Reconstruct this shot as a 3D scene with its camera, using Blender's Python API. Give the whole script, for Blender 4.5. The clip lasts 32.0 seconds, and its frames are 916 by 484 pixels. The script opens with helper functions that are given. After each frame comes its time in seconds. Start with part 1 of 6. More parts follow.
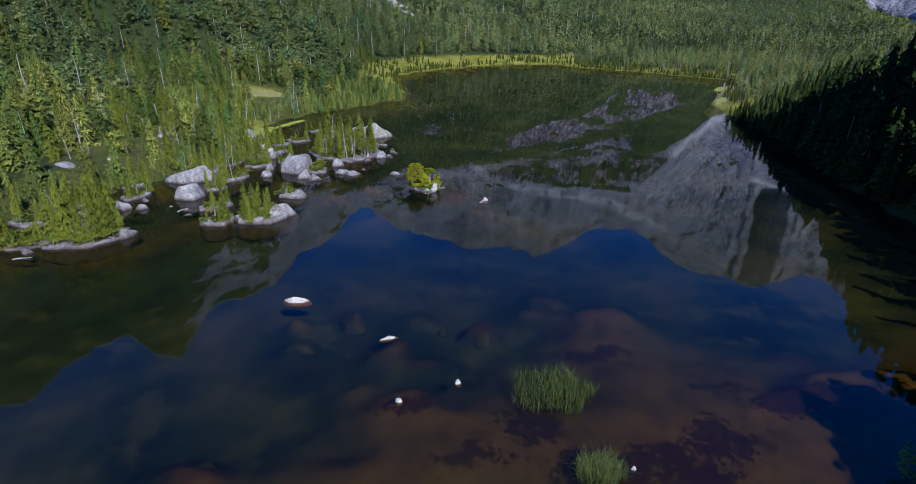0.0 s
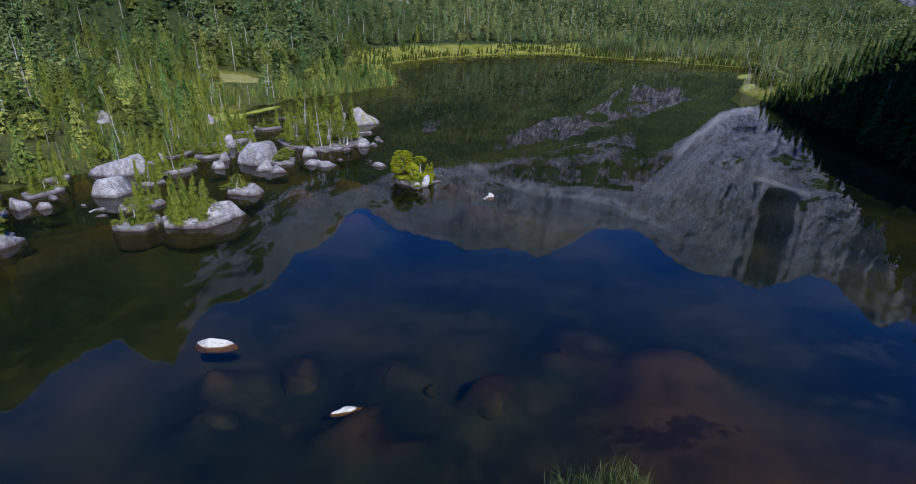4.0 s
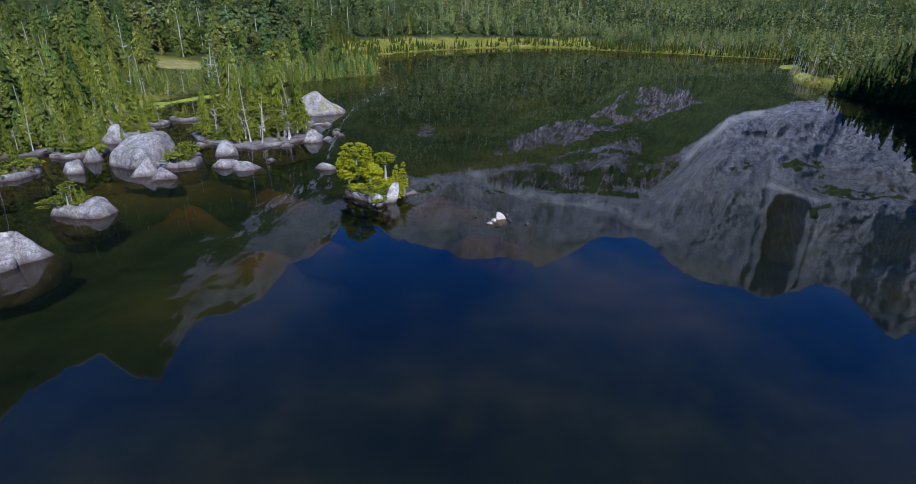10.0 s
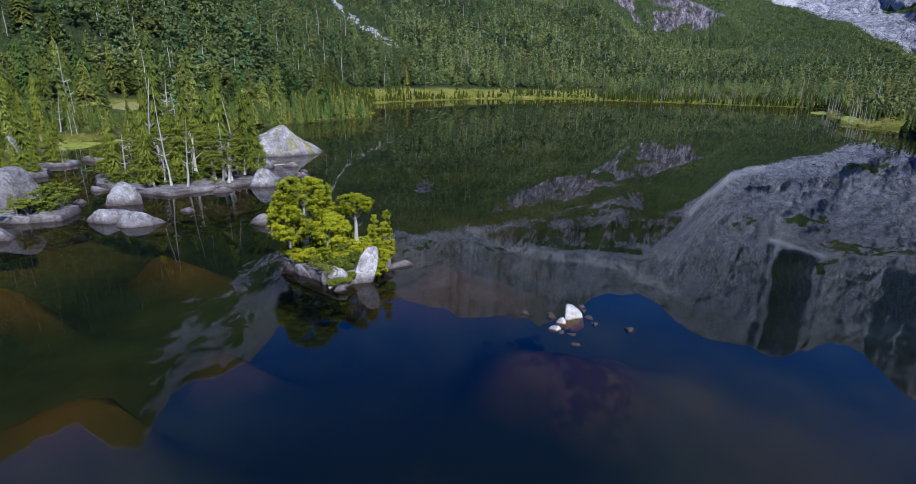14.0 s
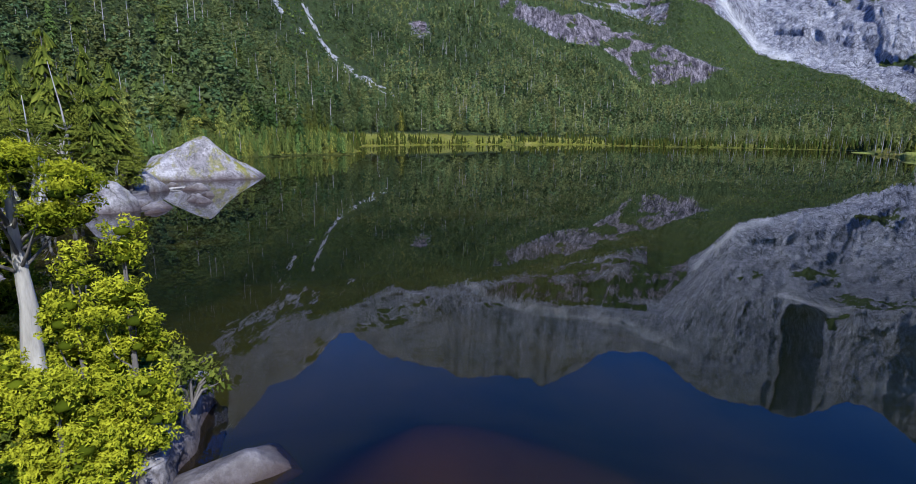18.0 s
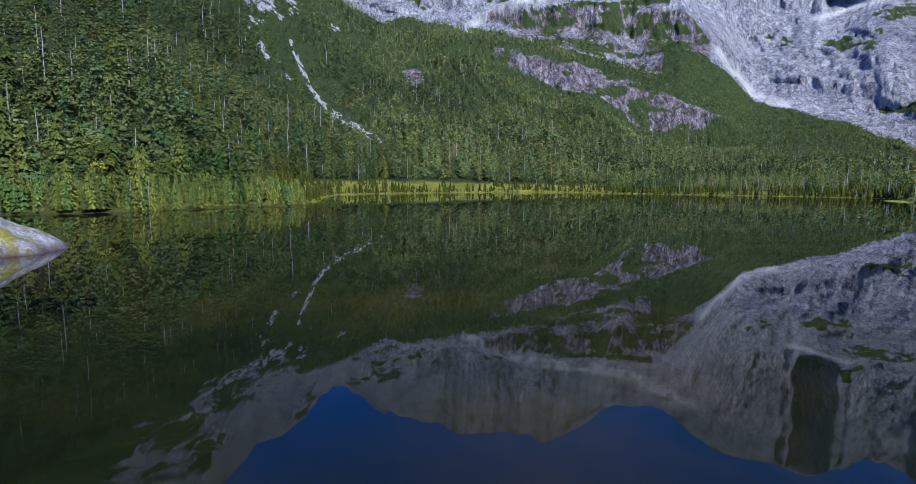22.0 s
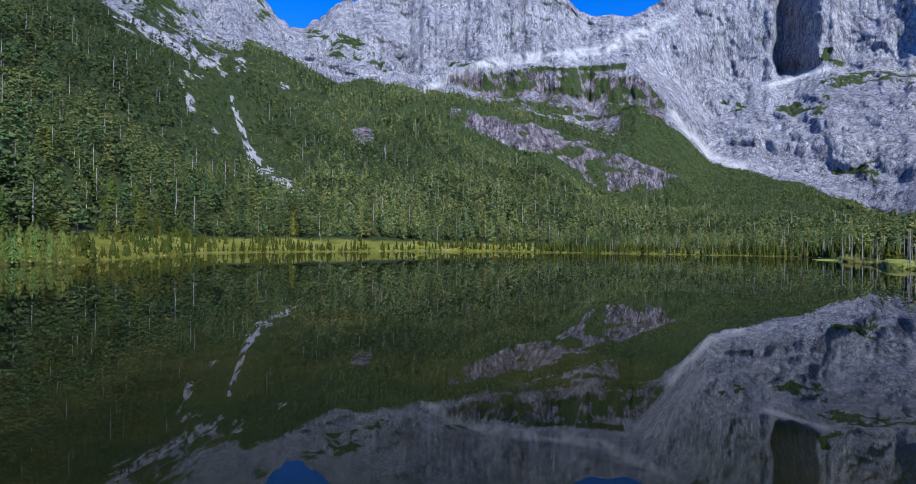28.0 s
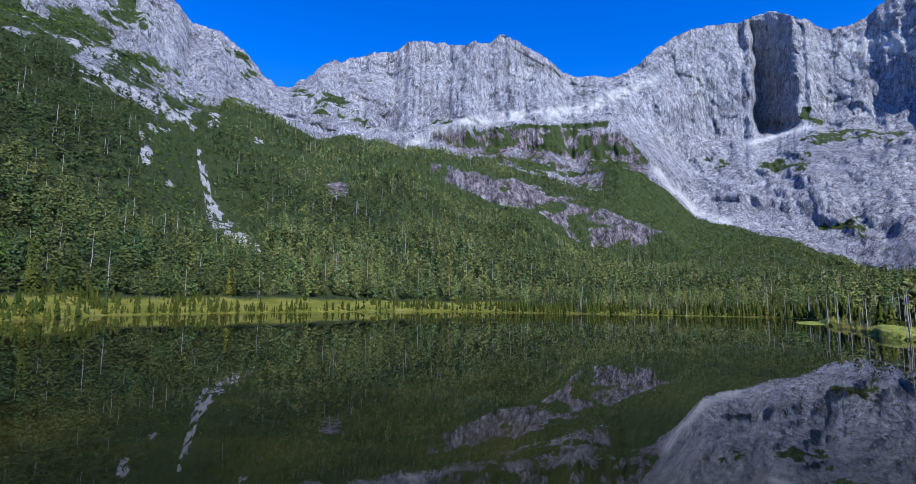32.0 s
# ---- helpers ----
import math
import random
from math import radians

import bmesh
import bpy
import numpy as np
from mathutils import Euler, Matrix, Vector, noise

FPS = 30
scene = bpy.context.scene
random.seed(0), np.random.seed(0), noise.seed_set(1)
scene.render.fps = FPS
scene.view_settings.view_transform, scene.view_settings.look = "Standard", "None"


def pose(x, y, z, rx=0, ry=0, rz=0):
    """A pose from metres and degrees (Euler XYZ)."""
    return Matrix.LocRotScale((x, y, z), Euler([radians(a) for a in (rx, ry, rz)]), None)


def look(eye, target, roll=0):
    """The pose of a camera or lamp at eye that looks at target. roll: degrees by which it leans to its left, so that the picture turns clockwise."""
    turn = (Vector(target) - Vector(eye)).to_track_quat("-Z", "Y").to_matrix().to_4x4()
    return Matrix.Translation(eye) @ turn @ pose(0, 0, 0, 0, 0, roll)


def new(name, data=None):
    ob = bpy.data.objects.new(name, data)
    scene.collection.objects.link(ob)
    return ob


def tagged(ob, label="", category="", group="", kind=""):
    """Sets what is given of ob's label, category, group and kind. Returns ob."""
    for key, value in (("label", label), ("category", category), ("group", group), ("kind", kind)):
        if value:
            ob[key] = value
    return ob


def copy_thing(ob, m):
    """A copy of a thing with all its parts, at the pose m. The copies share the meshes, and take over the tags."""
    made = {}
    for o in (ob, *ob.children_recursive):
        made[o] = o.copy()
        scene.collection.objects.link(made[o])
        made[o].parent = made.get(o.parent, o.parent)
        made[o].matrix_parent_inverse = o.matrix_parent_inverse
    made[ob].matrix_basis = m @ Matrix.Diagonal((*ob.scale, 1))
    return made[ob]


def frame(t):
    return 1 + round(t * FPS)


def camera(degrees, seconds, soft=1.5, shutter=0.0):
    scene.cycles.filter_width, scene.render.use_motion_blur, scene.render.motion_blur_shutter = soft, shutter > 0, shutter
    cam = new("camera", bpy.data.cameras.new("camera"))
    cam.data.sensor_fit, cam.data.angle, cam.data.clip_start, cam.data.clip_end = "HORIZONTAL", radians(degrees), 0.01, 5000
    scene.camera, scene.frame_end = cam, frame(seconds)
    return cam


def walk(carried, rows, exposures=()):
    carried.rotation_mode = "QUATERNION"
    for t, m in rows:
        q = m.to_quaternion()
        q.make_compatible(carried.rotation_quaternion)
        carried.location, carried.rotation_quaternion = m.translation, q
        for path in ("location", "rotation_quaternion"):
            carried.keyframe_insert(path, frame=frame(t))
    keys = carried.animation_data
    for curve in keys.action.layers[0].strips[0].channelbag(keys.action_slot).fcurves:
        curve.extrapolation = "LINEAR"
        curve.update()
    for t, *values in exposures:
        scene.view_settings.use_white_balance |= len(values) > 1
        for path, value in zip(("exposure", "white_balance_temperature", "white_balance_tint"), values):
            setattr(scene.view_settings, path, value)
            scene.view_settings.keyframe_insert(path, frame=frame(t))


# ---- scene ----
# ---------- camera and walk ----------
cam = camera(82.24, 32.0, soft=0.6)
EXPOSURES = [(0.0, 0.45, 5900, 9), (32.0, 0.45, 5900, 9)]
ROWS = [
    (0, -0.49, -1.41, 35.18, 65.48, -1.10, 0.23),
    (0.5, -0.56, 0.95, 34.15, 65.49, -1.10, 0.23),
    (1, -0.58, 3.56, 33.06, 65.50, -1.08, 0.21),
    (1.5, -0.58, 6.01, 32.07, 65.51, -1.06, 0.20),
    (2, -0.56, 8.70, 30.98, 65.51, -1.03, 0.19),
    (2.5, -0.50, 11.23, 29.99, 65.50, -1.01, 0.17),
    (3, -0.41, 13.95, 28.95, 65.51, -1.00, 0.15),
    (3.5, -0.29, 16.50, 28.01, 65.50, -0.99, 0.13),
    (5.5, 0.16, 27.33, 24.26, 65.53, -0.91, 0.02),
    (6, 0.34, 29.98, 23.41, 65.52, -0.90, 0.01),
    (6.5, 0.52, 32.46, 22.66, 65.52, -0.92, 0.02),
    (7, 0.65, 35.11, 21.79, 65.50, -0.90, 0.01),
    (7.5, 0.80, 37.60, 21.04, 65.49, -0.91, 0.02),
    (8, 0.95, 40.23, 20.28, 65.48, -0.88, 0.02),
    (8.5, 1.02, 42.76, 19.54, 65.50, -0.89, 0.00),
    (9, 1.11, 45.45, 18.80, 65.61, -0.90, 0.00),
    (9.5, 1.10, 48.03, 18.14, 65.84, -0.88, -0.01),
    (10, 1.05, 50.87, 17.30, 66.26, -0.87, -0.03),
    (10.5, 0.94, 53.58, 16.49, 66.71, -0.85, -0.04),
    (11, 0.77, 56.56, 15.62, 67.34, -0.84, -0.06),
    (11.5, 0.61, 59.29, 14.78, 68.15, -0.81, -0.10),
    (12, 0.43, 62.22, 13.94, 69.02, -0.82, -0.11),
    (12.5, 0.21, 64.93, 13.13, 69.81, -0.77, -0.19),
    (13, -0.02, 67.86, 12.22, 70.73, -0.72, -0.27),
    (13.5, -0.22, 70.51, 11.49, 71.53, -0.70, -0.32),
    (14, -0.43, 73.32, 10.71, 72.40, -0.73, -0.36),
    (14.5, -0.62, 75.96, 9.93, 73.19, -0.77, -0.36),
    (16.5, -1.23, 88.38, 6.18, 76.29, -0.65, -0.66),
    (17, -1.05, 91.00, 5.45, 77.06, -0.61, -0.65),
    (17.5, -0.96, 93.75, 4.85, 77.74, -0.59, -0.68),
    (18, -0.65, 96.45, 4.32, 78.43, -0.55, -0.68),
    (18.5, -0.33, 98.98, 4.04, 79.05, -0.55, -0.66),
    (19, -0.04, 101.74, 3.85, 79.75, -0.52, -0.67),
    (19.5, 0.36, 104.23, 3.83, 80.39, -0.48, -0.63),
    (20, 0.70, 107.07, 3.93, 81.05, -0.47, -0.64),
    (20.5, 1.36, 109.52, 3.99, 81.65, -0.44, -0.62),
    (21, 2.39, 112.23, 4.17, 82.26, -0.43, -0.57),
    (21.5, 3.35, 114.64, 4.23, 82.88, -0.41, -0.61),
    (22, 4.78, 117.12, 4.34, 83.49, -0.42, -0.64),
    (22.5, 6.40, 119.02, 4.44, 84.03, -0.40, -0.67),
    (23, 8.30, 120.87, 4.41, 84.65, -0.41, -0.78),
    (23.5, 10.24, 122.43, 4.38, 85.21, -0.41, -0.89),
    (24, 12.54, 123.94, 4.21, 85.82, -0.39, -1.05),
    (24.5, 14.78, 125.35, 4.06, 86.32, -0.37, -1.22),
    (25, 17.17, 126.78, 3.81, 86.86, -0.36, -1.45),
    (25.5, 19.52, 128.09, 3.61, 87.34, -0.36, -1.68),
    (27.5, 29.39, 134.72, 3.46, 89.42, -0.47, -2.45),
    (28, 31.35, 136.90, 3.34, 90.13, -0.46, -2.66),
    (28.5, 33.38, 138.91, 3.21, 90.85, -0.42, -2.81),
    (29, 35.45, 141.20, 3.17, 91.65, -0.43, -2.94),
    (29.5, 37.55, 143.21, 3.10, 92.40, -0.43, -3.02),
    (30, 39.59, 145.53, 3.08, 93.25, -0.42, -3.10),
    (30.5, 41.67, 147.53, 3.18, 94.06, -0.39, -3.13),
    (31, 43.61, 149.79, 3.46, 94.86, -0.35, -3.18),
    (31.5, 45.47, 151.88, 3.75, 95.62, -0.36, -3.20),
    (32, 47.34, 154.11, 4.18, 96.35, -0.35, -3.21),
]
walk(cam, [(t, pose(x, y, z, rx, ry, rz)) for t, x, y, z, rx, ry, rz in ROWS], EXPOSURES)

# ---------- world and sun ----------
SUN_BEARING, SUN_HEIGHT = 153.0, 43.0
world = bpy.data.worlds.new("sky")
scene.world = world
world.use_nodes = True
wn, wl = world.node_tree.nodes, world.node_tree.links
wn.clear()
sky = wn.new("ShaderNodeTexSky")
sky.sky_type, sky.sun_disc = "NISHITA", False
sky.sun_elevation, sky.sun_rotation = radians(SUN_HEIGHT), radians(SUN_BEARING)
sky.altitude, sky.air_density, sky.dust_density, sky.ozone_density = 900, 1.0, 0.2, 3.0
sat = wn.new("ShaderNodeHueSaturation")
sat.inputs["Saturation"].default_value = 1.42
sat.inputs["Hue"].default_value = 0.521
sat.inputs["Value"].default_value = 1.65
bg = wn.new("ShaderNodeBackground")
bg.inputs["Strength"].default_value = 0.11
wout = wn.new("ShaderNodeOutputWorld")
wl.new(sky.outputs[0], sat.inputs["Color"])
wl.new(sat.outputs[0], bg.inputs["Color"])
wl.new(bg.outputs[0], wout.inputs["Surface"])

sun_data = bpy.data.lights.new("sun", "SUN")
sun_data.energy, sun_data.angle, sun_data.color = 4.6, radians(0.53), (1.0, 0.95, 0.88)
sun = new("sun", sun_data)
sb, sh = radians(SUN_BEARING), radians(SUN_HEIGHT)
SUN_WAY = Vector((math.sin(sb) * math.cos(sh), math.cos(sb) * math.cos(sh), math.sin(sh)))
sun.matrix_basis = look(SUN_WAY * 300, (0, 0, 0))

# ---------- material helpers ----------
def mat_new(name):
    m = bpy.data.materials.new(name)
    m.use_nodes = True
    n, l = m.node_tree.nodes, m.node_tree.links
    return m, n, l, n["Principled BSDF"]


def noise_node(n, l, scale, detail=4.0, rough=0.55, stretch=None, coord="Object"):
    tc = n.new("ShaderNodeTexCoord") if coord == "Object" else n.new("ShaderNodeNewGeometry")
    src = tc.outputs["Object"] if coord == "Object" else tc.outputs["Position"]
    if stretch:
        mp = n.new("ShaderNodeMapping")
        mp.inputs["Scale"].default_value = stretch
        l.new(src, mp.inputs["Vector"])
        src = mp.outputs[0]
    t = n.new("ShaderNodeTexNoise")
    t.inputs["Scale"].default_value = scale
    t.inputs["Detail"].default_value = detail
    t.inputs["Roughness"].default_value = rough
    l.new(src, t.inputs["Vector"])
    return t.outputs["Fac"]


def joints(n, l, scale, stretch, warp_scale, warp_by):
    """Jointed rock: a random value for each block, and the distance to the joint beside it."""
    g = n.new("ShaderNodeNewGeometry")
    w = n.new("ShaderNodeTexNoise")
    w.inputs["Scale"].default_value, w.inputs["Detail"].default_value = warp_scale, 5.0
    l.new(g.outputs["Position"], w.inputs["Vector"])
    va = n.new("ShaderNodeVectorMath")
    va.operation = "MULTIPLY_ADD"
    va.inputs[1].default_value = (warp_by,) * 3
    l.new(w.outputs["Color"], va.inputs[0])
    l.new(g.outputs["Position"], va.inputs[2])
    mp = n.new("ShaderNodeMapping")
    mp.inputs["Scale"].default_value = stretch
    mp.inputs["Rotation"].default_value = (0.12, 0.2, 0.6)
    l.new(va.outputs[0], mp.inputs["Vector"])
    out = []
    for feature in ("F1", "DISTANCE_TO_EDGE"):
        v = n.new("ShaderNodeTexVoronoi")
        v.feature = feature
        v.inputs["Scale"].default_value = scale
        l.new(mp.outputs[0], v.inputs["Vector"])
        out.append(v)
    sep = n.new("ShaderNodeSeparateColor")
    l.new(out[0].outputs["Color"], sep.inputs[0])
    return sep.outputs[0], out[1].outputs["Distance"]


def ramp(n, l, fac, stops):
    r = n.new("ShaderNodeValToRGB")
    e = r.color_ramp.elements
    while len(e) < len(stops):
        e.new(0.5)
    for q, (p, c) in zip(e, stops):
        q.position, q.color = p, (*c, 1.0)
    l.new(fac, r.inputs["Fac"])
    return r.outputs["Color"]


def mixc(n, l, fac, a, b, mode="MIX"):
    m = n.new("ShaderNodeMix")
    m.data_type, m.blend_type = "RGBA", mode
    for k, v in ((0, fac), (6, a), (7, b)):
        if hasattr(v, "is_linked"):
            l.new(v, m.inputs[k])
        elif k:
            m.inputs[k].default_value = (*v, 1.0)
        else:
            m.inputs[k].default_value = v
    return m.outputs[2]


def mathn(n, l, op, a, b=0.0, clamp=False):
    m = n.new("ShaderNodeMath")
    m.operation, m.use_clamp = op, clamp
    for k, v in ((0, a), (1, b)):
        if hasattr(v, "is_linked"):
            l.new(v, m.inputs[k])
        else:
            m.inputs[k].default_value = v
    return m.outputs[0]


def bump(n, l, bsdf, height, strength, dist):
    b = n.new("ShaderNodeBump")
    b.inputs["Strength"].default_value, b.inputs["Distance"].default_value = strength, dist
    l.new(height, b.inputs["Height"])
    l.new(b.outputs[0], bsdf.inputs["Normal"])


def attr(n, name):
    a = n.new("ShaderNodeAttribute")
    a.attribute_name = name
    return a.outputs["Fac"]


def position_z(n, l):
    g = n.new("ShaderNodeNewGeometry")
    s = n.new("ShaderNodeSeparateXYZ")
    l.new(g.outputs["Position"], s.inputs[0])
    return s.outputs["Z"]


# ---------- materials ----------
def make_terrain():
    m, n, l, p = mat_new("mountainside")
    big = noise_node(n, l, 0.011, 4)
    mid = noise_node(n, l, 0.045, 6, 0.6, (1, 1, 0.45))
    streak = noise_node(n, l, 0.22, 8, 0.72, (1, 1, 0.11))
    fine = noise_node(n, l, 0.6, 6, 0.7)
    rock = ramp(n, l, streak, [(0.3, (0.19, 0.19, 0.20)), (0.43, (0.38, 0.38, 0.39)), (0.55, (0.51, 0.51, 0.515)), (0.7, (0.64, 0.64, 0.64))])
    rock = mixc(n, l, 1.0, rock, ramp(n, l, big, [(0.32, (0.80, 0.80, 0.83)), (0.5, (0.98, 0.98, 1.0)), (0.68, (1.08, 1.08, 1.07))]), "MULTIPLY")
    rock = mixc(n, l, 0.65, rock, ramp(n, l, mid, [(0.34, (0.66, 0.66, 0.70)), (0.5, (1, 1, 1)), (0.7, (1.08, 1.08, 1.08))]), "MULTIPLY")
    rock = mixc(n, l, 0.7, rock, ramp(n, l, noise_node(n, l, 0.9, 7, 0.85, (1, 1, 0.5)), [(0.41, (0.40, 0.40, 0.43)), (0.49, (1, 1, 1)), (0.60, (1.45, 1.45, 1.45))]), "MULTIPLY")
    c1, e1 = joints(n, l, 0.03, (1, 1, 0.2), 0.015, 26)
    c2, e2 = joints(n, l, 0.09, (1, 1, 0.22), 0.05, 9)
    c3, e3 = joints(n, l, 0.28, (1, 1, 0.25), 0.14, 2.4)
    block = mathn(n, l, "ADD", mathn(n, l, "MULTIPLY", c1, 0.34), mathn(n, l, "ADD", mathn(n, l, "MULTIPLY", c2, 0.34), mathn(n, l, "MULTIPLY", c3, 0.32)))
    rock = mixc(n, l, 1.0, rock, ramp(n, l, block, [(0.2, (0.86, 0.87, 0.88)), (0.8, (1.02, 1.03, 1.04))]), "MULTIPLY")
    for e, w, deep, broad in ((e1, 0.014, 1.0, 0.02), (e2, 0.04, 0.75, 0.035), (e3, 0.12, 0.6, 0.07)):
        seen = mathn(n, l, "MULTIPLY", mathn(n, l, "SUBTRACT", noise_node(n, l, broad, 3, 0.6), 0.36), 4.5 * deep, True)
        rock = mixc(n, l, seen, rock, ramp(n, l, e, [(0.0, (0.24, 0.24, 0.28)), (w, (1.02, 1.02, 1.02))]), "MULTIPLY")
    for scale, stretch, w, deep in ((0.04, (1, 1, 0.5), 0.018, 0.85), (0.1, (1, 1, 0.3), 0.022, 0.8), (0.22, (1, 1, 0.5), 0.03, 0.7)):
        line = mathn(n, l, "ABSOLUTE", mathn(n, l, "SUBTRACT", noise_node(n, l, scale, 7, 0.62, stretch), 0.5))
        rock = mixc(n, l, deep, rock, ramp(n, l, line, [(0.0, (0.28, 0.28, 0.33)), (w, (1.03, 1.03, 1.04))]), "MULTIPLY")
    rust = mixc(n, l, 1.0, rock, ramp(n, l, streak, [(0.38, (0.20, 0.155, 0.155)), (0.5, (0.50, 0.41, 0.41)), (0.62, (0.80, 0.67, 0.67))]), "MULTIPLY")
    rock = mixc(n, l, attr(n, "rust"), rock, rust)
    pale = ramp(n, l, noise_node(n, l, 0.7, 8, 0.8), [(0.34, (0.16, 0.16, 0.15)), (0.45, (0.55, 0.55, 0.54)), (0.60, (0.86, 0.86, 0.85))])
    rock = mixc(n, l, attr(n, "talus"), rock, pale)
    green = ramp(n, l, fine, [(0.3, (0.026, 0.044, 0.014)), (0.5, (0.052, 0.078, 0.023)), (0.75, (0.095, 0.125, 0.038))])
    marsh = ramp(n, l, noise_node(n, l, 0.12, 6, 0.65), [(0.3, (0.15, 0.18, 0.02)), (0.5, (0.32, 0.33, 0.04)), (0.7, (0.50, 0.45, 0.12))])
    green = mixc(n, l, attr(n, "marsh"), green, marsh)
    edge = mathn(n, l, "ADD", attr(n, "cover"), mathn(n, l, "MULTIPLY", mathn(n, l, "SUBTRACT", mathn(n, l, "ADD", fine, noise_node(n, l, 0.17, 5, 0.6)), 1.0), 1.3))
    fac = mathn(n, l, "MULTIPLY", mathn(n, l, "SUBTRACT", edge, 0.38), 4.0, True)
    l.new(mixc(n, l, fac, rock, green), p.inputs["Base Color"])
    p.inputs["Roughness"].default_value = 0.9
    p.inputs["Specular IOR Level"].default_value = 0.2
    relief = mathn(n, l, "ADD", mathn(n, l, "MULTIPLY", block, 0.7), mathn(n, l, "ADD", noise_node(n, l, 0.16, 9, 0.74, (1, 1, 0.4)), mathn(n, l, "MULTIPLY", e2, 0.8)))
    bump(n, l, p, relief, 1.0, 8.0)
    return m


def make_granite(name="pale granite", gain=1.0, moss_from=0.55, stripe=0.4):
    m, n, l, p = mat_new(name)
    big = noise_node(n, l, 0.35, 5, 0.6, coord="World")
    fine = noise_node(n, l, 6.0, 6, 0.7, coord="World")
    stain = noise_node(n, l, 0.9, 6, 0.68, (1, 1, 0.22), coord="World")
    base = ramp(n, l, fine, [(0.3, (0.16, 0.157, 0.16)), (0.5, (0.25, 0.247, 0.252)), (0.7, (0.34, 0.336, 0.34))])
    base = mixc(n, l, 0.9, base, ramp(n, l, big, [(0.3, (0.62, 0.57, 0.58)), (0.5, (0.95, 0.93, 0.95)), (0.7, (1.2, 1.2, 1.2))]), "MULTIPLY")
    base = mixc(n, l, 0.75, base, ramp(n, l, stain, [(0.36, (0.42, 0.40, 0.39)), (0.48, (0.92, 0.92, 0.92)), (0.64, (1.25, 1.25, 1.27))]), "MULTIPLY")
    block, edge = joints(n, l, 0.34, (1, 1, 0.8), 0.3, 2.2)
    base = mixc(n, l, 1.0, base, ramp(n, l, block, [(0.1, (0.82, 0.81, 0.82)), (0.9, (1.12, 1.12, 1.12))]), "MULTIPLY")
    base = mixc(n, l, 0.45, base, ramp(n, l, edge, [(0.0, (0.16, 0.14, 0.12)), (0.016, (1, 1, 1))]), "MULTIPLY")
    grain = ramp(n, l, noise_node(n, l, 2.2, 9, 0.8, coord="World"), [(0.40, (0.36, 0.35, 0.34)), (0.49, (1, 1, 1)), (0.66, (1.3, 1.3, 1.3))])
    base = mixc(n, l, 0.5, base, grain, "MULTIPLY")
    spots = ramp(n, l, noise_node(n, l, 11.0, 8, 0.8, coord="World"), [(0.43, (0.34, 0.34, 0.35)), (0.50, (1, 1, 1)), (0.62, (1.25, 1.25, 1.23))])
    base = mixc(n, l, 0.3, base, spots, "MULTIPLY")
    for scale, stretch, w, deep in ((0.22, (1, 1, 0.7), 0.007, 0.75), (0.6, (1, 1, 0.5), 0.010, 0.55), (1.6, (1, 1, 1.6), 0.014, 0.4)):
        line = mathn(n, l, "ABSOLUTE", mathn(n, l, "SUBTRACT", noise_node(n, l, scale, 6, 0.58, stretch, coord="World"), 0.5))
        base = mixc(n, l, deep, base, ramp(n, l, line, [(0.0, (0.20, 0.18, 0.17)), (w, (1.03, 1.03, 1.03))]), "MULTIPLY")
    blotch = ramp(n, l, noise_node(n, l, 1.3, 9, 0.72, coord="World"), [(0.42, (0.66, 0.65, 0.66)), (0.50, (1, 1, 1)), (0.60, (1.32, 1.32, 1.30))])
    base = mixc(n, l, 0.75, base, blotch, "MULTIPLY")
    base = mixc(n, l, 1.0, base, (gain, gain, gain), "MULTIPLY")
    g = n.new("ShaderNodeNewGeometry")
    s = n.new("ShaderNodeSeparateXYZ")
    l.new(g.outputs["Normal"], s.inputs[0])
    up = mathn(n, l, "MULTIPLY", mathn(n, l, "SUBTRACT", s.outputs["Z"], 0.3), 1.6, True)
    crust = mathn(n, l, "MULTIPLY", mathn(n, l, "SUBTRACT", noise_node(n, l, 0.6, 8, 0.75, coord="World"), 0.5), 9.0, True)
    base = mixc(n, l, mathn(n, l, "MULTIPLY", mathn(n, l, "MULTIPLY", crust, up), 0.3), base, (0.46, 0.455, 0.45))
    lich = mathn(n, l, "MULTIPLY", mathn(n, l, "SUBTRACT", noise_node(n, l, 0.8, 7, 0.72, (1, 1, stripe), coord="World"), moss_from), 12.0, True)
    moss = ramp(n, l, fine, [(0.3, (0.07, 0.075, 0.012)), (0.7, (0.27, 0.25, 0.04))])
    base = mixc(n, l, mathn(n, l, "MULTIPLY", mathn(n, l, "MULTIPLY", lich, mathn(n, l, "ADD", up, 0.1, True)), 0.6 if moss_from > 0.52 else 1.3, True), base, moss)
    z = position_z(n, l)
    wet = mathn(n, l, "SUBTRACT", 1.0, mathn(n, l, "MULTIPLY", mathn(n, l, "ADD", z, mathn(n, l, "MULTIPLY", mathn(n, l, "SUBTRACT", big, 0.5), 0.5)), 1.6), True)
    base = mixc(n, l, mathn(n, l, "MULTIPLY", wet, 0.92), base, (0.034, 0.019, 0.017))
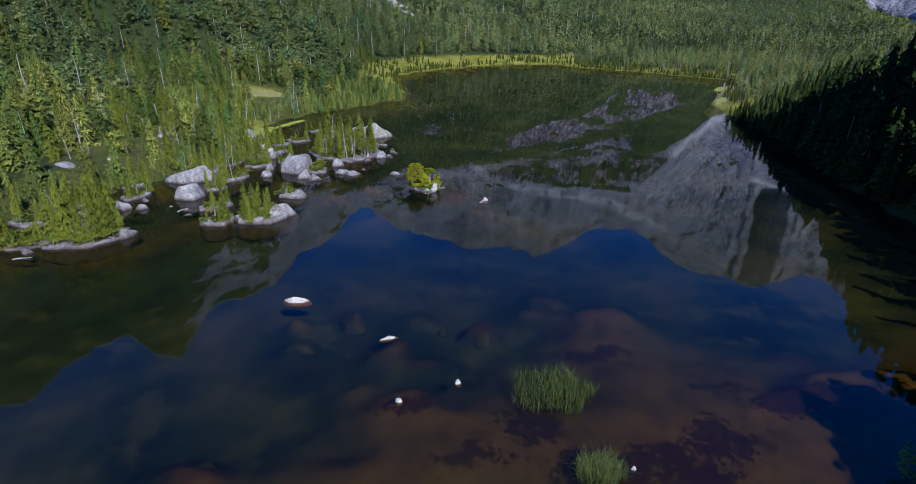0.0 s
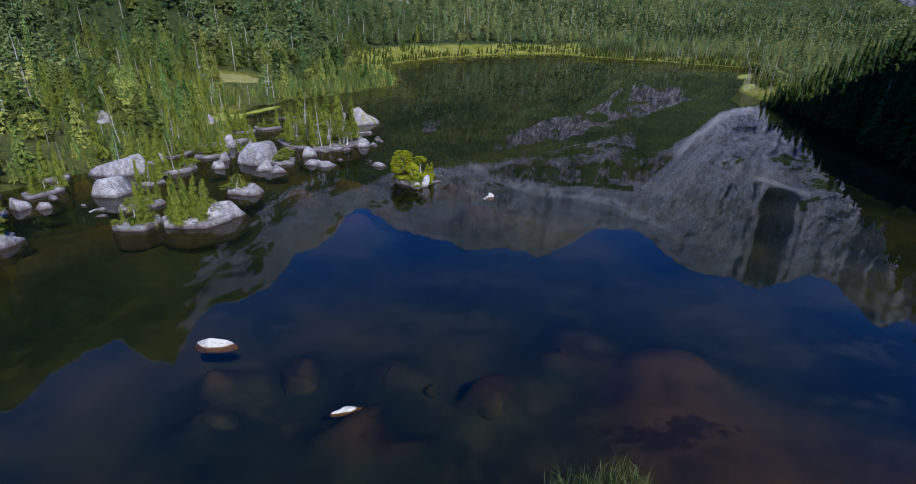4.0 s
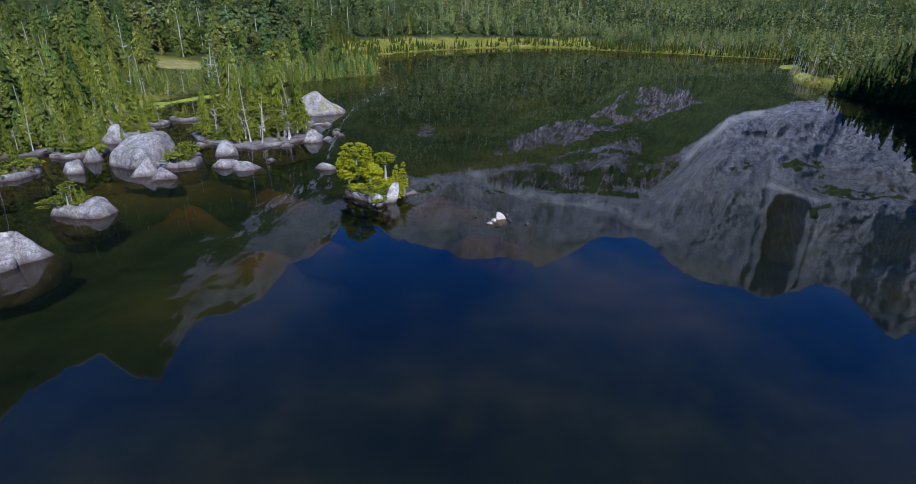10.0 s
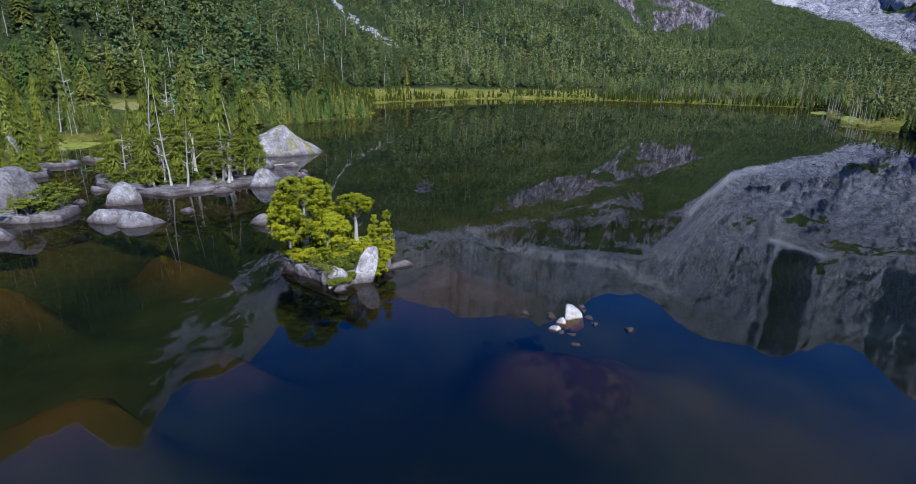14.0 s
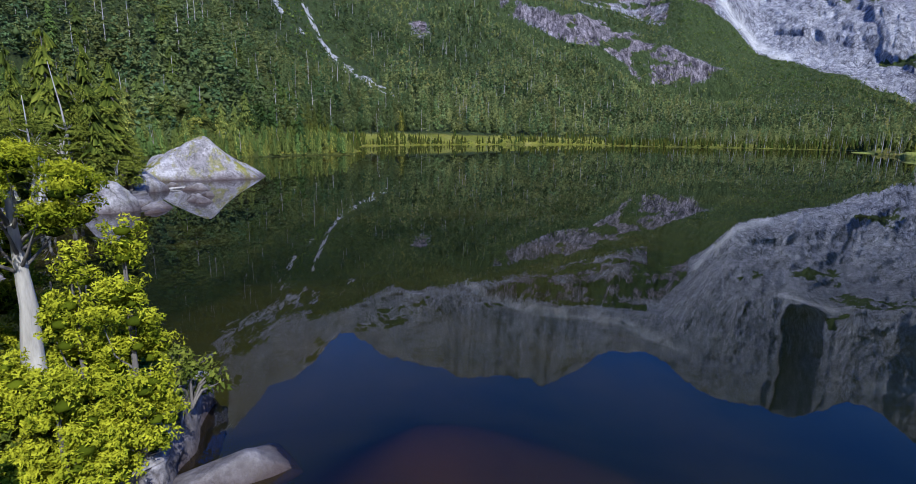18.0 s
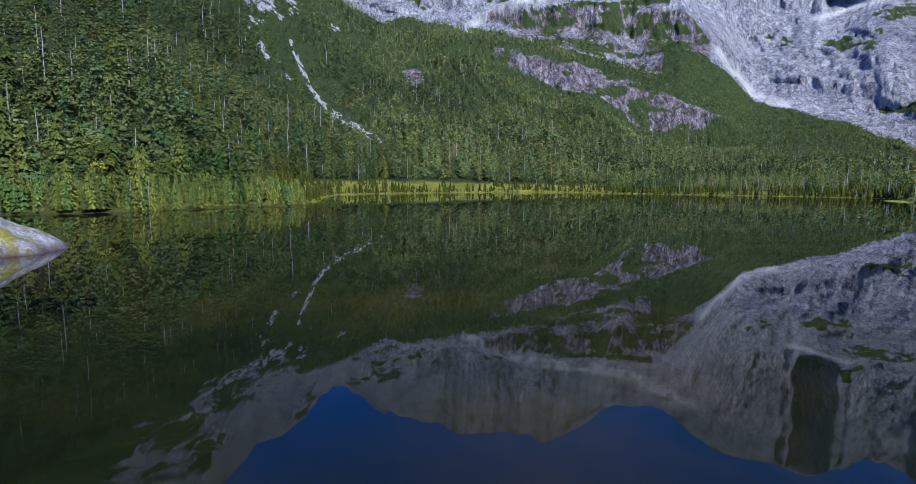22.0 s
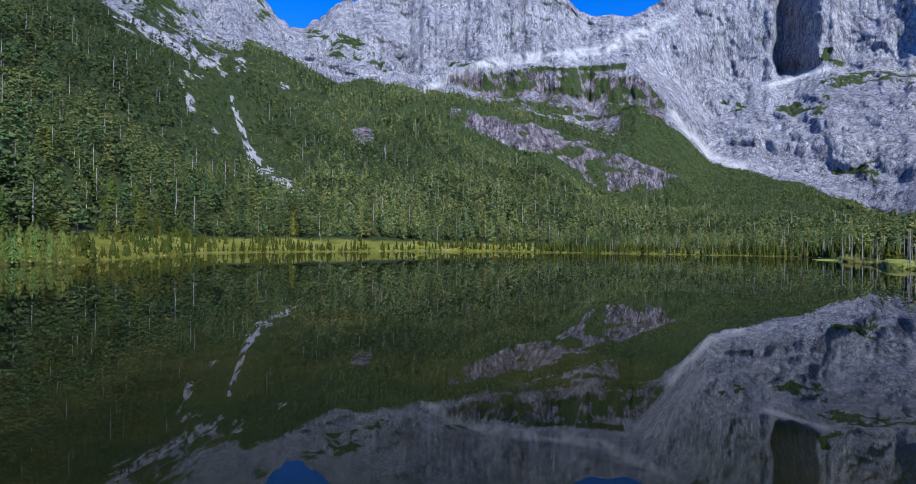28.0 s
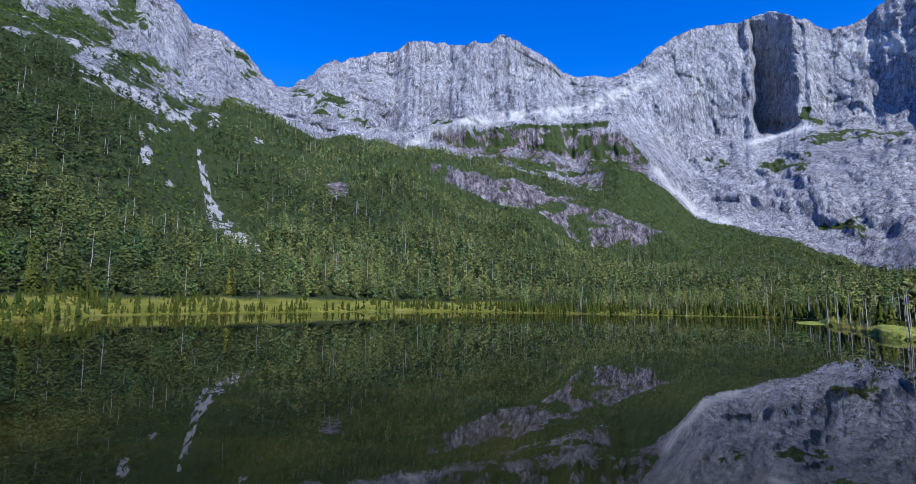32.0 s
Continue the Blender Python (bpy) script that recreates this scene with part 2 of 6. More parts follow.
    # Below water: brown silt colour, with the water's darkening painted in as well.
    silt = mathn(n, l, "MULTIPLY", mathn(n, l, "SUBTRACT", mathn(n, l, "MULTIPLY", big, 0.2), mathn(n, l, "ADD", z, 0.1)), 6.0, True)
    base = mixc(n, l, mathn(n, l, "MULTIPLY", silt, 0.85), base, (0.030, 0.022, 0.010))
    l.new(base, p.inputs["Base Color"])
    p.inputs["Roughness"].default_value = 0.85
    relief = mathn(n, l, "ADD", mathn(n, l, "MULTIPLY", stain, 1.6), mathn(n, l, "ADD", fine, mathn(n, l, "MULTIPLY", edge, 2.0)))
    bump(n, l, p, relief, 0.6, 0.10)
    return m


def make_white_rock():
    m, n, l, p = mat_new("bleached rock")
    fine = noise_node(n, l, 5.0, 6, 0.7)
    pale = ramp(n, l, fine, [(0.32, (0.12, 0.11, 0.09)), (0.44, (0.33, 0.32, 0.30)), (0.7, (0.50, 0.49, 0.46))])
    stain = mathn(n, l, "MULTIPLY", mathn(n, l, "SUBTRACT", 0.06, position_z(n, l)), 12.0, True)
    l.new(mixc(n, l, stain, pale, ramp(n, l, fine, [(0.35, (0.10, 0.045, 0.010)), (0.65, (0.24, 0.12, 0.025))])), p.inputs["Base Color"])
    p.inputs["Roughness"].default_value = 0.8
    bump(n, l, p, fine, 0.5, 0.05)
    return m


def make_leaves(name, dark, mid, light, through_light=0.25):
    m, n, l, p = mat_new(name)
    n.remove(p)
    g = n.new("ShaderNodeNewGeometry")
    o = n.new("ShaderNodeObjectInfo")
    tree = mathn(n, l, "ADD", attr(n, "tint"), mathn(n, l, "MULTIPLY", o.outputs["Random"], 0.35))
    v = mathn(n, l, "ADD", mathn(n, l, "MULTIPLY", tree, 0.86), mathn(n, l, "MULTIPLY", g.outputs["Random Per Island"], 0.1))
    c = ramp(n, l, v, [(0.1, dark), (0.5, mid), (0.9, light)])
    kin = ramp(n, l, attr(n, "kin"), [(0.50, (1, 1, 1)), (0.62, (0.72, 0.95, 1.15)), (0.76, (0.85, 1.02, 1.0)), (0.82, (1.18, 1.02, 0.9)), (0.93, (1.0, 0.9, 0.9))])
    c = mixc(n, l, 1.0, c, kin, "MULTIPLY")
    d, t, mx = n.new("ShaderNodeBsdfDiffuse"), n.new("ShaderNodeBsdfTranslucent"), n.new("ShaderNodeMixShader")
    l.new(c, d.inputs[0])
    l.new(c, t.inputs[0])
    mx.inputs[0].default_value = through_light
    l.new(d.outputs[0], mx.inputs[1])
    l.new(t.outputs[0], mx.inputs[2])
    l.new(mx.outputs[0], n["Material Output"].inputs["Surface"])
    return m


def make_bark(name, a, b):
    m, n, l, p = mat_new(name)
    f = noise_node(n, l, 5.0, 6, 0.7, (1, 1, 0.15))
    l.new(ramp(n, l, f, [(0.3, a), (0.7, b)]), p.inputs["Base Color"])
    p.inputs["Roughness"].default_value = 0.9
    bump(n, l, p, f, 0.6, 0.04)
    return m


def make_bed():
    m, n, l, p = mat_new("lake bed silt")
    z = position_z(n, l)
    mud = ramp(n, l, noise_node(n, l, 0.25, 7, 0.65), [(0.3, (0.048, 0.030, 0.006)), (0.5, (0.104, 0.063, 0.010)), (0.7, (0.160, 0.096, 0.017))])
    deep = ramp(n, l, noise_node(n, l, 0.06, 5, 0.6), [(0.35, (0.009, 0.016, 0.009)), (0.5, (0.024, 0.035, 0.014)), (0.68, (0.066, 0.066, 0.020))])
    g = n.new("ShaderNodeNewGeometry")
    xyz = n.new("ShaderNodeSeparateXYZ")
    l.new(g.outputs["Position"], xyz.inputs[0])
    near = mathn(n, l, "MULTIPLY", mathn(n, l, "SUBTRACT", 84.0, xyz.outputs["Y"]), 0.05, True)
    algae = mathn(n, l, "MULTIPLY", mathn(n, l, "SUBTRACT", noise_node(n, l, 0.2, 3, 0.6), 0.55), 9.0, True)
    deep = mixc(n, l, mathn(n, l, "MULTIPLY", mathn(n, l, "MULTIPLY", algae, near), 0.45), deep, (0.075, 0.078, 0.020))
    weed = noise_node(n, l, 0.22, 9, 0.75)
    mats = mathn(n, l, "ADD", noise_node(n, l, 1.1, 9, 0.8), mathn(n, l, "MULTIPLY", attr(n, "weed"), 0.22))
    wf = mathn(n, l, "ADD", mathn(n, l, "MULTIPLY", mathn(n, l, "SUBTRACT", mats, 0.615), 20.0, True), mathn(n, l, "MULTIPLY", mathn(n, l, "SUBTRACT", weed, 0.64), 18.0, True), True)
    mud = mixc(n, l, mathn(n, l, "MULTIPLY", wf, 0.95), mud, (0.030, 0.012, 0.009))
    red = mathn(n, l, "MULTIPLY", attr(n, "red"), mathn(n, l, "ADD", noise_node(n, l, 0.5, 5), 0.2), True)
    mud = mixc(n, l, mathn(n, l, "MULTIPLY", red, 0.7), mud, (0.085, 0.032, 0.012))
    # Deeper bed blends to dark: the water's loss of light put into colour.
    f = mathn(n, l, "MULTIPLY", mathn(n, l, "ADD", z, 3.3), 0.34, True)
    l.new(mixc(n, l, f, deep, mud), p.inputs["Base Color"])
    p.inputs["Roughness"].default_value = 1.0
    p.inputs["Specular IOR Level"].default_value = 0.0
    return m


def make_water():
    m, n, l, p = mat_new("lake water")
    n.remove(p)
    fr = n.new("ShaderNodeFresnel")
    fr.inputs["IOR"].default_value = 1.31
    tr, gl, df = n.new("ShaderNodeBsdfTransparent"), n.new("ShaderNodeBsdfGlossy"), n.new("ShaderNodeBsdfDiffuse")
    tr.inputs[0].default_value = (0.76, 0.71, 0.56, 1)
    gl.inputs["Color"].default_value = (0.87, 0.89, 0.96, 1)
    gl.inputs["Roughness"].default_value = 0.003
    df.inputs["Color"].default_value = (0.002, 0.005, 0.007, 1)
    body, mx = n.new("ShaderNodeMixShader"), n.new("ShaderNodeMixShader")
    body.inputs[0].default_value = 0.25
    l.new(tr.outputs[0], body.inputs[1])
    l.new(df.outputs[0], body.inputs[2])
    l.new(fr.outputs[0], mx.inputs[0])
    l.new(body.outputs[0], mx.inputs[1])
    l.new(gl.outputs[0], mx.inputs[2])
    b = n.new("ShaderNodeBump")
    b.inputs["Strength"].default_value, b.inputs["Distance"].default_value = 0.03, 0.008
    l.new(noise_node(n, l, 0.9, 3, 0.5), b.inputs["Height"])
    l.new(b.outputs[0], gl.inputs["Normal"])
    l.new(mx.outputs[0], n["Material Output"].inputs["Surface"])
    return m


WET_STONE = make_granite("dark wet stone", 0.4)
MOSSY_ROCK = make_granite("moss-streaked granite", 1.2, 0.505, 0.22)
LICHEN_ROCK = make_granite("lichen-whitened granite", 1.4)
TERRAIN, GRANITE, WHITE_ROCK, BED, WATER = make_terrain(), make_granite(), make_white_rock(), make_bed(), make_water()
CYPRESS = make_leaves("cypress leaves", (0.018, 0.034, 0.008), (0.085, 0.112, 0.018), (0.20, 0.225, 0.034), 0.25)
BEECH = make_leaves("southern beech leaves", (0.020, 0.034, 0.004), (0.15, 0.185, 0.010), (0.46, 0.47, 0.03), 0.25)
# Bluer than the bank forest: distance haze is put into these leaf colours.
HAZED_LEAVES = make_leaves("hazed slope forest leaves", (0.020, 0.032, 0.013), (0.098, 0.130, 0.047), (0.235, 0.262, 0.090), 0.12)
SCRUB_LEAVES = make_leaves("scrub leaves", (0.022, 0.042, 0.010), (0.085, 0.132, 0.030), (0.19, 0.245, 0.06), 0.1)
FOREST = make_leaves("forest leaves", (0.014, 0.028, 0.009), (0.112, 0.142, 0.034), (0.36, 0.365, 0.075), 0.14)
SEDGE = make_leaves("sedge", (0.15, 0.16, 0.035), (0.31, 0.295, 0.062), (0.48, 0.42, 0.13), 0.4)
REED = make_leaves("reed stems", (0.03, 0.05, 0.014), (0.075, 0.11, 0.03), (0.17, 0.20, 0.07))
BARK = make_bark("grey bark", (0.05, 0.045, 0.04), (0.20, 0.185, 0.17))
DEAD = make_bark("bleached dead wood", (0.16, 0.15, 0.145), (0.46, 0.45, 0.44))
PALE_BARK = make_bark("pale beech bark", (0.20, 0.19, 0.17), (0.52, 0.50, 0.46))
MARSH_LEAVES = make_leaves("marsh cypress leaves", (0.018, 0.030, 0.007), (0.055, 0.070, 0.014), (0.135, 0.135, 0.030), 0.2)

# ---------- numeric noise ----------
def hash3(ix, iy, iz):
    h = (ix * 374761393 + iy * 668265263 + iz * 1442695041) & 0xFFFFFFFF
    h = ((h ^ (h >> 13)) * 1274126177) & 0xFFFFFFFF
    return ((h ^ (h >> 16)) & 0xFFFF) / 65535.0


def vnoise(x, y, z):
    ix, iy, iz = (np.floor(a).astype(np.int64) for a in (x, y, z))
    fx, fy, fz = x - ix, y - iy, z - iz
    fx, fy, fz = (a * a * (3 - 2 * a) for a in (fx, fy, fz))
    total = 0
    for dx in (0, 1):
        for dy in (0, 1):
            for dz in (0, 1):
                w = (fx if dx else 1 - fx) * (fy if dy else 1 - fy) * (fz if dz else 1 - fz)
                total = total + w * hash3(ix + dx, iy + dy, iz + dz)
    return total * 2 - 1


def fbm(x, y, z, octaves=5, gain=0.5):
    total, amp, s = 0, 1.0, 1.0
    for k in range(octaves):
        total = total + amp * vnoise(x * s + 17.3 * k, y * s + 5.1 * k, z * s + 9.7 * k)
        amp, s = amp * gain, s * 2.03
    return total


def ridged(x, y, z, octaves=5):
    total, amp, s = 0, 1.0, 1.0
    for k in range(octaves):
        total = total + amp * (1 - 2 * np.abs(vnoise(x * s + 31.7 * k, y * s + 3.3 * k, z * s + 7.9 * k)))
        amp, s = amp * 0.5, s * 2.1
    return total


def mesh_np(name, verts, faces, material, attrs=None, smooth=False):
    """A mesh from arrays: verts (n, 3), faces (m, 3 or 4)."""
    me = bpy.data.meshes.new(name)
    verts, faces = np.asarray(verts, np.float32), np.asarray(faces, np.int32)
    k = faces.shape[1]
    me.vertices.add(len(verts))
    me.vertices.foreach_set("co", verts.ravel())
    me.loops.add(faces.size)
    me.loops.foreach_set("vertex_index", faces.ravel())
    me.polygons.add(len(faces))
    me.polygons.foreach_set("loop_start", np.arange(0, faces.size, k, dtype=np.int32))
    if smooth:
        me.polygons.foreach_set("use_smooth", np.ones(len(faces), bool))
    for key, value in (attrs or {}).items():
        a = me.attributes.new(key, "FLOAT", "POINT")
        a.data.foreach_set("value", np.asarray(value, np.float32))
    me.materials.append(material)
    me.update(calc_edges=True)
    return me


def part(name, me, parent, label=""):
    ob = new(name, me)
    ob.parent = parent
    return tagged(ob, label)


# ---------- plan of the valley: bearings (degrees, clockwise from +y), ranges and heights from the lake's middle ----------
MID = (47.0, 154.0)
SHORE = [(-180, 122), (-172, 132), (-165, 156), (-153, 172), (-135, 174), (-126, 158), (-120, 143), (-113, 112), (-108, 99), (-100, 99), (-94, 105),
         (-90, 108), (-82, 102), (-67, 93), (-56, 90), (-52, 88), (-46, 98), (-40, 113), (-34, 140), (-30, 157), (-18, 173), (-10, 190),
         (-3, 201), (5, 203), (10, 184), (22, 175), (33, 171), (37, 163), (38.5, 112), (42, 84), (46, 72), (60, 54), (92, 47), (120, 50),
         (140, 59), (152, 76), (165, 104), (180, 122)]
FOOT = [(-180, 170, 4), (-130, 190, 4), (-113, 150, 4), (-100, 165, 5), (-82, 190, 6), (-70, 190, 6), (-60, 155, 5), (-46, 140, 5), (-40, 165, 5), (-30, 200, 5), (-14, 218, 5),
        (4, 240, 4), (16, 330, 7), (33, 420, 11), (45, 420, 14), (52, 260, 12), (60, 90, 7), (92, 66, 8), (112, 62, 10), (125, 62, 10), (140, 72, 10), (160, 105, 6), (180, 150, 5)]
# Bearings 112-155: an unseen steep bluff added to shade the right bank.
SLOPE = [(-180, 330, 60), (-130, 330, 75), (-100, 300, 90), (-70, 270, 95), (-50, 290, 98), (-40, 320, 100), (-28, 366, 100), (-22, 360, 64), (-14, 400, 78),
         (0, 440, 76), (10, 505, 88), (20, 545, 62), (28, 565, 48), (33, 585, 48), (45, 520, 22), (60, 300, 60), (92, 180, 36), (104, 150, 38), (112, 106, 56), (125, 98, 68), (140, 112, 68), (155, 160, 50), (180, 330, 60)]
TREES = [(-180, 500, 160), (-100, 450, 200), (-60, 450, 195), (-45, 470, 200), (-39, 480, 208), (-34, 490, 208), (-27.7, 500, 184), (-24.5, 520, 180), (-21, 560, 204), (-18.6, 560, 202),
         (-15, 580, 198), (-11.3, 600, 185), (-6, 600, 189), (-2.4, 610, 186), (4.2, 620, 180), (9.4, 620, 162), (16.9, 640, 140), (20.6, 640, 166),
         (24.6, 650, 146), (27.7, 660, 104), (33.3, 660, 80), (36.9, 650, 70), (41, 600, 33), (44.3, 560, 28), (50, 540, 32), (60, 420, 120), (92, 340, 110), (140, 340, 90), (180, 500, 160)]
LEDGE = [(-180, 560, 220), (-60, 560, 280), (-40, 600, 300), (-28, 620, 245), (-18, 660, 225), (-6, 690, 235), (4, 700, 250), (12, 720, 262), (20, 760, 285), (26, 830, 262),
         (30, 880, 262), (34, 915, 258), (37.5, 915, 268), (41, 890, 245), (45, 870, 235), (50, 850, 230), (60, 560, 180), (92, 450, 140), (140, 450, 120), (180, 560, 220)]
CREST = [(-180, 700, 320), (-57, 720, 450), (-51.6, 740, 445), (-46.4, 740, 437), (-44.3, 740, 488), (-42.1, 740, 508), (-39.3, 740, 455), (-36.9, 740, 424),
         (-32.2, 740, 427), (-29.2, 760, 426), (-26, 760, 386), (-22.6, 770, 373), (-20, 780, 355), (-17.5, 790, 325), (-16.6, 800, 317), (-15.1, 800, 320),
         (-14, 800, 336), (-10.9, 800, 367), (-6.5, 800, 393), (-2.6, 790, 407), (1.4, 780, 406), (4.1, 770, 391), (6.4, 766, 403), (7.2, 766, 411), (8.1, 768, 419), (9.0, 770, 412), (10.1, 780, 402),
         (14, 820, 381), (16.2, 850, 374), (20.2, 870, 374), (22.7, 900, 402), (26.3, 950, 468), (29.6, 980, 495), (32.8, 990, 486), (35.3, 1010, 500),
         (37.2, 1020, 481), (39.8, 1020, 453), (41.6, 1030, 457), (43.3, 1030, 474), (47.3, 1030, 518), (49, 1000, 470), (54, 900, 420), (60, 760, 320), (92, 600, 200), (140, 600, 170), (180, 700, 320)]


# two cliff bands: bearing, place across the slope, half their height
CLIFF_LOW = [(-9, 2.4, 0.02), (-2, 2.55, 0.06), (4, 2.42, 0.17), (10, 2.2, 0.32), (17, 2.08, 0.32), (24, 2.05, 0.18), (27, 2.05, 0.02)]
CLIFF_HIGH = [(-2, 3.3, 0.02), (3, 3.4, 0.10), (10, 3.5, 0.16), (15, 3.5, 0.18), (21, 3.3, 0.16), (24, 3.2, 0.02)]
# lines on the valley side: bearing and rise over range from the lake's middle
WOOD_TOP = [(-39.5, 0.40), (-35, 0.38), (-30, 0.335), (-28, 0.319), (-25, 0.319), (-22.4, 0.343), (-21.4, 0.357), (-18, 0.345), (-15, 0.324), (-12.2, 0.297), (-8.8, 0.311), (-5, 0.306),
            (-2.4, 0.296), (1.5, 0.29), (4.2, 0.277), (7.4, 0.266), (10.6, 0.252), (13.8, 0.234), (16.9, 0.209), (18.7, 0.200), (19.1, 0.243), (20.6, 0.253), (22.9, 0.232), (25.1, 0.203),
            (27.2, 0.158), (28, 0.142), (30.3, 0.134), (33.3, 0.111), (35.6, 0.101), (37.8, 0.083), (39.8, 0.068), (40.6, 0.056), (44.3, 0.046)]
LOW_TOP = [(-1.4, 0.252), (0.6, 0.264), (4.2, 0.25), (7.4, 0.241), (10.6, 0.235), (13.2, 0.211), (16.9, 0.186), (19.8, 0.162), (22.7, 0.138), (25.2, 0.118)]
LOW_FOOT = [(-1.4, 0.24), (2.9, 0.226), (6.8, 0.19), (10.6, 0.176), (14.4, 0.143), (16.2, 0.105), (19.7, 0.093), (22.7, 0.101), (25.2, 0.115)]
HIGH_TOP = [(0.2, 0.335), (4.1, 0.324), (7.4, 0.333), (13.3, 0.337), (19.2, 0.338), (21.8, 0.297), (23.6, 0.25)]
HIGH_FOOT = [(0.2, 0.311), (4.2, 0.281), (7.4, 0.27), (10.6, 0.258), (14.4, 0.236), (18.7, 0.201), (23.6, 0.229)]
BENCH = [(-2.4, 0.298), (0.2, 0.325), (4.1, 0.351), (10.7, 0.359), (17.1, 0.365), (20.2, 0.389), (24.4, 0.404)]
FAN = [(24.3, 0.238), (25.4, 0.21), (27.3, 0.171), (29.1, 0.148), (30.6, 0.138)]
FIRN = [(32.8, 0.268), (34.2, 0.272), (35.9, 0.278), (37.4, 0.281)]
SLABS = [(-33.5, 0.359), (-31, 0.348), (-29.5, 0.339), (-28, 0.324), (-24.9, 0.314)]
UPPER_SLABS = [(-34.6, 0.408), (-31.2, 0.394)]
HIGH_SCREE = [(41, 0.405), (43.8, 0.391), (46, 0.37)]
SCREE = [(0.083, -17.9, 0.4), (0.10, -19.0, 1.1), (0.133, -21.3, 1.1), (0.174, -22.5, 0.32), (0.214, -23.1, 0.32), (0.244, -23.5, 0.28), (0.26, -23.6, 0.1)]
# green patches on bare rock, and bare rocks in the green: bearing, rise, half widths
GREEN = [(-11.4, 0.386, 0.7, 0.008), (-10.2, 0.377, 1.0, 0.009), (-10.8, 0.353, 1.2, 0.008), (-7.5, 0.346, 1.2, 0.010), (-7.4, 0.423, 0.6, 0.008), (-14.2, 0.39, 0.9, 0.005), (-29.2, 0.381, 2.6, 0.024),
         (-26.1, 0.336, 2.6, 0.012), (-30.5, 0.467, 1.5, 0.010), (-34.0, 0.43, 2.2, 0.022), (-20.2, 0.443, 0.7, 0.012), (-19, 0.408, 0.9, 0.008), (39.7, 0.262, 1.6, 0.010), (41.3, 0.256, 1.3, 0.007), (43, 0.248, 0.9, 0.007),
         (35, 0.223, 1.4, 0.007), (36.9, 0.226, 0.9, 0.007), (38.7, 0.116, 1.6, 0.005), (41.2, 0.115, 1.4, 0.008), (29.6, 0.245, 0.7, 0.008), (37.6, 0.305, 0.5, 0.010), (2.8, 0.344, 2.0, 0.005), (-6.2, 0.297, 2.0, 0.010)]
BARE = [(-28.1, 0.272, 0.6, 0.016), (-28.2, 0.238, 0.5, 0.012), (-22.6, 0.315, 0.6, 0.013), (-18.1, 0.288, 0.4, 0.012), (-26.8, 0.287, 0.5, 0.004), (-26.0, 0.196, 0.4, 0.004), (-24.3, 0.30, 0.3, 0.005)]


def line_at(rows, b, k=1):
    return np.interp(b, [q[0] for q in rows], [q[k] for q in rows])


def shore_range(b):
    return line_at(SHORE, b) + 2.2 * fbm(b * 0.35, b * 0 + 2.0, b * 0, 4)


def polar(x, y):
    dx, dy = x - MID[0], y - MID[1]
    return np.degrees(np.arctan2(dx, dy)), np.hypot(dx, dy)


def terrain_knots(b):
    """Ranges and heights of the six lines across the valley side, at bearings b."""
    r = [shore_range(b)] + [line_at(q, b) for q in (FOOT, SLOPE, TREES, LEDGE, CREST)]
    z = [b * 0.0] + [line_at(q, b, 2) for q in (FOOT, SLOPE, TREES, LEDGE, CREST)]
    rib = 14 * fbm(b * 0.45, b * 0 + 8.0, b * 0, 4)
    r[4] = r[4] + rib
    r[5] = r[5] + rib
    for k in range(1, 6):
        r[k] = np.maximum(r[k], r[k - 1] + 6)
    return r, z


def height_at(x, y):
    """Ground height and the place across the slope (0 shore .. 5 crest) at x, y."""
    x, y = np.asarray(x, float), np.asarray(y, float)
    b, rr = polar(x, y)
    r, z = terrain_knots(b)
    u, h = np.zeros_like(rr), np.zeros_like(rr)
    for k in range(5):
        f = np.clip((rr - r[k]) / (r[k + 1] - r[k]), 0, 1)
        u = u + f
        h = h + f * (z[k + 1] - z[k])
    past = np.clip(rr - r[5], 0, None)
    h = h - 0.9 * past
    h = h + np.clip((u - 4.8) / 0.2, 0, 1) * (1.6 * fbm(b * 1.1, b * 0 + 4, b * 0, 2) + 1.5 * ridged(b * 2.6, b * 0 + 6, b * 0, 4))
    amp = np.interp(u, [0, 0.5, 1, 2, 3, 3.5, 4, 4.7, 5], [0, 0.5, 1.5, 8, 9, 10, 7, 5, 2])
    n1 = fbm(x / 70, y / 70, x * 0, 5)
    h = h + amp * n1 + np.where((u > 0) & (u < 1.2), 0.35 * (1 + fbm(x / 6, y / 6, x * 0, 3)), 0)
    for rows, lift in ((CLIFF_LOW, 30), (CLIFF_HIGH, 24)):
        mid, half = line_at(rows, b), line_at(rows, b, 2)
        p = (u - mid) / half
        h = h + lift * np.clip(half * 8, 0.15, 1) * (np.clip(p * 1.4 + 0.5, 0, 1) - 0.5) * np.exp(-(p / 3) ** 2)
    crag = np.interp(u, [0, 2.0, 3, 3.3, 4, 4.6, 5], [0, 0.6, 1, 3.5, 4, 3, 0.8])
    h = h + crag * (ridged(x / 48, y / 48, h / 90, 5) * 0.6)
    return np.where(rr < r[0], -0.25 * (r[0] - rr), h), u, b, rr


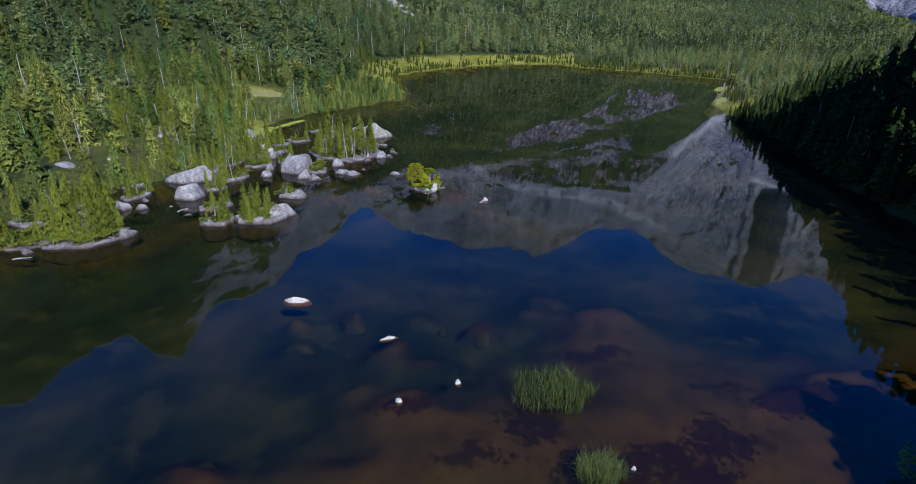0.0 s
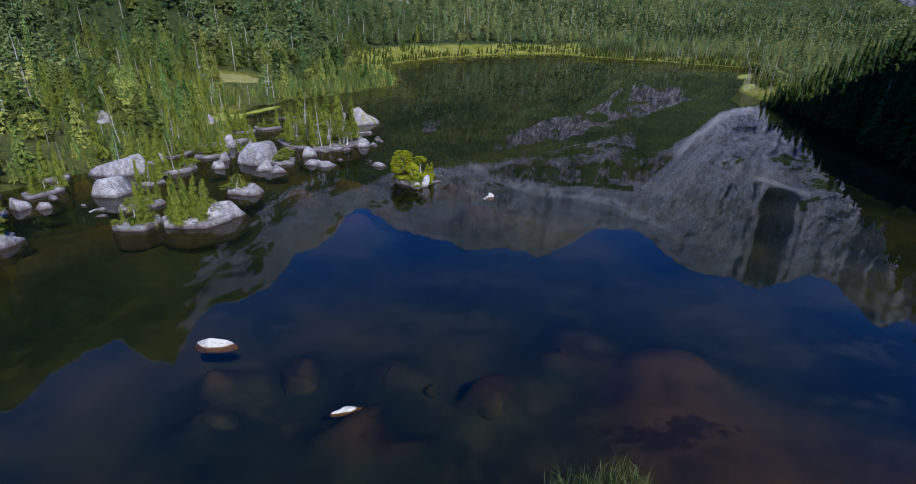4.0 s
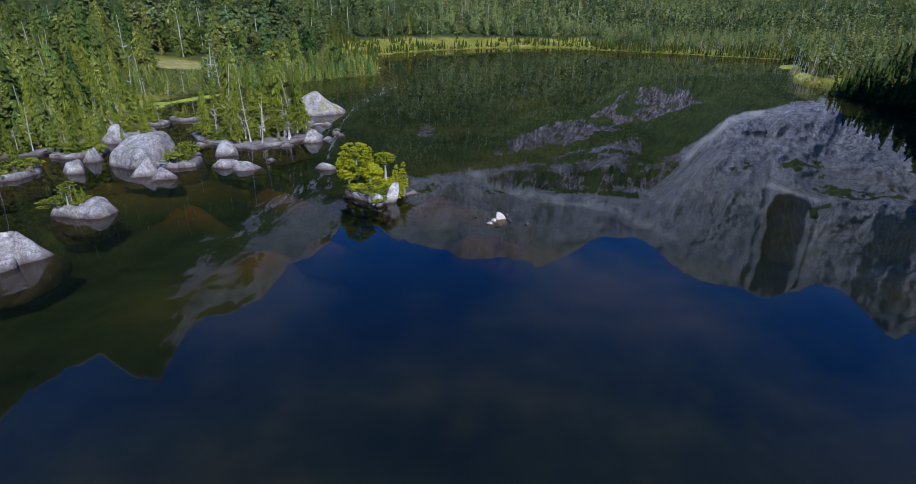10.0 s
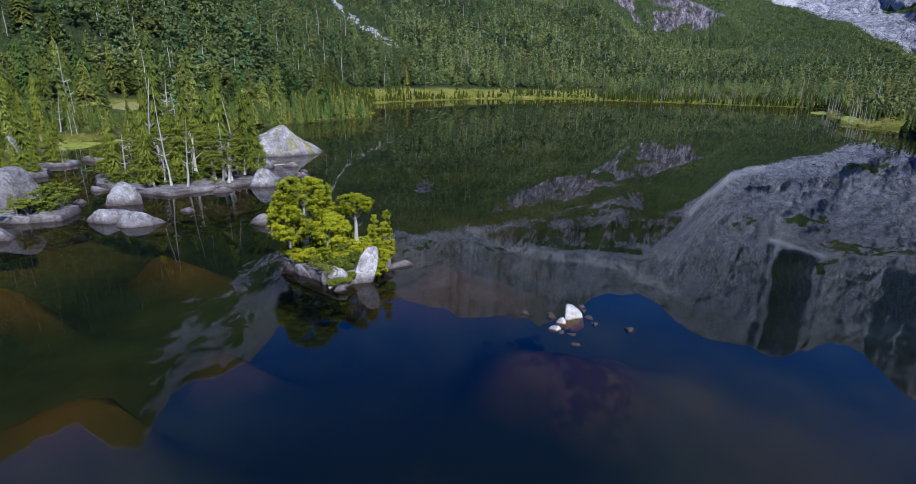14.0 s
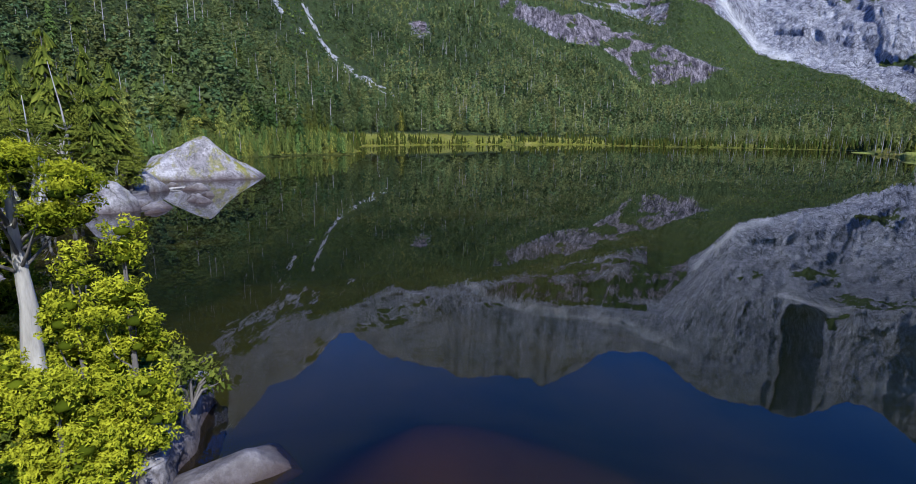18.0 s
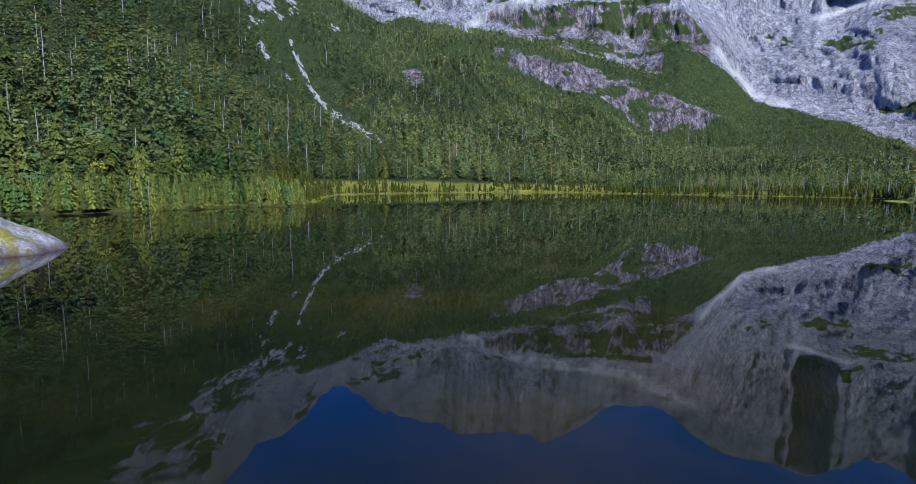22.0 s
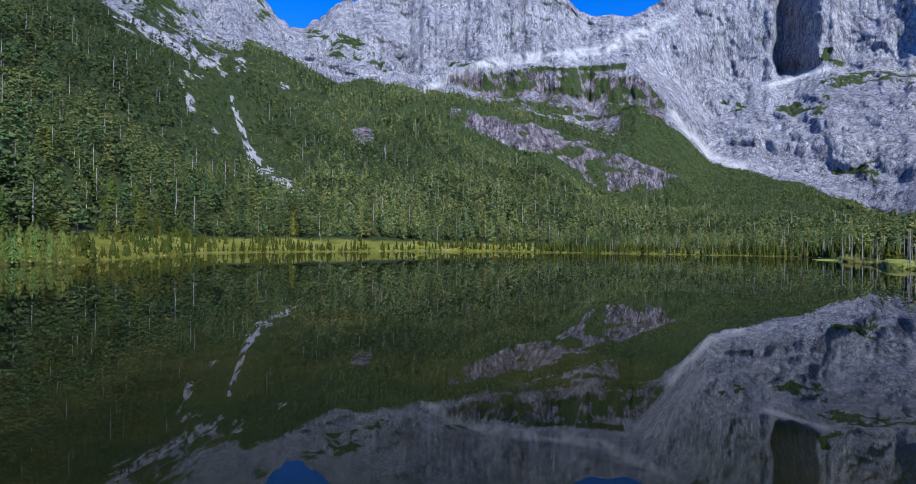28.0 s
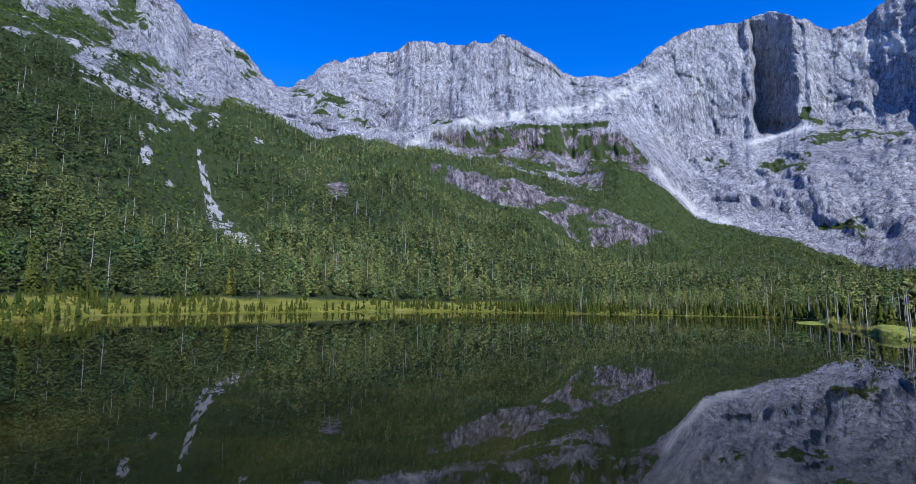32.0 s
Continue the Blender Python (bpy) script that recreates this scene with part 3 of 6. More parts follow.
# places on the slope, as ovals and strips in bearing and rise over range
def oval(b, e, b0, e0, db, de, turn=0.0):
    c, s = math.cos(turn), math.sin(turn)
    p, q = (b - b0) / db, (e - e0) / de
    return np.clip(1.6 - np.hypot(c * p + s * q, -s * p + c * q), 0, 1)


def strip(b, e, rows, half):
    ends = np.clip((b - rows[0][0]) / 0.6 + 1, 0, 1) * np.clip((rows[-1][0] - b) / 0.6 + 1, 0, 1)
    return np.clip(1.6 - np.abs(e - line_at(rows, b)) / half, 0, 1) * ends


def between(b, e, top, foot):
    inside = np.clip(np.minimum(line_at(top, b) - e, e - line_at(foot, b)) / 0.007 + 0.5, 0, 1)
    return inside * (b > top[0][0]) * (b < top[-1][0])


def low_wood(b, e):
    """Where shrubs stand in place of tall trees: a green gully, a steep green ramp and the foot of the great wall."""
    return np.clip(oval(b, e, -25.2, 0.225, 3.4, 0.075) + oval(b, e, 22.6, 0.20, 2.6, 0.045, -0.5) + 0.6 * (b > 24) * (e > 0.035) * (b < 46), 0, 1)


def covers(b, u, x, y, h, r):
    """Shares of forest cover, marsh, reddish cliff and pale scree."""
    e = (h - 4.2) / np.maximum(r, 1.0)
    wob, fine = fbm(x / 60, y / 60, h / 60, 4), fbm(x / 14, y / 14, h / 14, 3)
    ew = e + 0.005 * wob + 0.003 * fine
    valley = (b > -42) & (b < 50)
    cover = np.where(valley, np.clip((line_at(WOOD_TOP, b) - ew) / 0.006 + 0.5, 0, 1), np.clip((3.0 + 0.1 * wob - u) / 0.05 + 0.5, 0, 1))
    low, high = between(b, ew, LOW_TOP, LOW_FOOT), between(b, ew, HIGH_TOP, HIGH_FOOT)
    broken = np.clip(1.0 + 1.9 * fbm(x / 20, y / 20, h / 9, 4), 0, 1)
    red = oval(b, ew, -9.9, 0.211, 0.9, 0.017)
    cover = cover * (1 - np.clip(low * broken + red * broken, 0, 1))
    scrub = strip(b, ew, HIGH_TOP[1:5], 0.0038) + 0.8 * strip(b, ew, [(5, 0.277), (10, 0.272), (17, 0.235)], 0.006)
    frayed = fbm(x / 26, y / 26, h / 12, 4)
    bs, es = b + 1.1 * frayed, ew + 0.009 * fbm(x / 20, y / 20, h / 9 + 7, 3)
    for row in GREEN:
        scrub = np.maximum(scrub, oval(bs, es, *row))
    scrub = np.maximum(scrub, high * np.clip(5 * frayed - 0.9 + 1.2 * np.clip((b - 8) / 6, 0, 1), 0, 1))
    scrub = np.where((b < -40) | ((b < -30) & (ew > 0.37 + 0.02 * (b + 35))), np.maximum(scrub, np.clip((fbm(x / 50, y / 50, h / 30, 4) + np.interp(b, [-44, -41.5, -38, -30], [1.7, 0.6, -0.12, -0.3])) * 4, 0, 1) * (u < 4.97)), scrub)
    cover = np.maximum(cover, np.clip(scrub * np.where(b < -30, 1.05 + 0.6 * fine, 0.88 + 1.5 * fine), 0, 1))
    cover = np.maximum(cover, np.clip((-41.5 + 3 * wob - b) / 2.5, 0, 1) * (u < 4.97))
    rows = sorted(SCREE)
    mid, wide = np.interp(e, [q[0] for q in rows], [q[1] for q in rows]), np.interp(e, [q[0] for q in rows], [q[2] for q in rows])
    gully = np.clip(1.5 - np.abs(b - mid + 0.25 * wob) / wide, 0, 1) * (e > 0.08) * (e < 0.26)
    for row in BARE:
        gully = np.maximum(gully, oval(b, ew, *row))
    gully = np.maximum(gully, strip(b, ew, SLABS, 0.010))
    gully = np.maximum(gully, 0.7 * strip(b, ew, UPPER_SLABS, 0.007))
    gully = np.clip(gully * np.clip(0.5 + 2.6 * fbm(x / 4.5, y / 4.5, h / 4.5, 4), 0, 1), 0, 0.66)
    talus = 0.85 * strip(b, ew, FAN, 0.008) + 0.9 * strip(b, ew, BENCH, 0.009) + 0.8 * strip(b, ew, HIGH_SCREE, 0.010)
    talus = np.clip(talus * (0.8 + 0.9 * fine), 0, 1)
    talus = np.maximum(talus, strip(b, e + 0.001 * fine, FIRN, 0.0035))
    cover = cover * np.clip(1 - 1.4 * gully - talus, 0, 1)
    flat = np.interp(b, [-62, -50, -44, 8, 14, 40, 48, 52, 60], [0.25, 0.4, 1, 1, 0.7, 0.7, 0.9, 0.8, 0.1])
    marsh = np.clip((0.75 - u) / 0.12, 0, 1) * flat * np.where((b > 8) & (r > line_at(SHORE, b) + 22), 0.15, 1)
    meadow = np.exp(-(((x + 82) / 12) ** 2 + ((y - 204) / 9) ** 2)) + np.exp(-(((x + 63) / 10) ** 2 + ((y - 157) / 6) ** 2))
    marsh = np.clip(np.maximum(marsh, 1.6 * meadow), 0, 1)
    return cover, marsh, np.clip(0.85 * low + red + high * (0.85 + 0.9 * frayed), 0, 1), np.clip(0.95 * talus + 0.9 * gully, 0, 1)


# ---------- the valley sides ----------
VALLEY = {}


def build_valley():
    bs = np.concatenate([np.arange(-180, -130, 2.5), np.arange(-130, -62, 0.5), np.arange(-62, 54, 0.13), np.arange(54, 165, 0.8), np.arange(165, 180.1, 2.5)])
    r, z = terrain_knots(bs)
    fr = []
    for k, count in enumerate((14, 44, 60, 56, 76)):
        fr += [(k, q / count) for q in range(count)]
    ranges = [r[0] - 9, r[0] - 3]
    for k, q in fr:
        ranges.append(r[k] + q * (r[k + 1] - r[k]))
    for q in (0, 6, 18, 50, 120, 300):
        ranges.append(r[5] + q)
    R = np.stack(ranges, 1)
    B = np.repeat(bs[:, None], R.shape[1], 1)
    x, y = MID[0] + R * np.sin(np.radians(B)), MID[1] + R * np.cos(np.radians(B))
    h, u, _, _ = height_at(x.ravel(), y.ravel())
    x, y = x.ravel(), y.ravel()
    bb = B.ravel()
    # crags: push the bare wall in and out
    bare = np.clip((u - 2.95) / 0.2, 0, 1)
    warp = 7 * fbm(x / 40, y / 40, h / 40, 3)
    along, up = (x * 0.83 - y * 0.56 + warp), (h + 0.35 * x + warp)
    cell = lambda a, c, k: hash3(np.floor(a).astype(np.int64), np.floor(c).astype(np.int64), k + np.zeros(len(a), np.int64))
    block = 6.5 * cell(along / 34, up / 90, 3) + 4.2 * cell((along + 0.45 * up) / 15, (up - 0.3 * along) / 34, 5) + 1.6 * cell((along - 0.3 * up) / 6, up / 13, 9)
    relief = 16 * fbm(x / 130, y / 130, h / 90, 2) + 6 * ridged((along + 0.3 * up) / 52, up / 150, u * 0, 4) + 2.2 * ridged((along - 0.4 * up) / 17, up / 50, u * 0, 3) + 0.8 * ridged(x / 9, y / 9, h / 30, 3)
    # a rounded buttress stands out under the great wall, a gully falls beside it
    belly = np.clip(np.sin(np.pi * np.clip((u - 2.95) / 1.1, 0, 1)), 0, 1)
    form = -48 * np.exp(-((bb - 40) / 5.5) ** 2) * belly + 30 * np.exp(-((bb - 27.5) / 2.6) ** 2) * belly
    # the deep corner in the wall above the ledge
    edge = bb + 0.3 * fbm(h / 30, h * 0 + 1.0, u * 0, 4)
    corner = np.clip((edge - 33.4) / 0.25, 0, 1) * np.clip((37.2 - edge) / 3.6, 0, 1) * np.clip((u - 4.0) / 0.05, 0, 1)
    crag = bare * (block + relief)
    push = crag + form + 112 * corner
    h = h + (h - 4.2) * (112 * corner + 0.8 * crag * np.clip((u - 4.5) / 0.5, 0, 1)) / R.ravel()
    x = x + push * np.sin(np.radians(bb))
    y = y + push * np.cos(np.radians(bb))
    cover, marsh, rust, talus = covers(bb, u, x, y, h, R.ravel() + push)
    VALLEY.update(x=x, y=y, z=h, u=u, b=bb, cover=cover)
    nb, nr = R.shape
    i = np.arange(nb - 1)[:, None] * nr + np.arange(nr - 1)[None, :]
    faces = np.stack([i, i + nr, i + nr + 1, i + 1], -1).reshape(-1, 4)[:, ::-1]
    me = mesh_np("mountainside", np.stack([x, y, h], 1), faces, TERRAIN, dict(cover=cover, marsh=marsh, rust=rust, talus=talus), False)
    tagged(new("ground", me), "grey granite valley walls above forested slopes and marsh", "mountain", kind="structure")


build_valley()

# ---------- the lake ----------
# shoals on the bed: x, y, half widths, lift
SHALLOWS = [(47, 33, 14, 10, 3.2), (30, 32, 27, 18, 3.9), (4, 35, 11, 7, 1.9), (-6, 39, 5, 3.5, 2.6), (-22.5, 31, 4, 3.5, 3.6), (-9, 30, 9, 5, 2.2), (-8, 48.7, 2.2, 2.2, 3.2), (-20, 56.5, 2.2, 1.8, 3.2), (5.2, 94.2, 4, 3.8, 3.5),
            (-0.5, 103.5, 6.5, 4.5, 3.3), (18, 57, 6, 5, 2.4), (-13.8, 55.6, 2.0, 2.4, 2.6), (-5.5, 57, 3.4, 3.2, 2.0), (3, 53.6, 2.6, 2.4, 2.8), (10.6, 60, 2.2, 2.2, 1.6), (-18.6, 51.7, 2.4, 2, 2.0),
            (-7, 51.5, 2, 1.6, 2.4), (-4.3, 47.9, 2.2, 2, 2.2), (3.4, 54.8, 2, 2, 1.4), (-10, 43.6, 2.4, 2, 1.8), (-45, 86, 8, 5, 2.8), (-60, 75, 12, 8, 3.0), (-36, 110, 12, 8, 2.6),
            (-24.8, 99.4, 4, 1.3, 3.5), (-15.7, 89.4, 5, 1.2, 3.2), (-11.4, 94.7, 3, 1.4, 3.0), (-18, 105.6, 4, 1.5, 3.3), (-20, 120, 9, 8, 0.9), (-8, 121, 6, 5, 1.0), (12.7, 64.4, 2.4, 2, 1.5), (16, 49, 7, 6, 1.8), (-13, 112, 6, 4, 1.0)]
WEED = [(24, 34.5, 4.2, 3.0), (10.5, 42.5, 2.2, 1.6), (7.0, 36.6, 2.4, 2.8), (27.6, 43, 3.0, 1.2), (14.4, 48.4, 4.5, 1.3), (18, 32, 3.6, 2.2), (1.1, 53.2, 2.6, 1.8), (9.5, 41.5, 2.2, 2.6), (-4.6, 39, 2.8, 1.3), (17, 48.5, 4, 1.2), (14, 31, 6, 2.6), (36, 40, 7, 3), (4, 53, 2.4, 1.6), (5.0, 93.6, 3.2, 2.6), (20, 30, 5, 2), (1, 33, 4, 1.4), (-4.2, 47, 2.0, 1.2), (0.4, 48.9, 1.2, 0.9)]
RED = [(-22.5, 31, 3.4, 2.6), (-13.8, 55.4, 1.1, 1.6), (-24.8, 99.4, 3.4, 1.0), (-15.7, 89.4, 5, 1.0), (-11.4, 94.7, 2.6, 1.0), (-1, 104, 7, 3.6), (5, 95.5, 4, 3), (-7, 122, 6, 3), (-4.3, 47.9, 1.8, 1.6), (-18, 105.6, 3.6, 1.2), (-48, 88, 6, 1.5)]


def ovals(rows, x, y):
    out = x * 0
    x, y = x + 1.4 * fbm(x / 3, y / 3, x * 0 + 5, 4), y + 1.4 * fbm(x / 3, y / 3, x * 0 + 2, 4)
    for cx, cy, rx, ry in rows:
        out = np.maximum(out, np.clip(1.5 - np.hypot((x - cx) / rx, (y - cy) / ry), 0, 1))
    return out


def bed_height(x, y):
    b, r = polar(x, y)
    gap = np.clip(shore_range(b) - r, 0, None)
    # Bearings 42-150: steep drop added, its dark depth standing for tree shade.
    z = -np.clip(np.where((b > 42) & (b < 150), 1.2, 0.22) * gap, 0, 4.2)
    x, y = x + 1.5 * fbm(x / 5, y / 5, x * 0 + 3, 3), y + 1.5 * fbm(x / 5, y / 5, x * 0 + 8, 3)
    for cx, cy, rx, ry, lift in SHALLOWS:
        z = z + (0.8 if rx < 4 else 1.0) * lift * np.exp(-(((x - cx) / rx) ** 2 + ((y - cy) / ry) ** 2))
    z = z + 0.35 * fbm(x / 7, y / 7, x * 0, 4)
    return np.minimum(z, -0.28 + 0.08 * fbm(x / 3, y / 3, x * 0, 2)) - 0.15


def build_lake():
    xs, ys = np.concatenate([np.arange(-150, -30, 1.8), np.arange(-30, 60, 0.7), np.arange(60, 200, 1.8)]), np.concatenate([np.arange(-45, 20, 1.8), np.arange(20, 110, 0.7), np.arange(110, 380, 1.8)])
    X, Y = np.meshgrid(xs, ys, indexing="ij")
    Z = bed_height(X.ravel(), Y.ravel())
    n = len(ys)
    i = np.arange(len(xs) - 1)[:, None] * n + np.arange(n - 1)[None, :]
    faces = np.stack([i, i + n, i + n + 1, i + 1], -1).reshape(-1, 4)
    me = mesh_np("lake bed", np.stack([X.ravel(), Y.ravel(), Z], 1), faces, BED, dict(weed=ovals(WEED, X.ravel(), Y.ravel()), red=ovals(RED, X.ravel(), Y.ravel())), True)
    tagged(new("lake_bed", me), "brown silty lake bed with dark weed mats", "lake bed", kind="structure")
    me = mesh_np("water", [(-160, -55, 0), (210, -55, 0), (210, 390, 0), (-160, 390, 0)], [(0, 1, 2, 3)], WATER)
    tagged(new("water", me), "still dark lake water mirroring the mountains", "lake", kind="structure")


build_lake()

# ---------- foliage arrays ----------
rng = np.random.default_rng(7)


def unit(v):
    return v / np.maximum(np.linalg.norm(v, axis=-1, keepdims=True), 1e-9)


def leaf_tris(centres, out, size, rnd, droop=0.15, slim=0.42, face=None, loose=0.45):
    """One triangle a leaf spray, pointing outward; its face turned to the given side, loosely."""
    n = len(centres)
    d = out + 0.75 * rnd.normal(size=(n, 3)) - np.array([0, 0, droop])
    nrm = rnd.normal(size=(n, 3)) if face is None else unit(face) + loose * rnd.normal(size=(n, 3))
    nrm = unit(nrm)
    d = unit(d - np.sum(d * nrm, axis=1, keepdims=True) * nrm)
    side = np.cross(nrm, d)
    s = size * rnd.uniform(0.6, 1.3, (n, 1))
    v = np.stack([centres - 0.5 * s * d + slim * s * side, centres - 0.5 * s * d - slim * s * side, centres + 0.9 * s * d], 1).reshape(-1, 3)
    return v, np.arange(3 * n).reshape(-1, 3)


def small_ball():
    bm = bmesh.new()
    bmesh.ops.create_icosphere(bm, subdivisions=1, radius=1)
    out = np.array([v.co[:] for v in bm.verts]), np.array([[v.index for v in f.verts] for f in bm.faces])
    bm.free()
    return out


BALL = small_ball()
KNOB = (np.array([[1, 0, 0], [0, 1, 0], [-1, 0, 0], [0, -1, 0], [0, 0, 1], [0, 0, -1.0]]), np.array([[0, 1, 4], [1, 2, 4], [2, 3, 4], [3, 0, 4], [1, 0, 5], [2, 1, 5], [3, 2, 5], [0, 3, 5]]))


def tufted_crown(pads, per, h, radius, size, seed, low=0.2, pad=0.22, cone=False, tufts=10):
    """Cushions of foliage set apart round a stem, each one a heap of small round tufts."""
    rnd = np.random.default_rng(seed)
    cc = np.zeros((0, 3))
    bu, ba = (np.arange(max(pads // 14, 5)) + 0.5) / max(pads // 14, 5), rnd.uniform(0, 6.28) + 2.4 * np.arange(max(pads // 14, 5))
    be = radius * ((1 - bu) ** 0.8 if cone else np.sqrt(np.clip(1 - ((bu - 0.25) / 0.8) ** 2, 0.02, 1))) * 0.72
    boughs = np.stack([be * np.cos(ba), be * np.sin(ba), h * (low + (0.95 - low) * bu)], 1)
    for k in range(pads):
        u = rnd.uniform(0, 1, 10)
        env = (1 - u) ** 0.8 if cone else np.where(u < 0.3, 0.8 + 0.2 * u / 0.3, np.sqrt(np.clip(1 - ((u - 0.3) / 0.72) ** 2, 0, 1)))
        env = env * (1 + 0.16 * np.sin(7 * u + seed))
        q, t = np.sqrt(rnd.uniform(0.2, 1, 10)), rnd.uniform(0, 2 * np.pi, 10)
        c = np.stack([radius * env * q * np.cos(t), radius * env * q * np.sin(t), h * (low + (0.97 - low) * u)], 1)
        to = boughs[np.argmin(np.linalg.norm(c[:, None] - boughs[None], axis=2), axis=1)]
        c = to + (c - to) * 0.62
        gap = np.linalg.norm(c[:, None] - cc[None], axis=2).min(1) if len(cc) else np.ones(10)
        cc = np.concatenate([cc, c[[int(np.argmax(gap))]]])
    pr = pad * rnd.uniform(0.7, 1.25, pads)
    m = pads * tufts
    own = np.repeat(np.arange(pads), tufts)
    td = unit(rnd.normal(size=(m, 3)) + np.array([0, 0, 0.45]))
    td[:, 2] = np.abs(td[:, 2] + 0.1) - 0.1
    tc = cc[own] + td * pr[own][:, None] * np.array([0.85, 0.85, 0.5])
    tr = 0.38 * pr[own] * rnd.uniform(0.75, 1.25, m)
    pick = np.repeat(np.arange(m), per)
    n = len(pick)
    ld = unit(rnd.normal(size=(n, 3)) + np.array([0, 0, 0.35]))
    c = tc[pick] + ld * tr[pick][:, None] * rnd.uniform(0.6, 1.05, (n, 1))
    v, f = leaf_tris(c, ld, size, rnd, -0.2, 0.36, ld + np.array([0, 0, 0.4]), 0.5)
    # The tint carries shading: tuft and cushion tops light, undersides dark.
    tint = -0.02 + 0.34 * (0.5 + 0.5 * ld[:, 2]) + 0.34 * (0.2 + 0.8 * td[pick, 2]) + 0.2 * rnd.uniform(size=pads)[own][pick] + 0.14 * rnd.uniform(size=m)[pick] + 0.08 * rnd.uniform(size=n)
    # A near-black core in each cushion stands for its inner shade.
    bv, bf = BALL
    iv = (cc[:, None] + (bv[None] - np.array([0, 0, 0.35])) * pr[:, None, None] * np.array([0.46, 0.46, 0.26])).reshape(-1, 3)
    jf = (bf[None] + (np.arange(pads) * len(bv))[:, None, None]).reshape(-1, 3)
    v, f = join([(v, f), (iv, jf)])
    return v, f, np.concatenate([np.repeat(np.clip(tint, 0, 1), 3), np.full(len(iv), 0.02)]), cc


def conifer_crown(n, h, radius, size, seed, low=0.12, layers=11, power=0.8):
    """Whorls of branches up a stem, with sprays set along each branch."""
    rnd = np.random.default_rng(seed)
    per = 6
    k = layers * per
    lev = np.repeat(np.arange(layers), per)
    bu = np.clip((lev + 0.5 + 0.3 * rnd.normal(size=k)) / layers, 0.0, 0.985)
    ba = rnd.uniform(0, 2 * np.pi, k)
    bl = radius * (1 - bu) ** power * rnd.uniform(0.6, 1.2, k) + 0.012 * h
    weight = bl ** 1.3
    pick = rnd.choice(k, n, p=weight / weight.sum())
    t = np.sqrt(rnd.uniform(0.04, 1.0, n))
    r = bl[pick] * t
    a = ba[pick] + 0.28 * rnd.normal(size=n) / (0.4 + t)
    z = h * (low + (1 - low) * bu[pick]) - 0.28 * r + 0.22 * r * t + 0.018 * h * rnd.normal(size=n)
    c = np.stack([r * np.cos(a), r * np.sin(a), z], 1)
    out = np.stack([np.cos(a), np.sin(a), 0.3 + 0 * a], 1)
    v, f = leaf_tris(c, out, size * (0.7 + 0.45 * (1 - bu[pick]))[:, None], rnd, face=out * 0.9 + np.array([0, 0, 0.8]), loose=0.35)
    # Sprays darken towards the stem: inner shade put into the tint.
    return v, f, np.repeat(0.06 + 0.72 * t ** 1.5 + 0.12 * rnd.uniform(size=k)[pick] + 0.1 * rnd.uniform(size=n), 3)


def clump_crown(n, clumps, h, radius, size, seed, low=0.35, flat=0.45, spread=0.28):
    rnd = np.random.default_rng(seed)
    k = clumps
    u = rnd.uniform(0, 1, k)
    a = rnd.uniform(0, 2 * np.pi, k)
    env = np.sqrt(np.clip(1 - (2 * u - 0.75) ** 2 / 1.6, 0.08, 1))
    r = radius * env * np.sqrt(rnd.uniform(0.15, 1, k))
    cc = np.stack([r * np.cos(a), r * np.sin(a), h * (low + (1 - low) * u)], 1)
    size_k = rnd.uniform(0.6, 1.25, k)
    pick = rnd.integers(0, k, n)
    off = unit(rnd.normal(size=(n, 3))) * np.cbrt(rnd.uniform(0.1, 1, (n, 1)))
    off[:, 2] = off[:, 2] * flat
    c = cc[pick] + off * radius * spread * size_k[pick][:, None]
    out = off + np.array([0, 0, 0.45])
    v, f = leaf_tris(c, out, size, rnd, 0.0, face=off * np.array([1, 1, 1.6]) + np.array([0, 0, 0.5]))
    # Clump tops lighter, undersides and inside darker: self-shading painted into the leaf tint.
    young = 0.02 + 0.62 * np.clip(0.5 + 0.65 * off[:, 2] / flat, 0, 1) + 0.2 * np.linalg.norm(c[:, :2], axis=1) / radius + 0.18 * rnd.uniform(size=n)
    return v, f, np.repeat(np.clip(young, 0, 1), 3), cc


def tube(points, radii, sides=6):
    """A tapered tube along points: verts and quad faces."""
    pts = np.asarray(points, float)
    d = unit(np.gradient(pts, axis=0))
    ref = np.where(np.abs(d[:, 2:3]) > 0.9, np.array([[1.0, 0, 0]]), np.array([[0, 0, 1.0]]))
    s = unit(np.cross(d, ref))
    t = np.cross(d, s)
    ang = np.linspace(0, 2 * np.pi, sides, endpoint=False)
    v = (pts[:, None] + np.asarray(radii)[:, None, None] * (np.cos(ang)[None, :, None] * s[:, None] + np.sin(ang)[None, :, None] * t[:, None])).reshape(-1, 3)
    f = []
    for i in range(len(pts) - 1):
        for j in range(sides):
            f.append((i * sides + j, i * sides + (j + 1) % sides, (i + 1) * sides + (j + 1) % sides, (i + 1) * sides + j))
    return v, np.array(f)


def join(chunks):
    vs, fs, o = [], [], 0
    for v, f in chunks:
        vs.append(v)
        fs.append(f + o)
        o += len(v)
    return np.concatenate(vs), np.concatenate(fs)


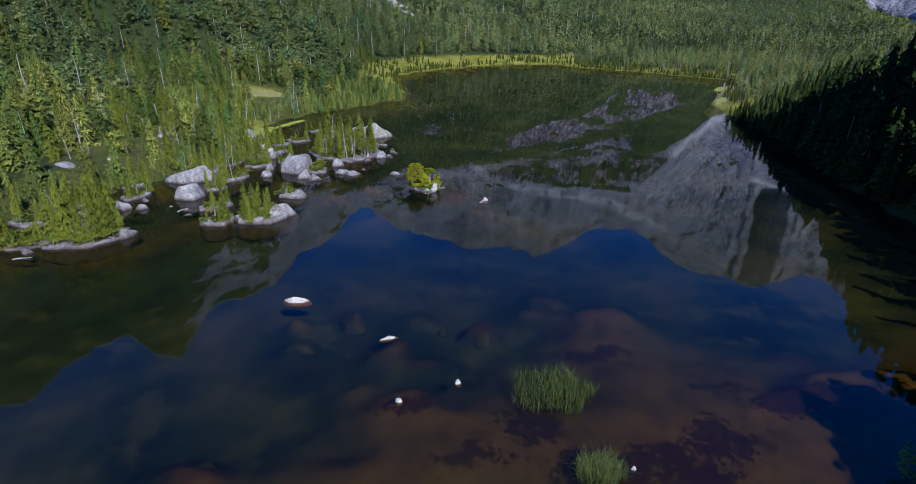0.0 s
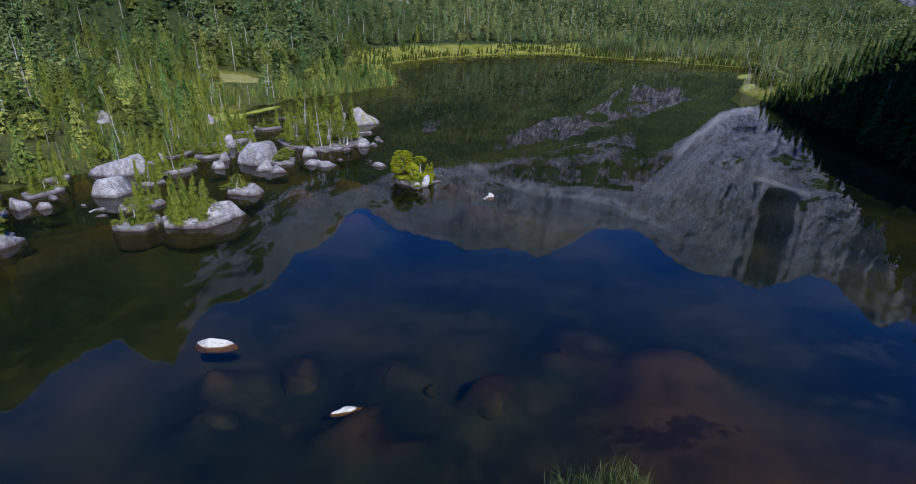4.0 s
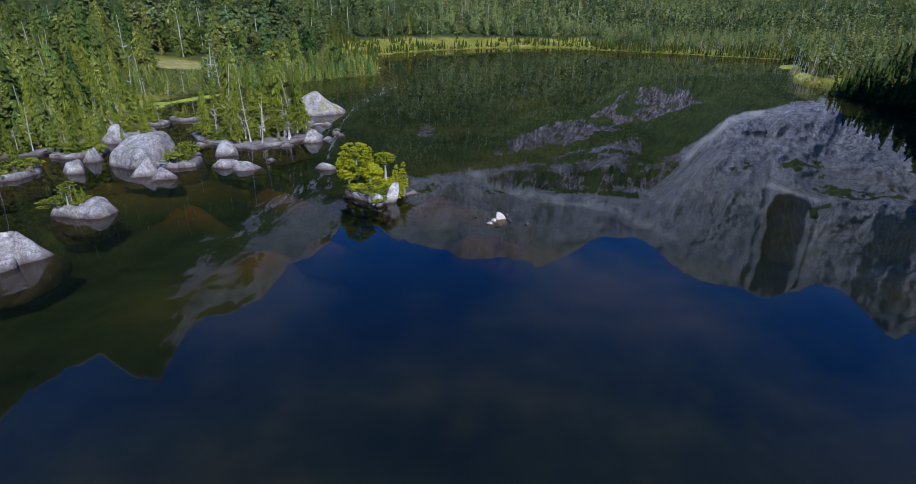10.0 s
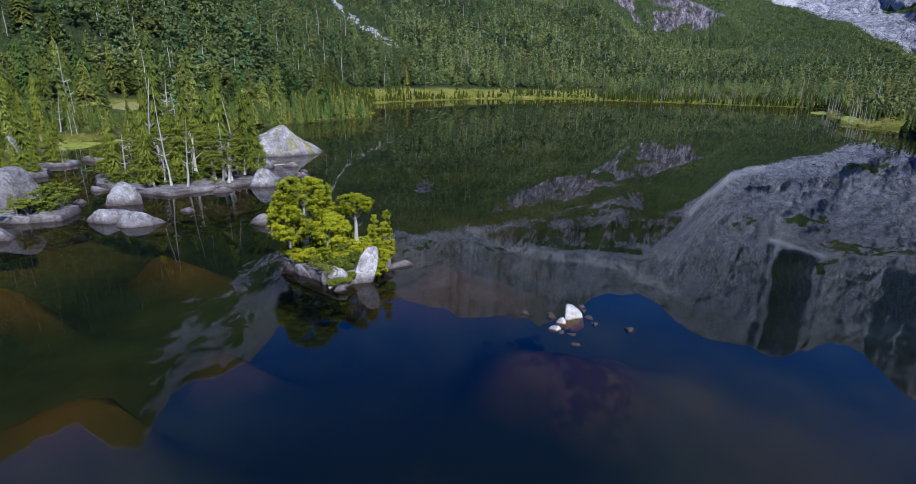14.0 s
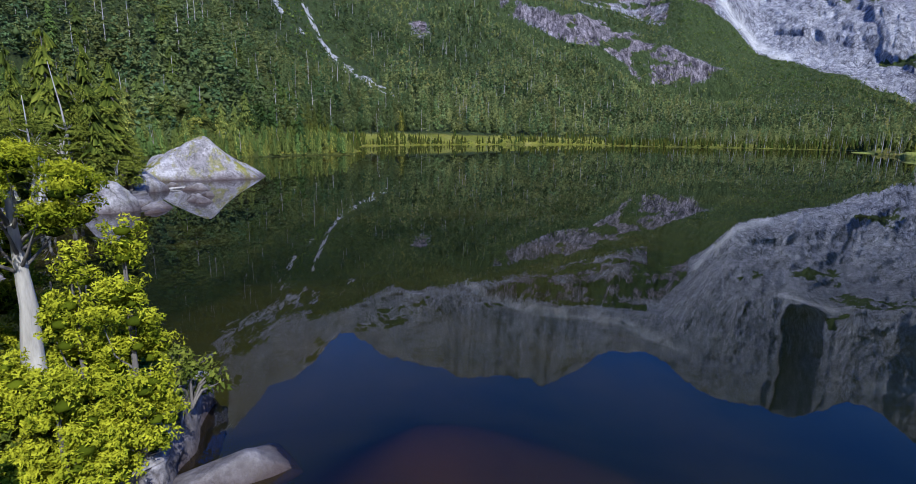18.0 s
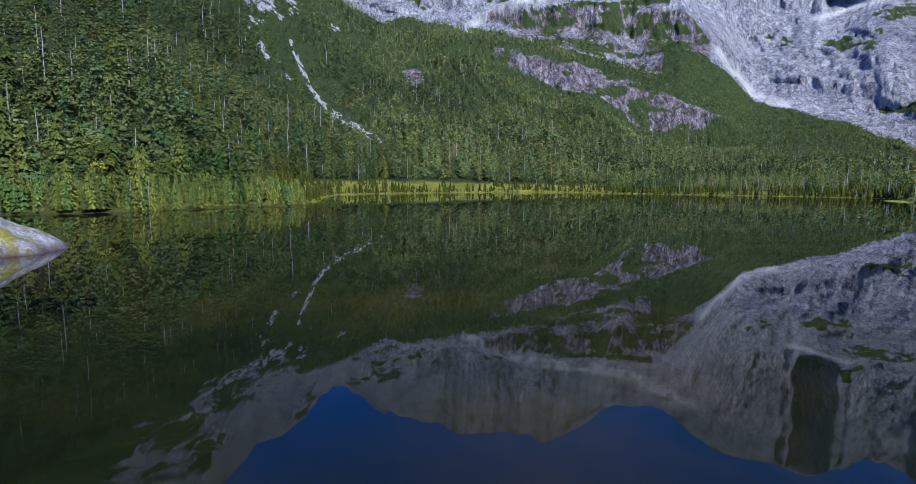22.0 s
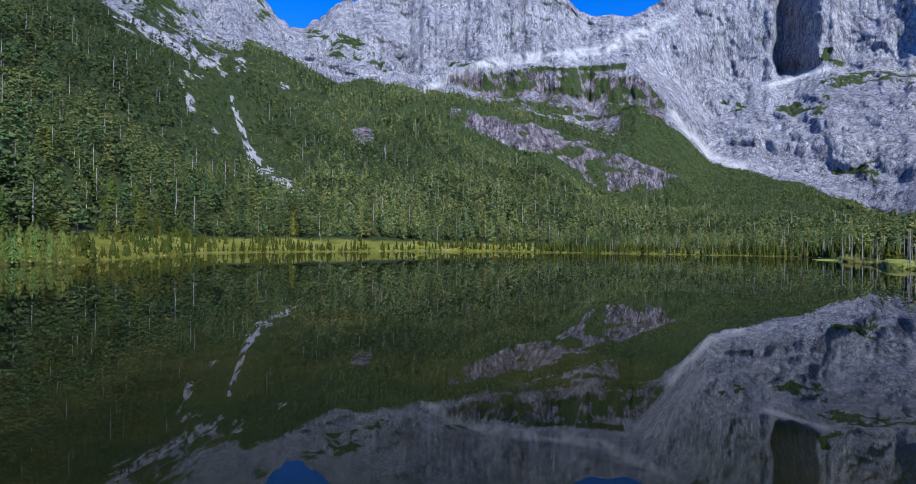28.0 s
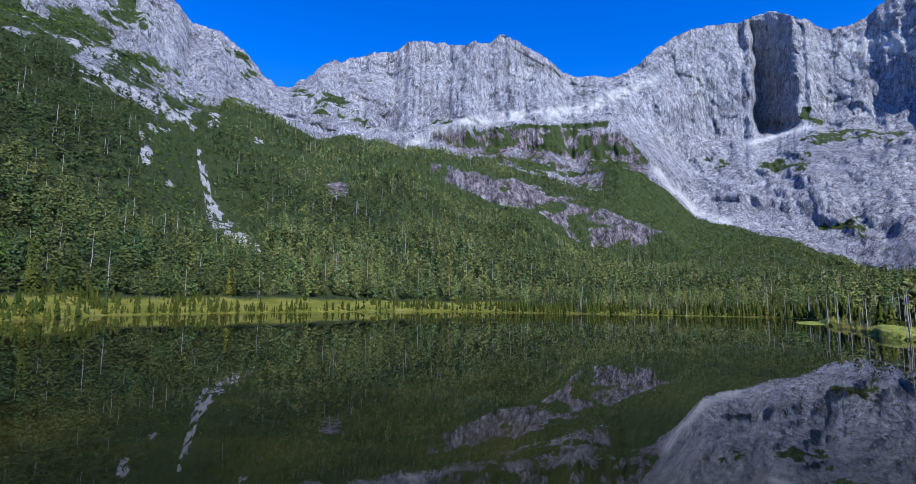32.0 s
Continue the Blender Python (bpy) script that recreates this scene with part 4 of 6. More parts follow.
# ---------- far woods, as one stuff object a kind ----------
def scatter(proto, xyz, scale, turn, tint, which=None):
    """Copies of prototype meshes (list of verts, faces) at the given places, as one mesh's arrays."""
    V, F, T, K, o = [], [], [], [], 0
    which = rng.integers(0, len(proto), len(xyz)) if which is None else which
    for k, (pv, pf, *own) in enumerate(proto):
        sel = np.where(which == k)[0]
        if not len(sel):
            continue
        c, s = np.cos(turn[sel])[:, None], np.sin(turn[sel])[:, None]
        wide = (scale[sel] * rng.uniform(0.85, 1.2, len(sel)))[:, None]
        x = (pv[None, :, 0] * c - pv[None, :, 1] * s) * wide + xyz[sel, 0:1]
        y = (pv[None, :, 0] * s + pv[None, :, 1] * c) * wide + xyz[sel, 1:2]
        z = pv[None, :, 2] * scale[sel][:, None] + xyz[sel, 2:3]
        V.append(np.stack([x, y, z], -1).reshape(-1, 3))
        F.append((pf[None] + (np.arange(len(sel)) * len(pv))[:, None, None]).reshape(-1, pf.shape[1]) + o)
        T.append((tint[sel][:, None] * (own[0] if own else np.ones(len(pv)))[None]).ravel())
        K.append(np.repeat(rng.uniform(0.01, 1, len(sel)), len(pv)))
        o += len(sel) * len(pv)
    return np.concatenate(V), np.concatenate(F), dict(tint=np.concatenate(T), kin=np.concatenate(K))


def spire(h, radius, tiers, sides, seed, low=0.06, power=0.8):
    """A conifer as drooping ragged skirts of branches one above another; inner shade and light tips are put into the
    tint.
    """
    rnd = np.random.default_rng(seed)
    V, F, T = [], [], []
    for i in range(tiers):
        u = (i + 0.2 * rnd.normal() * (i > 0)) / tiers
        m = 2 * sides
        a = np.linspace(0, 2 * np.pi, m, endpoint=False) + rnd.uniform(0, 6) + 0.15 * rnd.normal(size=m)
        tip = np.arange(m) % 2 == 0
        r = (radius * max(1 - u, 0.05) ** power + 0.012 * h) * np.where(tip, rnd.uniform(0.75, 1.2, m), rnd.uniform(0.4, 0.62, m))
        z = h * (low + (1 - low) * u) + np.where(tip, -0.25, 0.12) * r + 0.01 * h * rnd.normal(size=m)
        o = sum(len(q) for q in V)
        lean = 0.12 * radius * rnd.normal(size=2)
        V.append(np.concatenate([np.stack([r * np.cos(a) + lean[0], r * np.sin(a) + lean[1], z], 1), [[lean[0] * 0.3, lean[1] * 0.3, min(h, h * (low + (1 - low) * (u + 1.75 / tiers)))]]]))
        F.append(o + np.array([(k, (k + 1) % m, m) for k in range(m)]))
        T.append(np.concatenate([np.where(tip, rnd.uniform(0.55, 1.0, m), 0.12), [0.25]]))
    return np.concatenate(V), np.concatenate(F), np.concatenate(T)


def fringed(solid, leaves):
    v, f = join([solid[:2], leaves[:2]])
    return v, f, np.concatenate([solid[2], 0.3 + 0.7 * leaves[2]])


def lump_tree(seed, radius, lumps, leaves, size, cone, low=0.12):
    """A tree of unit height: ragged boughs heaped into a crown, or stacked up a stem, with sprays of leaves on them."""
    rnd = np.random.default_rng(seed)
    bv, bf = KNOB
    V, F, T = [], [], []
    k = np.arange(lumps)
    u, a = (k + 0.4) / lumps, 2.4 * k + rnd.uniform(0, 6.28) + 0.5 * rnd.normal(size=lumps)
    if cone:
        env = radius * (1 - u) ** 0.7
        off, z, r = 0.5 * env * rnd.uniform(0.6, 1.3, lumps), low + (0.92 - low) * u, 0.62 * env + 0.022
        tall = np.maximum(0.55 * r, 0.62 * (1 - low) / lumps)
    else:
        env = radius * np.sqrt(np.clip(1 - (1.5 * u - 0.62) ** 2, 0.05, 1))
        off, z, r = 0.66 * env * rnd.uniform(0.7, 1.2, lumps), low + (0.82 - low) * u, radius * 0.46 * rnd.uniform(0.75, 1.3, lumps)
        tall = np.clip(r * 0.75, 0.5 * (0.9 - low) / lumps, 0.3)
    c = np.stack([off * np.cos(a), off * np.sin(a), z], 1)
    own = rnd.uniform(size=lumps)
    for i in range(lumps):
        v = bv * (1 + 0.3 * rnd.normal(size=(len(bv), 1)))
        V.append(c[i] + v * np.array([r[i], r[i], tall[i]]) * 0.5)
        F.append(bf + i * len(bv))
        # Knob tops tinted lighter than undersides: shading painted into the colour.
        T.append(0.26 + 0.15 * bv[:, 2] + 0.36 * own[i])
    v, f, t = np.concatenate(V), np.concatenate(F), np.concatenate(T)
    if leaves:
        pick = rnd.choice(lumps, leaves, p=r ** 2 / np.sum(r ** 2))
        d = unit(rnd.normal(size=(leaves, 3)) + np.array([0, 0, 0.4]))
        at = c[pick] + d * np.stack([r[pick], r[pick], tall[pick]], 1) * rnd.uniform(0.3, 1.25, (leaves, 1))
        lv, lf = leaf_tris(at, d, size * rnd.uniform(0.6, 1.3, (leaves, 1)), rnd, 0.1, 0.42, d + np.array([0, 0, 0.35]), 0.9)
        # Leaves too: tint rises with their upward turn, as painted shading.
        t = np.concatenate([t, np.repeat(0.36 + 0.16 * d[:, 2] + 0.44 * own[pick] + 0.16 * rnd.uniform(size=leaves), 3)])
        v, f = join([(v, f), (lv, lf)])
    return v, f, np.clip(t, 0.05, 1.1)


def far_protos(lumps, leaves, size, firs, broad):
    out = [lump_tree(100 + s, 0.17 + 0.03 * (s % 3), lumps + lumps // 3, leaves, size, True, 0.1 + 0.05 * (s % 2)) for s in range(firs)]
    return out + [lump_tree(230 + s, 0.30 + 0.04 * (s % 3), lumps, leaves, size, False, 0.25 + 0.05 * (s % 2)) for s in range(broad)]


def bank_protos(tiers, sides, leaves, size, firs, broad, inner=0.8):
    out = []
    for s in range(firs):
        wide = 0.17 + 0.03 * (s % 3)
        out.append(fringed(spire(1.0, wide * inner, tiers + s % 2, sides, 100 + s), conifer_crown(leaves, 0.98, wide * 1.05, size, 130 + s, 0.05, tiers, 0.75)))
    for s in range(broad):
        out.append(lump_tree(260 + s, 0.27 + 0.03 * (s % 3), 18, int(leaves * 1.5), size * 1.1, False, 0.22))
    return out


def near_path(x, y):
    d = np.full(len(x), 1e9)
    for px, py in ((0, 0), (0, 30), (0, 60), (-1, 90), (0, 110), (15, 125), (32, 137), (47, 154)):
        d = np.minimum(d, np.hypot(x - px, y - py))
    return d


def low_growth(x, y):
    """How high plants grow before the open bog and meadow: low at their edge, higher away from it."""
    top = np.full(np.shape(x), 99.0)
    for bx, by, wide, wx, wy, rise in ((-56.5, 152.0, 4.0, 0.48, -0.88, 0.15), (-75.5, 203.0, 5.0, 0.44, -0.90, 0.105)):
        along, across = (x - bx) * wx + (y - by) * wy, np.abs((x - bx) * wy - (y - by) * wx)
        top = np.where((across < wide) & (along > -5) & (along < 48), np.minimum(top, 0.1 + np.clip(along + 1, 0, None) * rise), top)
    for bx, by in ((-80, 102), (-75.6, 109), (-75.8, 124.5), (-76.4, 132.5), (-57, 142.8), (-45.6, 122.8), (-57, 103.6)):
        far = math.hypot(bx, by - 20)
        wx, wy = -bx / far, (20 - by) / far
        along, across = (x - bx) * wx + (y - by) * wy, np.abs((x - bx) * wy - (y - by) * wx)
        top = np.where((across < 3.4) & (along > -2) & (along < 12), np.minimum(top, 0.8 + 0.1 * np.clip(along, 0, None)), top)
    return top


def plant_forest():
    step = 3.7
    gx, gy = np.meshgrid(np.arange(-560, 600, step), np.arange(-20, 800, step), indexing="ij")
    x = gx.ravel() + rng.uniform(-0.5, 0.5, gx.size) * step
    y = gy.ravel() + rng.uniform(-0.5, 0.5, gx.size) * step
    b, r = polar(x, y)
    inside = (r > shore_range(b) + 2) & (((b > -62) & (b < 52) & (r < 690)) | ((b > -128) & (b <= -62) & (r < 270)) | ((b >= 52) & (b < 168) & (r < 150)))
    eb = rng.uniform(50, 150, 520)
    er = shore_range(eb) + rng.uniform(-0.4, 6, 520)
    x = np.concatenate([x[inside], MID[0] + er * np.sin(np.radians(eb))])
    y = np.concatenate([y[inside], MID[1] + er * np.cos(np.radians(eb))])
    h, u, b, r = height_at(x, y)
    cover, marsh, rust, talus = covers(b, u, x, y, h, r)
    keep = cover * (1 - 0.96 * np.clip(marsh * 1.4, 0, 1)) * np.clip(1.25 - np.clip(u - 2.6, 0, 1) * 1.2, 0.3, 1) * np.where(u > 3.0, 0.5, 1)
    keep = keep * np.where(((b > -44) & (b < 10) & (u < 0.8)) | ((b > 37.5) & (b < 50) & (r < shore_range(b) + 14)), 0.0, 1)
    meadow = np.exp(-(((x + 82) / 12) ** 2 + ((y - 204) / 9) ** 2)) + np.exp(-(((x + 63) / 10) ** 2 + ((y - 157) / 6) ** 2))
    garden = (b < -78) & (b > -128) & (u < 0.9)
    keep = keep * np.where(garden, 0.62, 1) * (1 - np.clip(2 * meadow, 0, 1))
    ok = rng.uniform(size=len(x)) < keep
    x, y, h, u, b, r = (a[ok] for a in (x, y, h, u, b, r))
    tall = np.interp(u, [0, 0.6, 1.0, 1.6, 2.5, 3.0, 4], [6, 8.5, 10, 9, 7.8, 6, 2.2]) * rng.uniform(0.45, 1.4, len(x)) * (1 + 0.15 * fbm(x / 40, y / 40, x * 0, 2))
    tall = np.where((b > 50) & (b < 168), tall * np.interp(b, [50, 58, 72, 95], [0.45, 0.55, 1.1, 1.6]), tall)
    tall = np.where((b < -46) & (u < 1.2), tall * 1.2, tall)
    e = (h - 4.2) / r
    tall = tall * (1 - 0.62 * low_wood(b, e))
    broad = fbm(x / 55, y / 55, x * 0, 3) + 0.55 * rng.normal(size=len(x)) + 0.8 * low_wood(b, e) + np.where(b < -46, -0.25, 0.0) - np.where((b < -16) & (u < 1.3), 0.5, 0) - np.where((b > 14) & (u < 1.1), 1.0, 0)
    broad = np.where(broad > 0, 1, 0)
    top = low_growth(x, y)
    ok = top > 1.0
    x, y, h, u, b, r, tall, top, e, broad = (a[ok] for a in (x, y, h, u, b, r, tall, top, e, broad))
    tall = np.minimum(tall, top)
    rows = sorted(SCREE)
    off = np.abs(b - np.interp(e, [q[0] for q in rows], [q[1] for q in rows])) / np.interp(e, [q[0] for q in rows], [q[2] for q in rows])
    tall = tall * np.where((e > 0.07) & (e < 0.27), np.clip(0.2 + 0.3 * off, 0.25, 1), 1)
    patch = 0.5 + 0.35 * fbm(x / 45, y / 45, x * 0, 3)
    # Past bearing 52 the tint is cut: the bank's shade painted in.
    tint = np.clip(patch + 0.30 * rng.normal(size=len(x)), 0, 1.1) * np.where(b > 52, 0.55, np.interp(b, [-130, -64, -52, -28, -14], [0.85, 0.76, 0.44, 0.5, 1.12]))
    turn = rng.uniform(0, 6.28, len(x))
    xyz = np.stack([x, y, h - 0.3], 1)
    d = near_path(x, y)
    bank = (d + 60 * fbm(x / 30, y / 30, x * 0, 3) + 25 * rng.normal(size=len(x)) < 150) & (d < 210) & (b < 40) & (u < 1.9)
    middle = ~bank & (d < 260) & (b < 52)
    shade = b >= 52
    hill = ~bank & ~middle & ~shade & (d < 450)
    rest = ~bank & ~middle & ~hill & ~shade
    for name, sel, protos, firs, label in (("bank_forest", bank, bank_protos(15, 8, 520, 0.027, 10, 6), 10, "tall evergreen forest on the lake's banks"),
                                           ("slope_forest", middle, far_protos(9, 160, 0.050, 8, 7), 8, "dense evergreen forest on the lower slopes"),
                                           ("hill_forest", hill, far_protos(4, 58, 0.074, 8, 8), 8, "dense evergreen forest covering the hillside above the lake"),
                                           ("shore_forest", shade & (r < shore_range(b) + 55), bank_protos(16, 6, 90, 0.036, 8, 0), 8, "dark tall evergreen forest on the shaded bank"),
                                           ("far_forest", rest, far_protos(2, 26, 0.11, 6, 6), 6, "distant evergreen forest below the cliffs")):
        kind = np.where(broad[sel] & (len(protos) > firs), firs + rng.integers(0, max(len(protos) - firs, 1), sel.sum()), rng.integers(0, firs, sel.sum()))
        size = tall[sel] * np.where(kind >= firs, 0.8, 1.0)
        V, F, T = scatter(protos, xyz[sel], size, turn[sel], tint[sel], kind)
        tagged(new(name, mesh_np(name, V, F, FOREST if name in ("bank_forest", "shore_forest") else HAZED_LEAVES, T)), label, "forest", kind="stuff")
    # dead standing trunks among the living
    pick = rng.uniform(size=len(x)) < np.interp(u, [0, 0.3, 1, 2.5, 3], [0.04, 0.06, 0.09, 0.08, 0.02]) + np.where((b > 14) & (b < 46) & (u < 1.1), 0.015, 0)
    stick, sf = tube([(0, 0, 0), (0.01, 0, 0.35), (0.0, 0.01, 0.7), (0.012, 0, 1.0)], [0.015, 0.012, 0.009, 0.003], 4)
    twigs = [(stick, sf)]
    for k in range(4):
        a, z = k * 2.4, 0.4 + 0.08 * k
        twigs.append(tube([(0, 0, z), (0.10 * math.cos(a), 0.10 * math.sin(a), z + 0.05)], [0.004, 0.0015], 3))
    V, F = [], []
    v, f = join([q if q[1].shape[1] == 4 else q for q in twigs])
    V, F, T = scatter([(v, f)], xyz[pick] + np.array([0.6, -0.6, 0.5]), tall[pick] * rng.uniform(0.55, 1.1, pick.sum()), turn[pick], tint[pick])
    tagged(new("dead_trunks", mesh_np("dead trunks", V, F, DEAD)), "bleached dead trunks standing among the forest", "dead trees", kind="stuff")


plant_forest()


def plant_scrub():
    """Bushes wherever the upper slopes are green, set on the valley's surface itself."""
    x, y, z, u, b, cover = (VALLEY[k] for k in ("x", "y", "z", "u", "b", "cover"))
    e = (z - 4.2) / np.hypot(x - MID[0], y - MID[1])
    share = np.where(u > 2.85, 0.27, 0.2 * low_wood(b, e))
    ok = (cover > 0.45) & (b > -60) & (b < 50) & (u > 1.2) & (u < 4.9) & (rng.uniform(size=len(x)) < share)
    x, y, z = x[ok], y[ok], z[ok]
    tint = np.clip(0.5 + 0.3 * fbm(x / 20, y / 20, x * 0, 3) + 0.2 * rng.normal(size=len(x)), 0, 1)
    protos = [lump_tree(700 + s, 0.75, 2, 16, 0.34, False, 0.05) for s in range(5)]
    V, F, T = scatter(protos, np.stack([x, y, z - 0.4], 1), rng.uniform(1.3, 3.0, len(x)), rng.uniform(0, 6.28, len(x)), tint)
    tagged(new("scrub", mesh_np("scrub", V, F, SCRUB_LEAVES, T)), "low green scrub on ledges and slopes below the cliffs", "scrub", kind="stuff")


plant_scrub()


# ---------- boulders ----------
ICO = {}


def ico(level):
    if level not in ICO:
        bm = bmesh.new()
        bmesh.ops.create_icosphere(bm, subdivisions=level, radius=1)
        ICO[level] = (np.array([v.co[:] for v in bm.verts]), np.array([[v.index for v in f.verts] for f in bm.faces]))
        bm.free()
    return ICO[level]


def boulder_mesh(sx, sy, sz, seed, peak=0.0, cuts=7, level=4, lean=(0, 0), material=None, sink=0.35, crags=0.05, tent=False, hard=13):
    """A weathered block: a ball cut by planes, pulled to a peak, roughened; its top at height sz over the water, its foot under it."""
    v, f = ico(level)
    v = v.copy()
    rnd = np.random.default_rng(seed)
    planes = []
    if tent:
        planes = [((-0.1, -1, 1.05), 1.03), ((1, -0.1, 0.95), 1.0), ((-0.88, -0.1, 1.05), 1.03), ((0, 1, 1.0), 1.03), ((0.55, -0.9, 1.0), 1.12), ((0, 0, -1), 0.6)]
    elif cuts > 3:
        for k in range(min(cuts, 6)):
            az = 2 * np.pi * (k * 0.618 + 0.10 * rnd.normal())
            planes.append(((np.cos(az), np.sin(az), rnd.uniform(-0.05, 0.8)), rnd.uniform(0.5, 0.95)))
        planes += [((0.4 * rnd.normal(), 0.4 * rnd.normal(), 1.0), rnd.uniform(0.45, 0.75)), ((0, 0, -1), 0.8)]
    if planes:
        total = np.zeros(len(v))
        for nrm, d in planes:
            nrm = np.array(nrm, float)
            total += np.clip(v @ (nrm / np.linalg.norm(nrm)) * np.linalg.norm(nrm) / d if tent else v @ unit(nrm) / d, 0, None) ** hard
        v = v * np.minimum(total ** (-1 / hard), 1.25)[:, None]
    else:
        v = np.sign(v) * np.abs(v) ** 0.8
        for k in range(cuts):
            az = 2 * np.pi * (k * 0.618 + 0.12 * rnd.normal())
            nrm = unit(np.array([np.cos(az), np.sin(az), rnd.uniform(-0.1, 1.1)]))
            v = v - np.clip(v @ nrm - rnd.uniform(0.58, 0.86), 0, None)[:, None] * nrm
    v[:, :2] = v[:, :2] / np.abs(v[:, :2]).max(0)
    t = np.clip((v[:, 2] + sink) / (1 + sink), 0, 1)
    v[:, :2] = v[:, :2] * (1 - peak * t ** 1.1)[:, None]
    v[:, 0] += lean[0] * t
    v[:, 1] += lean[1] * t
    if tent:  # a hollow in the long slope below the peak
        v[:, 2] -= 0.13 * t * np.exp(-((v[:, 0] - 0.42) / 0.26) ** 2)
    o = seed * 3.7
    big = fbm(v[:, 0] * 1.3 + o, v[:, 1] * 1.3, v[:, 2] * 1.3, 3)
    rid = ridged(v[:, 0] * 2.2 + o, v[:, 1] * 2.2, v[:, 2] * 2.2, 4)
    cleft = np.clip(1 - 14 * np.abs(fbm(v[:, 0] * 1.1 + o, v[:, 1] * 1.1 + 3, v[:, 2] * 0.7, 3)), 0, 1)
    v = v * (1 + crags * big + 0.45 * crags * rid - 0.9 * crags * cleft)[:, None]
    top = v[:, 2].max()
    v = v * np.array([sx, sy, sz / top])
    v[:, 2] = np.where(v[:, 2] < 0, v[:, 2] * 0.9, v[:, 2])
    me = mesh_np("boulder", v, f, material or GRANITE, None, True)
    return me


def boulder(x, y, sx, sy, sz, turn=0, seed=1, label="", name="boulder", z=0.0, group="granite boulders in the lake", **k):
    ob = new(name, boulder_mesh(sx, sy, sz, seed, **k))
    ob.matrix_basis = pose(x, y, z, 0, 0, turn)
    return tagged(ob, label or "pale grey granite boulder rising from the dark water", "boulder", group)


